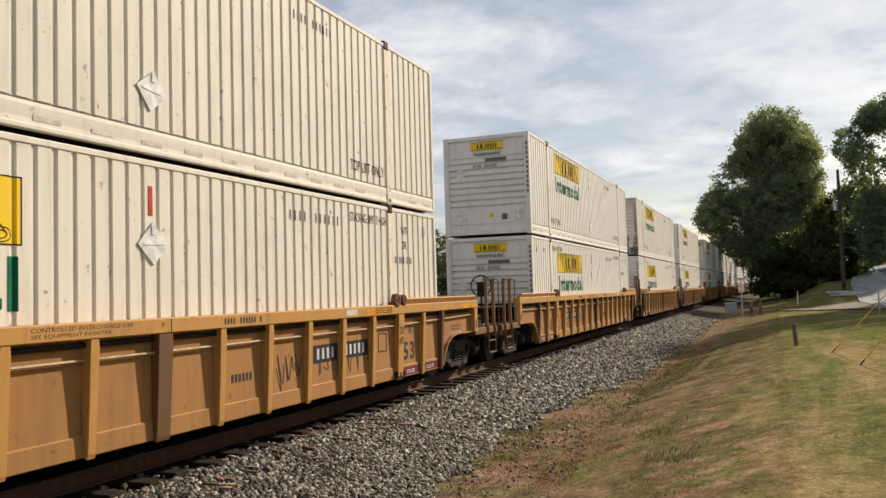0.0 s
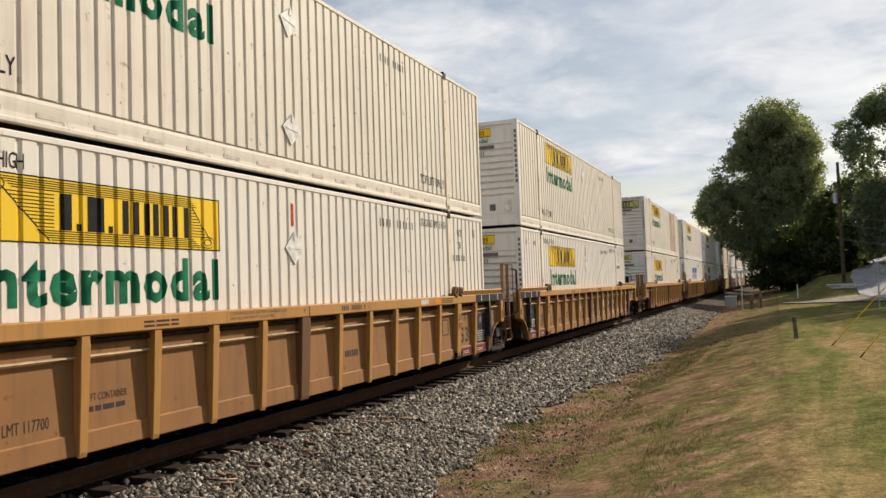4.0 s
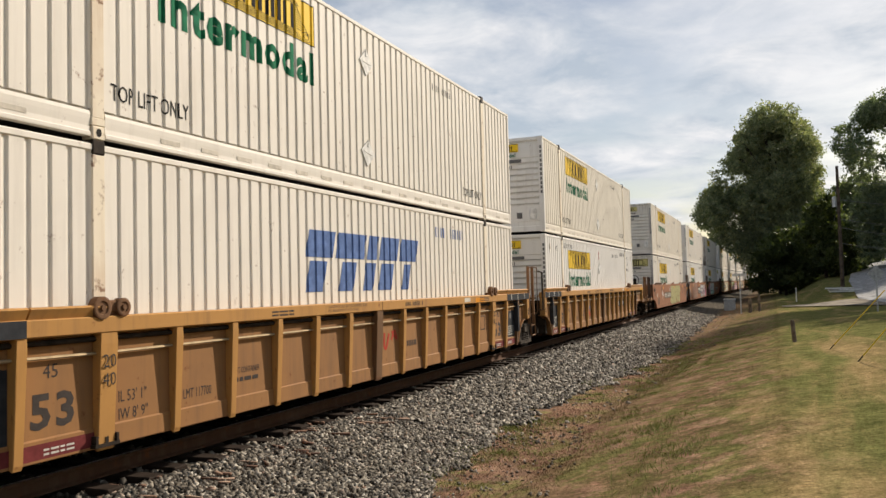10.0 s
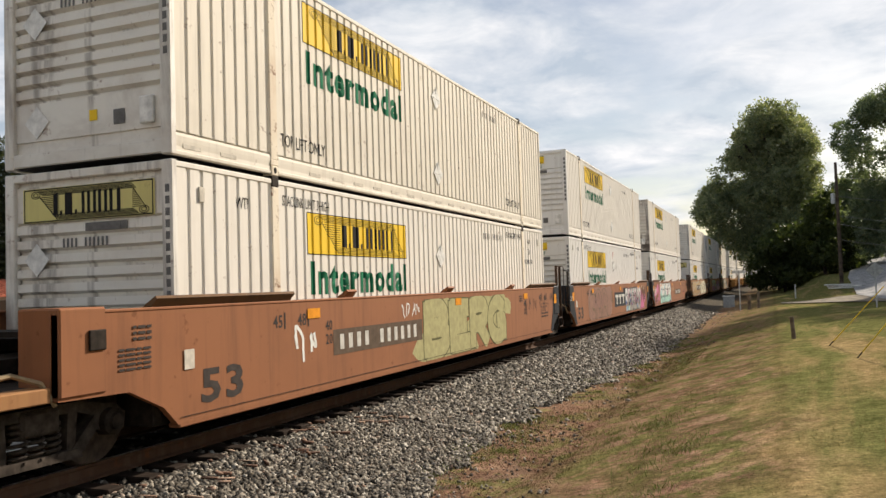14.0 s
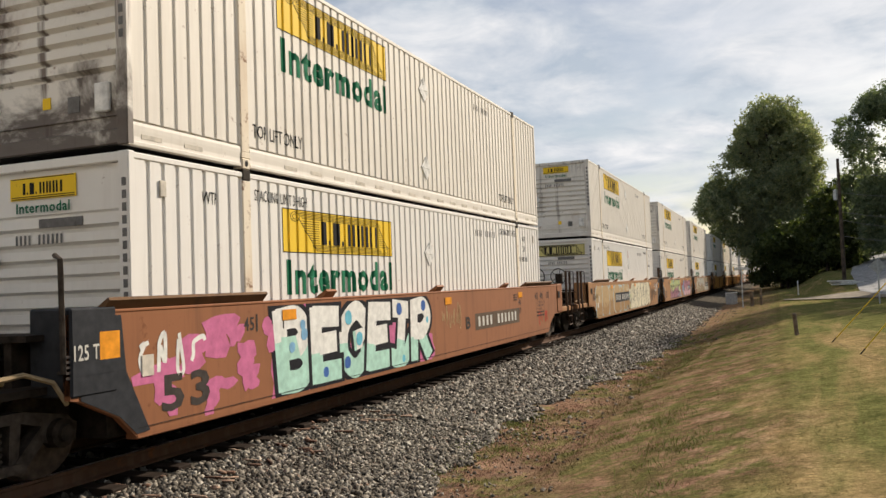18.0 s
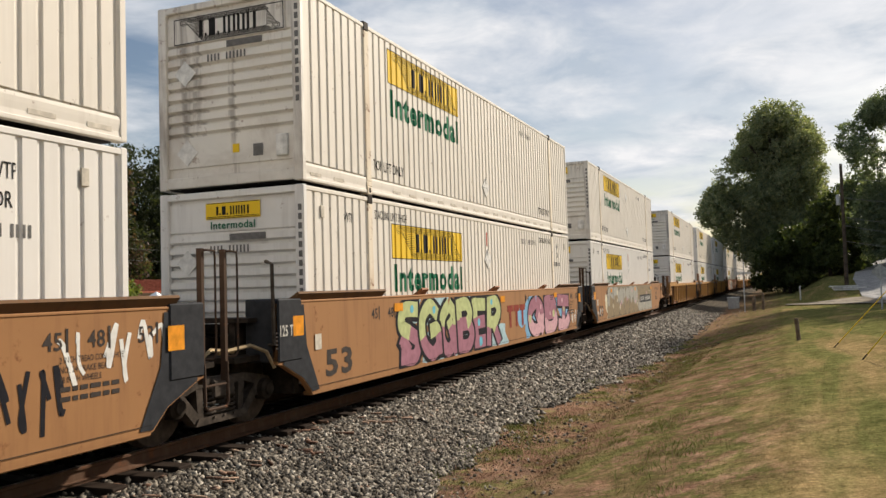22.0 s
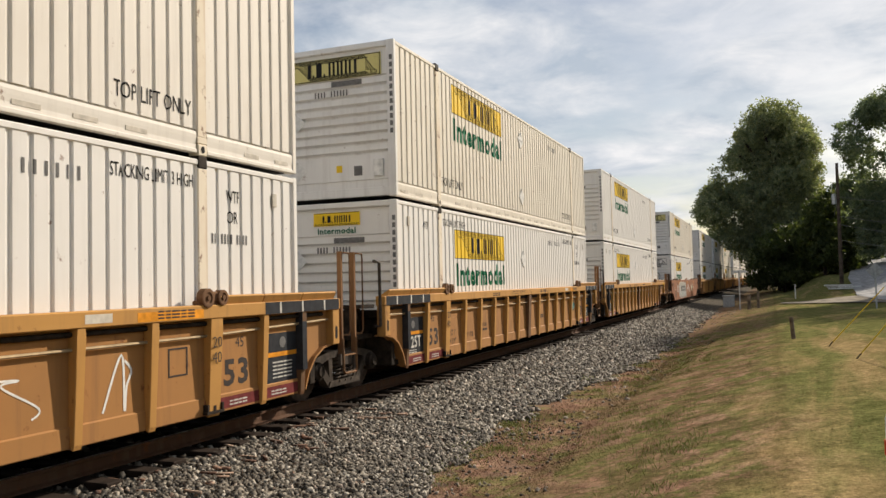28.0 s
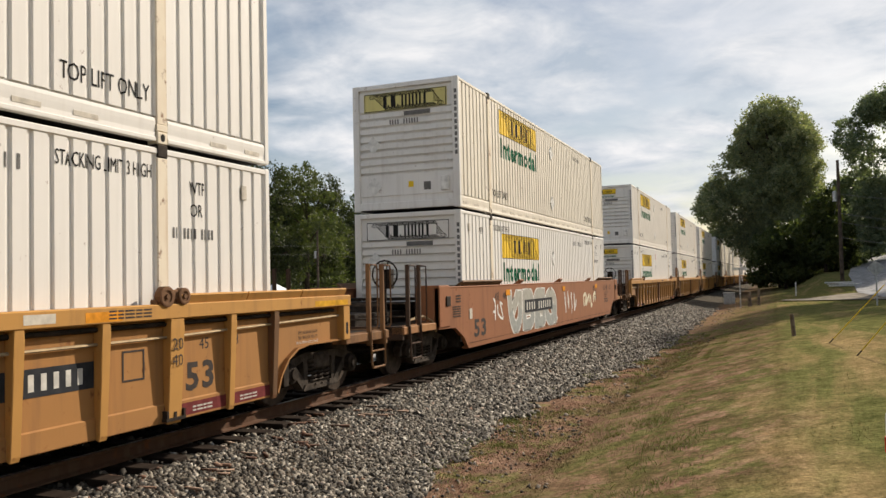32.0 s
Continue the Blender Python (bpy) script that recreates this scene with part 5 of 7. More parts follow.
def piece(car, y0, y1, z0, z1, shapes, fill, low, edge, label, rng, x, fat=0.30, rim=0.05, balls=(), ball_n=0, cloud=None, tilt=0.2):
    """A row of fat outlined shapes that overlap one another, two-toned, as sprayed on wagons."""
    clip = (max(z0, 0.352), min(z1, 1.585))
    if cloud:
        spray(car, "graffiti_ground", "", x, [blob(rng.uniform(y0 - 0.2, y1 + 0.2), rng.choice((z0 + 0.2, z1 - 0.2, (z0 + z1) / 2)), rng.uniform(0.5, 1.3), rng.uniform(0.4, 0.8), rng, 16, 0.35) for _ in range(int((y1 - y0) * 2.2))], SPRAY[cloud], clip)
    n = len(shapes)
    w, h, cz = (y1 - y0) / n, z1 - z0, (z0 + z1) / 2
    sheets = {}
    def quad(kind, mat, pts, xx):
        bm = sheets.setdefault((kind, mat), bmesh.new())
        pts = [(a, min(clip[1], max(clip[0], b))) for a, b in pts]
        if flat_area(pts) > 1e-5:
            bm.faces.new([bm.verts.new((xx, a, b)) for a, b in pts])
    spots = []
    for k, g in enumerate(shapes):
        cy, sl, grow = y0 + w * (k + 0.5), rng.uniform(-tilt, tilt), rng.uniform(1.0, 1.18)
        xb = x + 0.0016 + 0.0024 * (k % 2)
        t = fat * min(w, 1.1)
        cut = cz + rng.uniform(-0.15, 0.10) * h
        for j, line in enumerate(GLYPHS[g]):
            pts = [(cy + u * w * grow + sl * v * h * 0.5, cz + v * (h - t * 0.6)) for u, v in line]
            fine = []
            for i in range(len(pts) - 1):
                p0, p1, p2, p3 = (Vector(pts[max(0, min(len(pts) - 1, i + d))]) for d in (-1, 0, 1, 2))
                for f in np.linspace(0, 1, 6)[:-1]:
                    fine.append(0.5 * (2 * p1 + (p2 - p0) * f + (2 * p0 - 5 * p1 + 4 * p2 - p3) * f * f + (3 * p1 - p0 - 3 * p2 + p3) * f ** 3))
            fine.append(Vector(pts[-1]))
            a, b = fine[0] - fine[1], fine[-1] - fine[-2]
            for wide, kind, dx in ((t + 2 * rim, "graffiti_outline", 0.0), (t, "graffiti_fill", 0.0012)):
                cap = (wide - t) * 0.5 + t * 0.25 if (fine[0] - fine[-1]).length > 0.01 else 0.0
                ln = [fine[0] + a.normalized() * cap] + fine + [fine[-1] + b.normalized() * cap]
                le, ri = stroke([(p.x, p.y) for p in ln], wide)
                for i in range(len(ln) - 1):
                    q = [le[i], ri[i], ri[i + 1], le[i + 1]]
                    m = edge
                    if kind == "graffiti_fill":
                        m = fill if sum(p[1] for p in q) / 4 > cut else low
                    quad(kind if m != low or m == fill else "graffiti_shade", m, q, xb + dx + 0.00004 * i + 0.000011 * j)
            spots += [(p.x, p.y) for p in fine[2:-2:3]]
    for kind, m in sheets:
        tagged(part(kind, sheets[kind, m], SPRAY[m], car, label if kind == "graffiti_outline" else ""), kind="stuff")
    for c in balls:
        spray(car, "graffiti_dot", "", x + 0.0067, [blob(*rng.choice(spots), r, r, rng, 12, 0.04) for r in [rng.uniform(0.10, 0.22) for _ in range(ball_n)]], SPRAY[c], clip)


def ribbed_marks(k, car, first, last, rng):
    x = PX + 0.001
    def word(t, h, y, z, mat=M_DARKTXT, w=None, bold=0.0):
        part("lettering", lettering(t, h, mat, w, bold), mat, car, at=on_side(x, y, z))
    for e in (-1, 1):
        word("53", 0.33, 6.28 if e > 0 else -6.86, 0.56, w=0.50, bold=0.03)
        part("lettering", lettering("20", 0.13, M_DARKTXT, 0.17), M_DARKTXT, car, at=on_side(1.462, 6.02 * e - 0.085, 1.06))
        part("lettering", lettering("40", 0.13, M_DARKTXT, 0.17), M_DARKTXT, car, at=on_side(1.456, 6.02 * e - 0.085, 0.88))
        word("45", 0.13, 6.62 * e - 0.1, 1.02, w=0.17)
        word("48", 0.13, 7.20 * e - 0.1, 1.02, w=0.17)
        a, b = sorted((e * 5.90, e * 8.06))
        plate(car, "jacking_band", M_MAROON, 1.363, a, b, 0.30, 0.44, "maroon band with two small white lines")
        for yy in (6.55, 7.45):
            part("stencil", bars([0.06, 0.09, 0.05, 0.09], 0.018, 0.02, M_STENCIL, 2, 0.04), M_STENCIL, car, at=on_side(1.3665, e * yy - 0.18, 0.33))
        # black panels where two units share a bogie
        if not (last if e > 0 else first):
            a, b = sorted((e * 7.10, e * 8.04))
            plate(car, "stencil_panel", M_PANEL, x, a, b, 0.48, 1.14, "black painted stencil panel")
            if e > 0:
                part("stencil", bars([0.09, 0.13, 0.07, 0.11], 0.018, 0.02, M_STENCIL, 5, 0.05), M_STENCIL, car, at=on_side(x + 0.004, (a + b) / 2 - 0.24, 0.54))
            else:
                part("stencil", bars([0.09, 0.13, 0.07], 0.016, 0.02, M_STENCIL, 2, 0.04), M_STENCIL, car, at=on_side(x + 0.004, (a + b) / 2 - 0.2, 0.49))
            part("round_badge", prism(bmesh.new(), [((a + b) / 2 + 0.075 * math.cos(t), 1.01 + 0.075 * math.sin(t)) for t in np.linspace(0, 6.283, 17)[:-1]], "x", x + 0.003, x + 0.0045), M_GREYTXT, car)
            if k in (14, 15, 16):
                plate(car, "reflector", M_REFLECT, x + 0.004, a + 0.12, b - 0.02, 0.825, 0.885, "orange reflector strip")
            if k in (3, 4, 5, 6, 7, 14, 15, 16):
                u, v = sorted((e * 7.0, e * 8.93))
                plate(car, "painted_end", M_PANEL, 1.4705, u, v, 1.405, 1.56, "chord end painted black")
                part("painted_post", boxes((1.345, 1.4585, e * 7.97 - 0.058, e * 7.97 + 0.058, 0.60, 1.40)), M_PANEL, car)
                for q in (7.35, 7.9, 8.5):
                    plate(car, "white_mark", M_STENCIL, 1.474, e * q - 0.02, e * q + 0.02, 1.41, 1.555)
            if e < 0:
                part("lettering", lettering("125T", 0.22, M_STENCIL, 0.56, 0.02), M_STENCIL, car, at=on_side(x + 0.004, a + 0.26, 0.58))
    if last:
        number_panel(car, x, 3.20, 4.92, 0.78, 1.04, rng)
    if first:
        number_panel(car, x, -4.92, -3.04, 0.80, 1.02, rng)
    part("plate_box", boxes((x, x + 0.002, 5.30, 5.62, 0.78, 0.80), (x, x + 0.002, 5.30, 5.62, 1.08, 1.10), (x, x + 0.002, 5.30, 5.32, 0.80, 1.08), (x, x + 0.002, 5.60, 5.62, 0.80, 1.08)), M_DARKTXT, car)
    plate(car, "paper_notice", M_TAPE, 1.4705, 4.0, 4.35, 1.44, 1.53, "small pale notice")
    part("stencil", bars([0.10, 0.08, 0.13, 0.09, 0.12], 0.018, 0.02, M_DARKTXT, 3, 0.035), M_DARKTXT, car, at=on_side(1.4712, 5.0, 1.44))
    part("stencil", bars([0.15, 0.2, 0.12], 0.022, 0.03, M_DARKTXT, 2, 0.045), M_DARKTXT, car, at=on_side(1.4712, -3.2, 1.44))
    plate(car, "wear_patch", M_REFLECT, 1.4703, 4.7, 6.0 - rng.random(), 1.42, 1.52)
    if k % 3 == 1:
        tagged(part("load_table", bars([0.05, 0.05, 0.05, 0.05], 0.016, 0.03, M_STENCIL, 9, 0.042), M_STENCIL, car, "pale table of small figures", at=on_side(x, -2.85, 0.66)), kind="stuff")
    part("chord_joint", boxes((1.30, SIDE + 0.0015, 0.06, 0.075, 1.41, 1.555)), M_UNDER, car)
    for t, z in (("CONTROLLED INTERCHANGE CAR", 1.495), ("SEE EQUIPMENT REGISTER", 1.435)):
        part("lettering", lettering(t, 0.042, M_DARKTXT, 1.25 if z > 1.45 else 0.95), M_DARKTXT, car, at=on_side(SIDE + 0.001, -1.75, z))
    part("number_mark", bars([0.03] * 4 + [-0.05] + [0.03] * 6 + [-0.04, 0.03], 0.07, 0.028, M_DARKTXT), M_DARKTXT, car, at=on_side(SIDE + 0.001, 1.0, 1.45))
    part("number_mark", bars([0.045] * 6, 0.10, 0.03, M_DARKTXT), M_DARKTXT, car, at=on_side(x, 1.28, 0.72))
    if k in (2, 7):
        for pts, m in (([(-2.72, 0.62), (-2.28, 0.98)], M_SLATE), ([(-2.72, 0.98), (-2.28, 0.62)], M_RED)):
            spray(car, "badge_stroke", "", x + (0.002 if m is M_RED else 0.001), [stroke(pts, 0.10)], m, (0.5, 1.2))
        word("any road", 0.11, -2.2, 0.76, w=0.30)
    word("IL 53' 1\"", 0.12, -5.79, 0.68, w=0.40)
    word("IW 8' 9\"", 0.12, -5.79, 0.50, w=0.42)
    word("LD LMT 117700", 0.11, -4.95, 0.58, w=0.64)
    word("20 FT CONTAINER", 0.075, -3.90, 0.76, w=0.57)
    part("stencil", bars([0.10, 0.07, 0.14, 0.12], 0.05, 0.03, M_DARKTXT), M_DARKTXT, car, at=on_side(x, -3.88, 0.66))
    if last:
        for t, z in (("SPECIAL BRAKE BEAM", 1.04), ("SEE BADGE PLATE", 0.97)):
            word(t, 0.045, 8.66, z, w=0.52)
        word("2 INCH TREAD CONG. SHOES", 0.04, 8.60, 0.905, mat=M_STENCIL, w=0.60)
        plate(car, "reflector", M_GUARDING, 1.4703, 8.93, 9.9, 1.42, 1.50, "yellow reflector strip")


def smooth_marks(k, car, first, last, rng):
    x = SX + 0.001
    part("seam", boxes((x + 0.0072, x + 0.0080, -8.20, 8.20, 0.402, 0.410)), M_UNDER, car)
    if k != 11:
        part("lettering", lettering("53", 0.40, M_DARKTXT, 0.80, 0.03), M_DARKTXT, car, at=on_side(x + 0.0016, -7.83, 0.50))
    if not first:
        plate(car, "stencil_panel", M_PANEL, SIDE + 0.013, -9.03, -8.49, 1.02, 1.40, "dark painted stencil panel")
        part("lettering", lettering("125 T", 0.15, M_STENCIL, 0.31, 0.015), M_STENCIL, car, at=on_side(SIDE + 0.018, -9.02, 1.16))
    for yy, t in ((-6.35, "45"), (-5.75, "48"), (6.83, "45"), (7.35, "48"), (8.02, "53")):
        part("lettering", lettering(t, 0.17, M_DARKTXT, 0.22, 0.012), M_DARKTXT, car, at=on_side(x + 0.0016, yy, 1.27))
        plate(car, "length_mark", M_DARKTXT, x + 0.0016, yy + 0.26, yy + 0.29, 1.25, 1.47)
    for yy in (-5.0, 5.3):
        for t, z in (("40", 1.16), ("20", 0.96)):
            part("lettering", lettering(t, 0.15, M_DARKTXT, 0.20, 0.012), M_DARKTXT, car, at=on_side(x + 0.0016, yy, z))
    for t, z, w in (("2 INCH TREAD CONG. SHOES", 1.15, 0.82), ("NO. 24 BRAKE BEAMS", 1.06, 0.66), ("38 INCH WHEELS", 0.97, 0.50)):
        part("lettering", lettering(t, 0.06, M_DARKTXT, w), M_DARKTXT, car, at=on_side(x + 0.0016, 7.02, z))
    part("stencil", bars([0.12, 0.06, 0.09, 0.13, 0.08, 0.10], 0.045, 0.03, M_DARKTXT, 2, 0.09), M_DARKTXT, car, at=on_side(x + 0.0016, 7.02, 0.80))
    # ends painted black where two units share a bogie
    for e, end in ((-1, first), (1, last)):
        if not end:
            part("painted_corner", prism(bmesh.new(), [(e * u, v) for u, v in ((8.02, 0.36), (8.21, 0.35), (8.44, 0.56), (8.93, 0.785), (8.93, 1.57), (8.40, 1.57), (8.34, 1.0))], "x", x + 0.0055, x + 0.0068), M_PANEL, car, "corner painted black")
            u, v = sorted((e * 8.44, e * 8.70))
            plate(car, "reflector", M_REFLECT, SIDE + 0.0135, u, v, 1.15, 1.42, "faded orange reflector patch")
    for yy in (-5.5, 0.3, 5.3):
        plate(car, "reflector", M_REFLECT, x + 0.0088, yy, yy + 0.34, 1.36, 1.50, "faded orange reflector patch")
    plate(car, "paper_notice", M_TAPE, x + 0.0088, -7.95, -8.12, 0.92, 1.14)
    for yy in (-8.9, 4.9):
        part("stencil", bars([0.05, 0.11, 0.07], 0.03, 0.02, M_DARKTXT, 3, 0.06), M_DARKTXT, car, at=on_side(x + 0.006, yy, 1.30))
    part("stencil", bars([0.08, 0.13, 0.07, 0.12], 0.024, 0.02, M_DARKTXT, 5, 0.05), M_DARKTXT, car, at=on_side(x + 0.006, -9.1, 1.0))


for k, ((start, kind, first, last), car) in enumerate(zip(UNITS, CARS)):
    if start > 300:
        continue
    rr = random.Random(100 + k)
    (ribbed_marks if kind == "R" else smooth_marks)(k, car, first, last, rr)
T = "spray-painted abstract lettering"
rr = random.Random(5)
C = CARS
# tags on the ribbed cars
for y in (-7.6, -6.5, 2.2, 3.2, 4.2):
    scrawl(C[1], y, y + 0.75, 0.5, 1.05, 3, M_DARKTXT, rr, PX + 0.0022, "thin dark scrawled tag", 0.016)
scrawl(C[4], -1.85, -1.1, 0.66, 1.02, 3, SPRAY["white"], rr, PX + 0.0022, "white spray tag", 0.03)
for y0, y1, z0, z1, n in ((0.2, 0.85, 0.55, 1.0, 2), (1.15, 1.85, 0.45, 0.9, 2), (2.1, 2.9, 0.82, 1.08, 5), (2.2, 2.85, 0.48, 0.68, 2), (3.2, 3.85, 0.36, 0.74, 2), (4.1, 4.9, 0.32, 0.68, 3), (5.15, 5.9, 0.36, 0.72, 4), (5.1, 5.3, 0.75, 1.05, 1), (7.2, 8.0, 0.68, 0.92, 5)):
    scrawl(C[4], y0, y1, z0, z1, n, SPRAY["white"], rr, PX + 0.0022, "white spray tag", 0.03)
scrawl(C[14], -5.8, -5.1, 0.55, 1.05, 1, SPRAY["white"], rr, PX + 0.0022, "white spray tag", 0.03)
for y in (1.15, 2.1, 3.1, 4.1):
    scrawl(C[14], y, y + 0.7, 0.5, 1.1, 1, SPRAY["white"], rr, PX + 0.0022, "thin white outline tag", 0.025)
scrawl(C[15], 5.05, 5.8, 0.78, 1.0, 3, SPRAY["teal"], rr, PX + 0.0022, "faded teal tag", 0.05)
scrawl(C[6], 0.2, 0.9, 0.75, 1.05, 2, SPRAY["red"], rr, PX + 0.0022, "faded red tag", 0.05)
# murals on the smooth cars
X = SX
def tags(car, y0, y1, z0, z1, n, colour, width, label, lift=0.0022):
    for i in range(n):
        y = y0 + (y1 - y0) * i / n
        scrawl(car, y, y + (y1 - y0) / n * 0.85, z0, z1, 2, SPRAY[colour] if isinstance(colour, str) else colour, rr, X + lift + 0.0001 * i, label, width)


# the hauled marks: three slabs for the car owner's sign
def owner_sign(car, y0, y1, z0, z1, mat, x):
    w = (y1 - y0) / 3
    for i in range(3):
        if mat is M_STENCIL:
            part("stripe", boxes(*[(x + 0.0022, x + 0.003, y0 + (i + 0.05) * w, y0 + (i + 0.95) * w, z, z + (z1 - z0) * 0.035) for z in (z0 + (z1 - z0) * f for f in (0.22, 0.34, 0.46))]), M_PANEL, car)
        part("owner_mark", boxes((x, x + 0.002, y0 + i * w, y0 + (i + 0.88) * w, z1 - (z1 - z0) * 0.28, z1), (x, x + 0.002, y0 + (i + 0.30) * w, y0 + (i + 0.60) * w, z0, z1 - (z1 - z0) * 0.28)), mat, car)


number_panel(C[8], X + 0.001, -4.78, -1.45, 0.78, 1.16, rr, M_SHADEBAND)
piece(C[8], -1.35, 3.65, 0.36, 1.52, "BERG", "olive", "olive", "moss", "large pale olive spray-painted word Berg", rr, X, 0.34, 0.03, cloud="olive", tilt=0.1)
tags(C[8], -5.85, -5.05, 0.72, 1.28, 1, "white", 0.06, "white spray tag")
tags(C[8], -2.35, -1.5, 1.2, 1.46, 2, "white", 0.03, "white spray tag")
tags(C[8], 5.4, 7.6, 0.9, 1.4, 3, M_DARKTXT, 0.02, "thin dark scrawled tag")
spray(C[9], "graffiti_ground", "flat mauve bubble " + T + " with thin dark lines", X + 0.0004, [blob(y, 0.95, 1.75, 1.25, rr, 20, 0.05) for y in (-5.3, -4.3, -3.3, -2.4)], SPRAY["mauve"], (0.355, 1.56))
bubble = []
for c0 in (-5.35, -4.3, -3.2):
    for w, h, foot in ((0.62, 1.12, 0.36), (0.13, 0.26, 1.05)):
        bubble.append(stroke([(c0 + w * math.cos(a) * (1 + 0.12 * math.sin(3 * a)), foot + h * max(0.0, math.sin(a)) ** 0.6) for a in np.linspace(math.pi, 0, 19)], 0.028))
    bubble.append(stroke([(c0 + 0.50 - 0.5 * f, 0.36 + 0.42 * math.sin(2.6 * f)) for f in np.linspace(0, 1, 9)], 0.028))
    bubble.append(stroke([(c0 - 0.10 + 0.25 * f, 0.82 - 0.10 * math.sin(3.1 * f)) for f in np.linspace(0, 1, 7)], 0.04))
spray(C[9], "graffiti_outline", "", X + 0.0022, bubble, SPRAY["moss"], (0.355, 1.56))
tags(C[9], -5.0, -3.0, 0.7, 1.3, 3, "mauvepink", 0.012, "faint pale scribble", 0.0040)
tags(C[9], -1.9, -1.15, 0.85, 1.45, 1, "moss", 0.035, "dark spray tag", 0.0040)
plate(C[9], "sign_panel", M_PANEL, X + 0.0030, -0.97, 1.72, 0.68, 1.28, "dark panel with three bold white slabs")
owner_sign(C[9], -0.78, 1.55, 0.78, 1.18, M_STENCIL, X + 0.0045)
piece(C[9], 1.75, 6.1, 0.36, 1.45, "BEdGEaB", "white", "greypale", "black", "dense white and black " + T + " with coloured dots", rr, X, 0.36, 0.028, ("sky", "mint", "blue"), 6, cloud="black", tilt=0.35)
tags(C[9], 1.9, 6.0, 0.42, 1.42, 8, "black", 0.022, "black inner curls", 0.0068)
tags(C[9], 2.0, 5.9, 0.42, 1.40, 4, "hotpink", 0.03, "pink inner lines", 0.0071)
for car, a, b in ((C[9], 5.9, 7.8), (C[10], -8.3, -5.6)):
    spray(car, "pink_patch", "patchy pink spray paint", X + 0.0018, [blob(rr.uniform(a, b), rr.uniform(0.5, 1.3), rr.uniform(0.25, 0.75), rr.uniform(0.2, 0.5), rr, 14, 0.45) for _ in range(11)], SPRAY["hotpink"], (0.36, 1.5))
tags(C[9], 6.3, 7.6, 0.8, 1.4, 3, "black", 0.04, "black spray tag")
tags(C[9], 6.1, 7.8, 1.25, 1.5, 2, "cream", 0.025, "pale spray tag")
tags(C[10], -8.2, -7.0, 0.9, 1.4, 2, "white", 0.05, "white spray tag")
piece(C[10], -5.65, -0.5, 0.36, 1.56, "BEGEcR", "white", "mint", "black", "white and mint " + T + " with heavy black outlines", rr, X, 0.36, 0.085, ("cyan", "sky", "blue"), 4, cloud="hotpink", tilt=0.25)
part("lettering", lettering("B", 0.26, M_DARKTXT, 0.26, 0.03), M_DARKTXT, C[10], at=on_side(X + 0.006, 1.45, 0.80))
number_panel(C[10], X + 0.001, 2.03, 5.33, 0.74, 1.10, rr, M_SHADEBAND)
tags(C[10], 0.1, 1.3, 0.8, 1.4, 3, "sand", 0.02, "faded chalky scribble")
tags(C[10], 7.1, 8.25, 0.55, 0.95, 2, "red", 0.05, "faded red tag")
piece(C[11], -8.45, -1.3, 0.36, 1.50, "eBdGaR", "sand", "dune", "paleblue", "sand-coloured " + T + " with pale blue edges", rr, X, 0.50, 0.06, ("white",), 3, cloud="dune", tilt=0.3)
number_panel(C[11], X + 0.0070, -4.67, -1.24, 0.78, 1.17, rr)
spray(C[11], "green_dots", "pale green spray dots", X + 0.002, [blob(rr.uniform(-2.2, -0.4), rr.uniform(0.4, 1.4), q, q, rr, 14, 0.05) for q in [rr.uniform(0.1, 0.35) for _ in range(12)]], SPRAY["lime"], (0.36, 1.5))
tags(C[11], -2.3, -0.8, 0.5, 1.2, 3, "black", 0.035, "black spray tag")
piece(C[11], -0.65, 5.1, 0.36, 1.52, "eEBEdR", "cream", "cream", "black", "cream " + T + " with black outlines", rr, X, 0.42, 0.045, ("black",), 0, cloud="cream", tilt=0.3)
tags(C[11], -0.5, 5.0, 0.5, 1.4, 7, "black", 0.028, "black inner lines", 0.0068)
tags(C[11], -2.1, -1.3, 0.40, 0.62, 2, "black", 0.03, "black spray tag", 0.0068)
tags(C[11], 5.5, 7.2, 0.5, 1.2, 4, "black", 0.05, "black scribble")
tags(C[11], 7.0, 8.5, 0.9, 1.5, 3, "white", 0.05, "white spray tag")
piece(C[12], -5.35, 0.25, 0.36, 1.55, "eGdBER", "lime", "mauvepink", "black", "pale green and mauve " + T + " with heavy black outlines", rr, X, 0.30, 0.085, ("cyan",), 5, cloud="paleblue", tilt=0.35)
owner_sign(C[12], 0.82, 2.36, 0.72, 1.26, M_MAROONRED, X + 0.003)
piece(C[12], 2.6, 7.2, 0.36, 1.45, "dBc", "mauvepink", "pinkpale", "black", "pink " + T + " with heavy black outlines", rr, X, 0.32, 0.075, ("pinkpale", "lime"), 4, cloud="sky", tilt=0.25)
tags(C[12], 2.3, 2.8, 1.25, 1.5, 1, "black", 0.035, "black spray tag")
tags(C[12], 7.4, 8.6, 0.5, 0.9, 3, "white", 0.035, "small white scribble")
tags(C[13], -8.4, -7.0, 0.5, 0.8, 2, "white", 0.03, "small white scribble")
plate(C[13], "graffiti_ground", SPRAY["khaki"], X + 0.0002, -6.1, 5.7, 0.36, 1.58)
piece(C[13], -6.1, 1.2, 0.36, 1.56, "eBdacB", "greypale", "khaki", "soot", "grey and cream " + T, rr, X, 0.44, 0.04, ("cream", "ash"), 5, cloud="cream", tilt=0.4)
piece(C[13], 1.2, 5.6, 0.36, 1.54, "dacE", "khaki", "greypale", "ash", "grey-green " + T, rr, X, 0.42, 0.035, ("cream",), 5, cloud="khaki", tilt=0.4)
number_panel(C[13], X + 0.0070, 1.81, 5.27, 0.76, 1.12, rr)
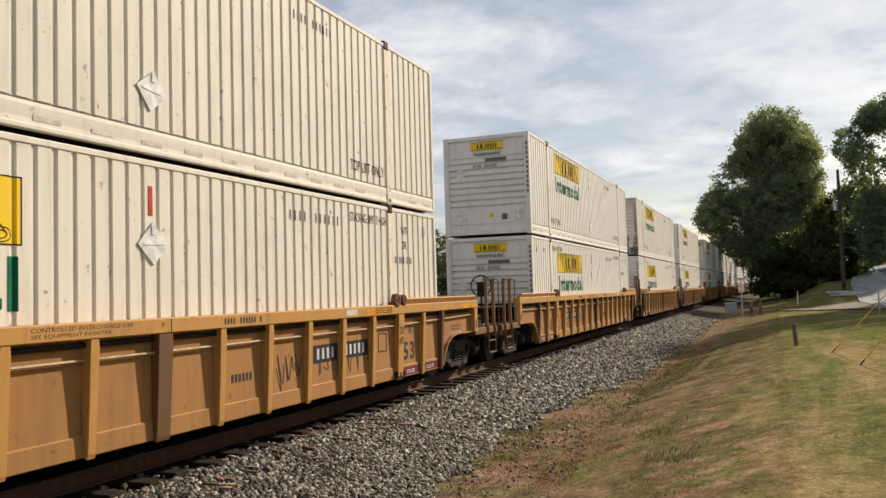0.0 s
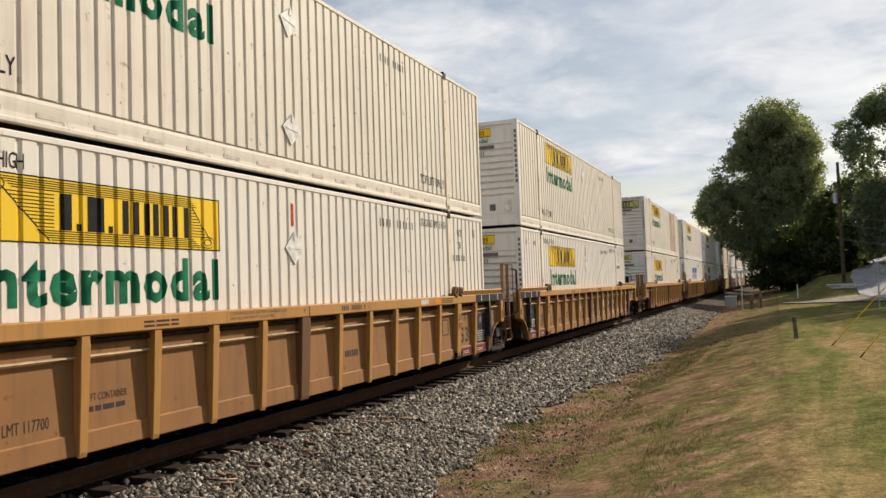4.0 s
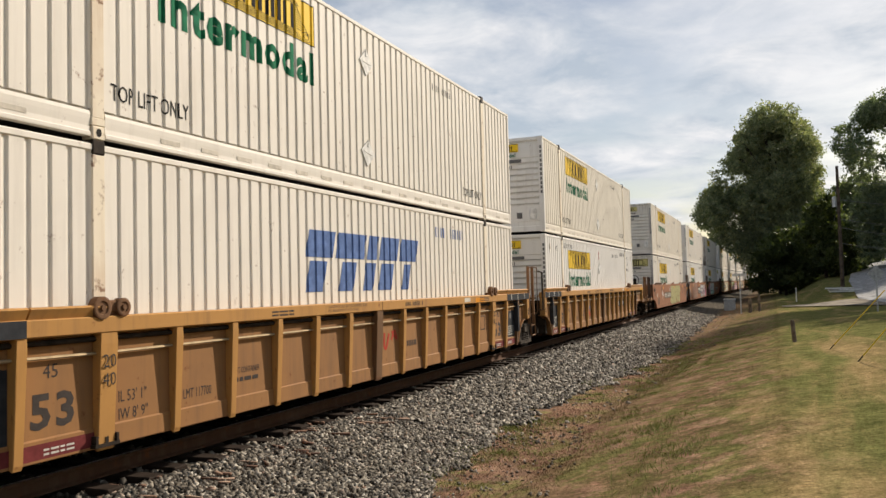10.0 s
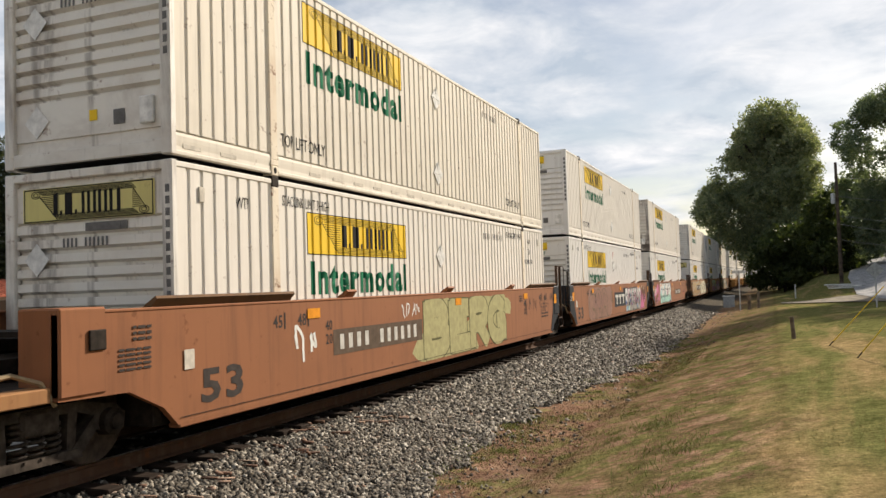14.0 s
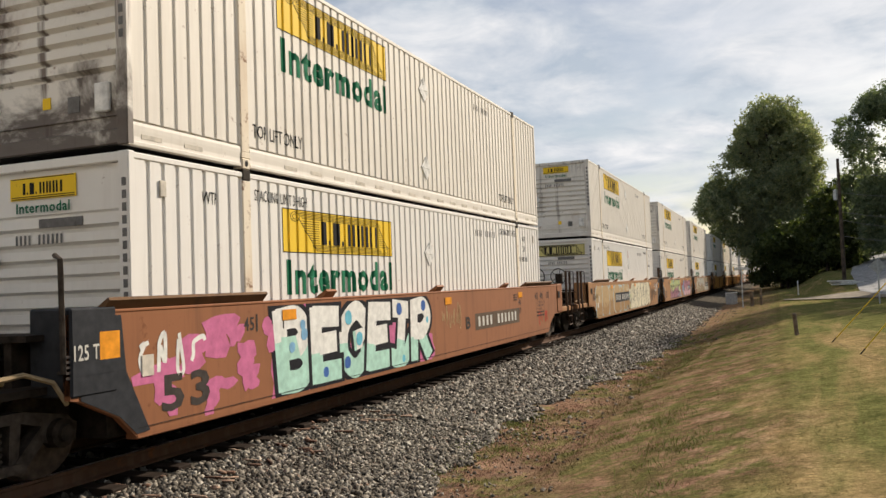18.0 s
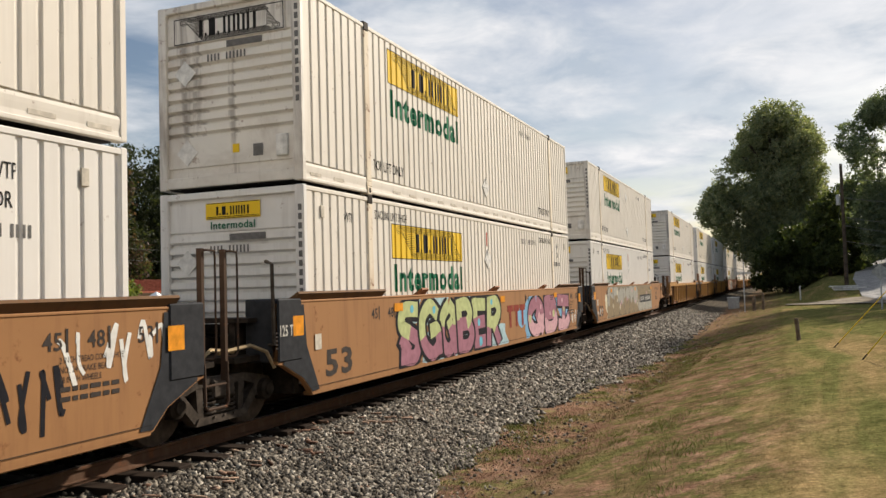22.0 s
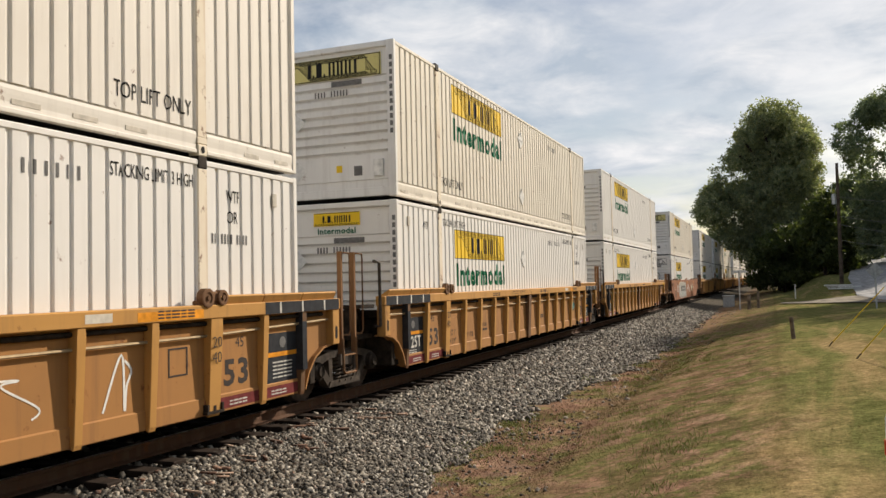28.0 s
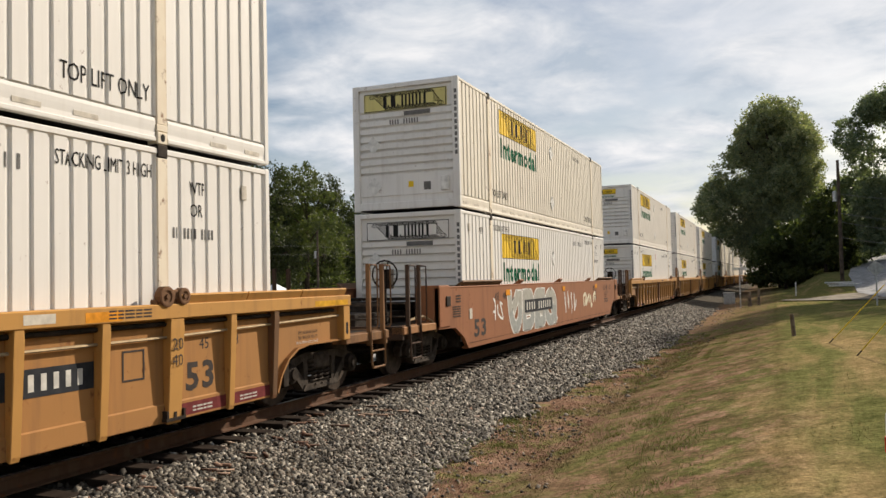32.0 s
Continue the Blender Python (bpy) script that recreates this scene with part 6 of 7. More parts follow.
spray(C[13], "pink_dot", "small pink spray dots", X + 0.0062, [blob(rr.uniform(-5.5, 5.0), rr.uniform(0.5, 1.4), 0.2, 0.16, rr, 12, 0.1) for _ in range(7)], SPRAY["pinkpale"], (0.36, 1.5))
tags(C[17], -6.6, -5.6, 0.8, 1.4, 1, "white", 0.06, "white spray tag")
piece(C[17], -5.3, -0.6, 0.38, 1.50, "aBed", "greypale", "grey", "white", "white and grey " + T, rr, X, 0.28, 0.04)
number_panel(C[17], X + 0.0070, -3.9, -1.0, 0.86, 1.20, rr)
tags(C[17], 0.3, 2.4, 0.6, 1.4, 2, "white", 0.05, "white spray tag")
tags(C[17], 3.2, 5.6, 0.7, 1.2, 2, "cream", 0.14, "bold pale block mark")
# the rust-eaten panel on one upper container
tagged(part("rusted_panel", wall_strip(bmesh.new(), 3.05, 5.70, 0.285, CH - 0.10, 0.0060), M_RUSTY, LOADS[5][1], "flaking rust-red patch of wall"))

# ---- ballast stones, weeds and trees ----
def soup(name, verts, faces, mat, parent=None, label="", category="", kind="", smooth_it=False):
    """One mesh out of many small pieces given as arrays."""
    me = bpy.data.meshes.new(name)
    k = faces.shape[1]
    me.vertices.add(len(verts)), me.loops.add(faces.size), me.polygons.add(len(faces))
    me.vertices.foreach_set("co", verts.astype(np.float32).ravel())
    me.loops.foreach_set("vertex_index", faces.astype(np.int32).ravel())
    me.polygons.foreach_set("loop_start", np.arange(0, faces.size, k, dtype=np.int32))
    me.polygons.foreach_set("loop_total", np.full(len(faces), k, dtype=np.int32))
    me.update(calc_edges=True)
    me.materials.append(mat)
    ob = new(name, me)
    ob.parent = parent
    return tagged(ob, label, category, kind=kind)


def island_material(name, stops, rough=0.9, grain=12.0, bumpy=0.3):
    m, n, l, b = material(name)
    geo = n.new("ShaderNodeNewGeometry")
    col = ramp(n, l, geo.outputs["Random Per Island"], stops)
    f = noise_of(n, l, stretched(n, l, grain, grain, grain), 1.0, 4)
    c = blend(n, l, 1.0, col, ramp(n, l, f, [(0.3, (0.7, 0.7, 0.7)), (0.7, (1.2, 1.2, 1.2))]), "MULTIPLY")
    l.new(c, b.inputs["Base Color"])
    b.inputs["Roughness"].default_value = rough
    b.inputs["Specular IOR Level"].default_value = 0.25
    bump(n, l, b, f, bumpy, 0.01)
    return m


gz = np.vectorize(ground_z)
R = np.random.RandomState(7)
CUBE = np.array([(x, y, z) for z in (-1, 1) for x, y in ((-1, -1), (1, -1), (1, 1), (-1, 1))], float)
QUADS = np.array([(3, 2, 1, 0), (4, 5, 6, 7), (0, 1, 5, 4), (1, 2, 6, 5), (2, 3, 7, 6), (3, 0, 4, 7)])


def spin(n):
    """n random turns, as matrices."""
    q = R.normal(size=(n, 4))
    q /= np.linalg.norm(q, axis=1)[:, None]
    w, x, y, z = q.T
    return np.stack([np.stack([1 - 2 * (y * y + z * z), 2 * (x * y - z * w), 2 * (x * z + y * w)], -1),
                     np.stack([2 * (x * y + z * w), 1 - 2 * (x * x + z * z), 2 * (y * z - x * w)], -1),
                     np.stack([2 * (x * z - y * w), 2 * (y * z + x * w), 1 - 2 * (x * x + y * y)], -1)], 1)


def stones(name, x, y, size, mat, sink=0.2):
    n = len(x)
    v = CUBE[None] * (1 + R.uniform(-0.48, 0.42, (n, 8, 3)))
    v *= (size[:, None] * np.stack([R.uniform(0.7, 1.25, n), R.uniform(0.6, 1.0, n), R.uniform(0.32, 0.85, n)], -1))[:, None, :]
    v = np.einsum("nij,nkj->nki", spin(n), v)
    z = gz(x, y)
    v += np.stack([x, y, z + size * (0.5 - sink)], -1)[:, None, :]
    f = (np.arange(n)[:, None, None] * 8 + QUADS[None]).reshape(-1, 4)
    return soup(name, v.reshape(-1, 3), f, mat)


M_STONE = island_material("crushed_stone", [(0.0, (0.026, 0.023, 0.019)), (0.35, (0.075, 0.063, 0.048)), (0.65, (0.150, 0.129, 0.100)), (0.86, (0.300, 0.265, 0.213)), (0.96, (0.418, 0.387, 0.326)), (1.0, (0.191, 0.113, 0.074))], 0.8, 30.0)
n1, n2, n0 = 30000, 38000, 4000
ys = np.concatenate([1.5 + 11.5 * R.rand(n1) ** 0.85, R.uniform(-9, 1.5, n0), 12 + 48 * R.rand(n2) ** 1.5])
rim = np.interp(ys, [r[0] for r in SHOULDER], [r[1] for r in SHOULDER]) + np.array([0.45 * noise.noise((v * 0.9, 2.0, 0)) + 0.3 * noise.noise((v * 2.7, 5.0, 0)) for v in ys])
f = R.rand(len(ys))
span_x = np.where(f < 0.982, 1.30 + (rim - 1.22) * R.rand(len(ys)), rim + R.rand(len(ys)) ** 2.2 * 1.5)
size = np.where(np.arange(len(ys)) < n1 + n0, R.uniform(0.014, 0.036, len(ys)), R.uniform(0.022, 0.048, len(ys))) * np.where(f < 0.982, 1.0, 0.65)
tagged(stones("ballast", TRACK_X + span_x, ys, size, M_STONE), "grey crushed stone ballast beside the sleepers", "ballast", kind="stuff")
yc = 2.0 + 40 * R.rand(7000) ** 1.3
xc = TRACK_X + R.uniform(-1.6, 1.32, 7000)
keep = np.abs(((yc + 12.0) % 0.545) - 0.27) < 0.15
tagged(stones("crib_ballast", xc[keep], yc[keep], R.uniform(0.022, 0.042, keep.sum()), M_STONE), "dark ballast stones between the sleepers", "ballast", kind="stuff")


def blades(name, x, y, height, width, mat, label, lean=0.5):
    n = len(x)
    a = R.uniform(0, 2 * np.pi, n)
    z = gz(x, y)
    base = np.stack([x, y, z - 0.005], -1)
    side = np.stack([np.cos(a), np.sin(a), np.zeros(n)], -1) * width[:, None] / 2
    top = base + np.stack([R.normal(0, lean, n) * height, R.normal(0, lean, n) * height, height * R.uniform(0.5, 1.0, n)], -1)
    mid = (base + top) / 2 + np.array([0, 0, 1]) * (height * 0.08)[:, None]
    v = np.stack([base - side, base + side, mid + side * 0.8, top, mid - side * 0.8], 1)
    f = np.arange(n)[:, None] * 5 + np.arange(5)[None]
    return tagged(soup(name, v.reshape(-1, 3), f, mat), label, "grass", kind="stuff")


def blade_material(name, lift, tint=(1, 1, 1)):
    """Blades take the colour of the ground cover they grow in, each a little lighter or darker."""
    m, n, l, b = material(name)
    at = stretched(n, l, 1, 1, 1)
    sp = n.new("ShaderNodeSeparateXYZ")
    l.new(at, sp.inputs[0])
    geo = n.new("ShaderNodeNewGeometry")
    c = verge_colour(n, l, at, sp)
    c = blend(n, l, 1.0, c, ramp(n, l, geo.outputs["Random Per Island"], [(0.0, tuple(0.75 * lift * t for t in tint)), (0.6, tuple(1.0 * lift * t for t in tint)), (1.0, tuple(1.4 * lift * t for t in tint))]), "MULTIPLY")
    l.new(c, b.inputs["Base Color"])
    b.inputs["Roughness"].default_value = 0.8
    b.inputs["Specular IOR Level"].default_value = 0.0
    return m


M_BLADE = blade_material("verge_blades", 1.18)
M_GRASS = island_material("green_grass", [(0.0, (0.17, 0.21, 0.055)), (0.5, (0.26, 0.295, 0.085)), (1.0, (0.37, 0.37, 0.13))])

# short worn grass over the whole verge; far blades stand for several
n = 300000
y = 3.0 + 27 * R.rand(n) ** 1.5
x = TRACK_X + 3.0 + 6.8 * R.rand(n)
rim = np.interp(y, [r[0] for r in SHOULDER], [r[1] for r in SHOULDER])
bare = np.array([noise.noise((a * 1.3, b * 1.3, 3.0)) for a, b in zip(x, y)])
u = x - TRACK_X - rim
k = (u + 0.5 * bare + 0.12 * R.normal(size=n) > 0.05) & (bare + np.clip(u * 0.5, 0, 0.8) + 0.1 * R.normal(size=n) > -0.30) & (R.rand(n) < np.clip(1.35 - u / 3.2, 0.12, 1))
x, y, u = x[k], y[k], u[k]
h = np.where(u < 1.6, R.uniform(0.012, 0.045, len(x)), R.uniform(0.006, 0.020, len(x)))
blades("verge_grass", x, y, h, R.uniform(0.003, 0.006, len(x)) * (1 + y / 30), M_BLADE, "short dry reddish weeds and worn mown grass", 0.8)
# tufts: many blades about one root
n = 520
cy = 4.0 + 30 * R.rand(n) ** 1.5
cx = TRACK_X + np.interp(cy, [r[0] for r in SHOULDER], [r[1] for r in SHOULDER]) - 0.25 + 3.4 * R.rand(n) ** 1.5
k = np.array([noise.noise((a * 0.55, b * 0.55, 9.0)) for a, b in zip(cx, cy)]) > -0.08
cx, cy = cx[k], cy[k]
n, m = len(cx), 90
sp = np.repeat(R.uniform(0.04, 0.20, n), m)
x = np.repeat(cx, m) + R.normal(size=n * m) * sp
y = np.repeat(cy, m) + R.normal(size=n * m) * sp * 1.3
h = np.repeat(R.uniform(0.03, 0.09, n) * np.where(R.rand(n) < 0.10, 1.7, 1.0), m) * R.uniform(0.6, 1.2, n * m)
blades("weed_tufts", x, y, h, R.uniform(0.004, 0.008, n * m), M_GRASS, "green tufts of weeds among dry grass", 0.5)
# splinters of old sleepers beside the rail
n = 46
x, y = TRACK_X + R.uniform(1.1, 2.0, n), R.uniform(6.0, 12.0, n)
v = CUBE[None] * (np.stack([R.uniform(0.03, 0.16, n), R.uniform(0.012, 0.035, n), R.uniform(0.006, 0.016, n)], -1))[:, None, :]
a = R.uniform(-0.9, 0.9, n)
v = np.stack([v[..., 0] * np.cos(a)[:, None] - v[..., 1] * np.sin(a)[:, None], v[..., 0] * np.sin(a)[:, None] + v[..., 1] * np.cos(a)[:, None], v[..., 2]], -1)
v += np.stack([x, y, gz(x, y) + 0.045], -1)[:, None, :]
tagged(soup("sleeper_splinters", v.reshape(-1, 3), (np.arange(n)[:, None, None] * 8 + QUADS[None]).reshape(-1, 4), island_material("split_wood", [(0.0, (0.09, 0.05, 0.035)), (0.6, (0.20, 0.11, 0.07)), (1.0, (0.36, 0.26, 0.19))])), "splintered reddish pieces of old sleepers on the ballast", "debris", kind="stuff")

def leaf_material(name, stops):
    m, n, l, b = material(name)
    geo = n.new("ShaderNodeNewGeometry")
    col = ramp(n, l, geo.outputs["Random Per Island"], stops)
    big = noise_of(n, l, stretched(n, l, 0.35, 0.35, 0.35), 1.0, 3)
    c = blend(n, l, 1.0, col, ramp(n, l, big, [(0.3, (0.65, 0.7, 0.65)), (0.7, (1.25, 1.2, 1.1))]), "MULTIPLY")
    l.new(c, b.inputs["Base Color"])
    b.inputs["Roughness"].default_value = 0.6
    b.inputs["Specular IOR Level"].default_value = 0.3
    glow = n.new("ShaderNodeBsdfTranslucent")          # light that comes through the leaf
    l.new(blend(n, l, 1.0, c, (1.5, 1.6, 0.8), "MULTIPLY"), glow.inputs["Color"])
    both = n.new("ShaderNodeMixShader")
    both.inputs[0].default_value = 0.4
    l.new(b.outputs[0], both.inputs[1])
    l.new(glow.outputs[0], both.inputs[2])
    l.new(both.outputs[0], n["Material Output"].inputs["Surface"])
    return m


LEAF_DARK = leaf_material("leaves_dark", [(0.0, (0.150, 0.178, 0.120)), (0.6, (0.222, 0.246, 0.166)), (1.0, (0.330, 0.314, 0.192))])
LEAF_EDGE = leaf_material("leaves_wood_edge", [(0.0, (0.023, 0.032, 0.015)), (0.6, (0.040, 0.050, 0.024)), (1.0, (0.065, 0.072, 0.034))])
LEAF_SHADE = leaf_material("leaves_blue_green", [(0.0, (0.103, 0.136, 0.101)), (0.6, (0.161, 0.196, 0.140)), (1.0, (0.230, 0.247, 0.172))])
LEAF_MID = leaf_material("leaves_mid", [(0.0, (0.043, 0.059, 0.022)), (0.6, (0.071, 0.090, 0.032)), (1.0, (0.101, 0.112, 0.043))])
LEAF_LIGHT = leaf_material("leaves_light", [(0.0, (0.10, 0.13, 0.03)), (0.6, (0.17, 0.20, 0.05)), (1.0, (0.24, 0.25, 0.08))])
LEAF_RED = leaf_material("leaves_russet", [(0.0, (0.072, 0.047, 0.035)), (0.45, (0.115, 0.068, 0.054)), (0.55, (0.050, 0.061, 0.029)), (1.0, (0.072, 0.079, 0.036))])
M_BARK = plain("bark", (0.075, 0.058, 0.045), 0.95, 0, 0.35, 4.0)


def crown_arrays(lobes, clumps, leaves, size, shell=0.55):
    """Leaves in clumps near the skin of several lobes."""
    lobes = np.array(lobes, float)
    vol = lobes[:, 3] * lobes[:, 4] * lobes[:, 5]
    pick = R.choice(len(lobes), clumps, p=vol / vol.sum())
    d = R.normal(size=(clumps, 3))
    d /= np.linalg.norm(d, axis=1)[:, None]
    rad = shell + (1.06 - shell) * R.rand(clumps) ** 0.6
    c = lobes[pick, :3] + d * rad[:, None] * lobes[pick, 3:]
    spread = (lobes[pick, 3:].mean(1) * 0.12 + 0.12)[:, None] * R.uniform(0.6, 1.5, (clumps, 1))
    ball = R.normal(size=(clumps * leaves, 3))
    ball *= (R.rand(len(ball)) ** 0.5 / np.linalg.norm(ball, axis=1))[:, None] * 1.7
    p = np.repeat(c, leaves, 0) + ball * np.repeat(spread, leaves, 0)
    n = len(p)
    turn = spin(n)
    s = size * R.uniform(0.6, 1.3, n)
    q = np.array([(-0.5, 0, 0), (0.0, -0.28, 0.06), (0.55, 0, 0), (0.0, 0.28, 0.06)])
    v = np.einsum("nij,kj->nki", turn, q) * s[:, None, None] * 1.6 + p[:, None, :]
    return v.reshape(-1, 3), np.arange(n)[:, None] * 4 + np.arange(4)[None]


def tree(name, x, y, height, lobes, clumps, leaves, size, mat, label, trunk_r=0.3, base=None):
    """A tapered trunk with limbs, and a crown; lobes are given from the tree's foot."""
    z = ground_z(x, y) if base is None else base
    t = thing(name, label, "tree", at=Matrix.Translation((x, y, z)))
    bm = bmesh.new()
    lean = R.uniform(-0.03, 0.03, 2)
    pts = [(lean[0] * h * height, lean[1] * h * height, h * height) for h in (-0.02, 0.08, 0.3, 0.55, 0.8)]
    prev = None
    for k, (p, rr) in enumerate(zip(pts, (1.25, 1.0, 0.8, 0.5, 0.15))):
        ring = [bm.verts.new((p[0] + trunk_r * rr * math.cos(a), p[1] + trunk_r * rr * math.sin(a), p[2])) for a in np.linspace(0, 2 * math.pi, 9)[:-1]]
        if prev:
            for i in range(8):
                bm.faces.new((prev[i], prev[(i + 1) % 8], ring[(i + 1) % 8], ring[i]))
        prev = ring
    part("trunk", bm, M_BARK, t)
    for lo in lobes[::max(1, len(lobes) // 10)]:
        h = max(0.12 * height, min(0.6 * height, lo[2] - lo[5] * 0.7))
        bm = bmesh.new()
        a, b = Vector((lean[0] * h, lean[1] * h, h)), Vector(lo[:3]) + Vector((0, 0, lo[5] * 0.3))
        midp = (a + b) / 2 + Vector((R.uniform(-0.4, 0.4), R.uniform(-0.4, 0.4), 0.3))
        rod(bm, [a, midp, b], trunk_r * 0.28, 5)
        part("limb", bm, M_BARK, t)
    v, f = crown_arrays(lobes, clumps, leaves, size)
    soup("crown", v, f, mat, t)
    return t


def tree_from(name, x, y, height, width, mat, label, dens=1.0, size=0.34, low=0.25):
    """An uneven tree of a given height and width."""
    h, w = height, width / 2
    lobes = []
    for k in range(11):
        a = k * 2.4 + R.uniform(-0.5, 0.5)
        f = k / 10
        zz = h * (low + (0.88 - low) * f)
        out = w * (0.60 if f < 0.75 else 0.30)
        rr = w * (0.50 if f < 0.7 else 0.42) * R.uniform(0.85, 1.2)
        lobes.append((math.cos(a) * out, math.sin(a) * out, zz, rr, rr, h * 0.12 * R.uniform(0.85, 1.25)))
    return tree(name, x, y, height, lobes, int(620 * dens), 24, size, mat, label, 0.02 * height)


# the broad tree beside the crossing lane, and the taller one past the side road
def lobes_in(rows, n, r0, r1, thick, seed):
    """Small lobes that fill a crown between its outlines; rows of height, left, right."""
    q = np.random.RandomState(seed)
    zs, le, ri = zip(*rows)
    out = []
    for k in range(n):
        z = q.uniform(zs[0], zs[-1])
        r = q.uniform(r0, r1)
        a, b = np.interp(z, zs, le), np.interp(z, zs, ri)
        r = min(r, (b - a) * 0.42)
        x = q.choice((a + r, b - r, q.uniform(a + r, b - r), q.uniform(a + r, b - r)))
        dep = thick * math.sqrt(max(0.05, 1 - ((2 * x - a - b) / (b - a)) ** 2))
        out.append((x, q.uniform(-dep, dep), z - 0.2 * r, r, r, r * q.uniform(0.7, 0.95)))
    return out


GREAT = lobes_in([(0.6, 0.2, 4.0), (2.0, -1.6, 4.2), (2.8, -3.2, 4.2), (4.9, -4.9, 4.2), (6.2, -6.6, 4.2), (7.8, -7.6, 4.3), (9.4, -7.3, 4.1), (11.6, -6.2, 3.7), (12.6, -5.6, 3.6), (13.6, -4.5, 3.8), (15.4, -3.9, 3.2), (16.8, -3.3, 2.7), (17.7, -0.6, 1.6)], 190, 0.8, 1.7, 3.8, 3)
GREAT += [(-0.2, 0, 9.5, 3.4, 2.8, 5.6), (-2.8, 0, 8.0, 2.8, 2.4, 2.6), (-1.0, 0, 5.0, 3.2, 2.6, 2.2), (1.6, 0, 4.0, 2.4, 2.6, 3.2)]
GREAT = [(a * 1.35, b * 1.35, c * 1.30, d * 1.33, e * 1.33, f * 1.28) for a, b, c, d, e, f in GREAT]
tree("tree", 1.08, 112.0, 23.0, GREAT, 9500, 20, 0.195, LEAF_DARK, "broad dark-green shade tree that overhangs the line", 0.55)
RIGHT = lobes_in([(1.0, -5.0, 5), (5.0, -5.9, 5.5), (8.5, -4.6, 6), (11.0, -6.0, 6), (13.4, -7.2, 6), (14.8, -6.6, 6), (15.8, -4.8, 6), (17.0, -3.6, 5), (18.2, -1.6, 4)], 130, 0.8, 1.6, 3.8, 8)
RIGHT += [(1.2, 0, 9.0, 3.0, 3.0, 6.0), (-3.0, 0, 5.0, 2.2, 2.6, 3.4)]
tree("tree", 13.3, 95.0, 18.0, RIGHT, 4300, 18, 0.18, LEAF_SHADE, "tall dark deciduous tree above the side road", 0.5)
# the one at (3.0, 125) stands hidden, added to shade the track
for x, y, h, w, m in ((7.4, 101, 6.5, 4.0, LEAF_SHADE), (9.5, 118, 12, 7, LEAF_SHADE), (19.5, 112, 15, 9, LEAF_SHADE), (26, 128, 18, 11, LEAF_SHADE), (16, 205, 15, 13, LEAF_DARK), (30, 205, 17, 14, LEAF_DARK), (5, 150, 14, 9, LEAF_DARK), (3.0, 125, 19, 8, LEAF_DARK), (7.0, 112, 6.5, 5.5, LEAF_SHADE), (2.6, 107, 5.0, 5.0, LEAF_DARK), (5.2, 97, 8.5, 6, LEAF_MID), (1.2, 100, 7.5, 7, LEAF_MID), (23, 225, 16, 15, LEAF_DARK)):
    tree_from("tree", x, y, h, w, m, "dark leafy tree beside the side road", 0.9, 0.26, 0.12)
# trees up the slope beyond the lane, whose shade falls across the lawn
for x, y, h, w in ((16.0, 71, 22, 9), (20, 63, 20, 10), (25, 71, 20, 11)):
    tree_from("tree", x, y, h, w, LEAF_DARK, "dark leafy tree beside the side road", 1.3, 0.30, 0.30)
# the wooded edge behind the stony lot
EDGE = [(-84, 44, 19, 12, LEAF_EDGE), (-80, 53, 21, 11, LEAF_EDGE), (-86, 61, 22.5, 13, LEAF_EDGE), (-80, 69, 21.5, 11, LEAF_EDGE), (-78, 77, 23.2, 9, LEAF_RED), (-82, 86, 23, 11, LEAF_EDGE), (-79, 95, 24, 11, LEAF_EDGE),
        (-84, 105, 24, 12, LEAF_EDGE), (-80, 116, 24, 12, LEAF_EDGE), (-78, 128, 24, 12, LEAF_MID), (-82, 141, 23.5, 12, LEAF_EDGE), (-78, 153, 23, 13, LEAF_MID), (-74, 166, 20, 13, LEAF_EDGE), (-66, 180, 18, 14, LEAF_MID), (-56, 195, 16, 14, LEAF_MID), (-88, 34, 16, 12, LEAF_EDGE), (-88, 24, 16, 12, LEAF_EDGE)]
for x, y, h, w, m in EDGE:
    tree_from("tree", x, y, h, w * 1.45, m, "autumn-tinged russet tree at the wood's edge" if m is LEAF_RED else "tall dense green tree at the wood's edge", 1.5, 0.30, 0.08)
for x, y, h, w, s in ((-52, 53, 5.6, 4.8, 0.18), (-52, 64, 5.4, 5.2, 0.18)):
    tree_from("small_tree", x, y, h, w, LEAF_LIGHT, "rounded yellow-green young tree before a tiled roof", 0.9, s, 0.2)
# the depth of the wood behind its edge
lob = [(R.uniform(-104, -90), y + R.uniform(-4, 4), R.uniform(3, 15), R.uniform(5, 8), R.uniform(5, 8), R.uniform(4, 6)) for y in range(10, 200, 4)]
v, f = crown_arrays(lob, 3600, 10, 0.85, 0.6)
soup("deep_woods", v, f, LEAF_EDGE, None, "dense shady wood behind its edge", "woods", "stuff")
# hazy woods that close the distance, and two unseen rows near the camera
lob = [(R.uniform(-420, 420), R.uniform(330, 420), R.uniform(2, 6), R.uniform(9, 16), 9, R.uniform(6, 9)) for _ in range(70)]
lob += [(R.uniform(-260, -110), R.uniform(60, 330), R.uniform(2, 7), R.uniform(9, 16), 12, R.uniform(8, 13)) for _ in range(40)]
lob += [(R.uniform(70, 260), R.uniform(20, 330), R.uniform(4, 9), R.uniform(9, 16), 12, R.uniform(8, 12)) for _ in range(40)]
# out of view at the right and behind: added to cut sky light
lob += [(R.uniform(34, 62), R.uniform(-90, 45), R.uniform(5, 9), R.uniform(5, 8), 7, R.uniform(5, 7)) for _ in range(34)]
lob += [(R.uniform(-60, 40), R.uniform(-95, -60), R.uniform(4, 8), R.uniform(6, 9), 8, R.uniform(5, 7)) for _ in range(26)]
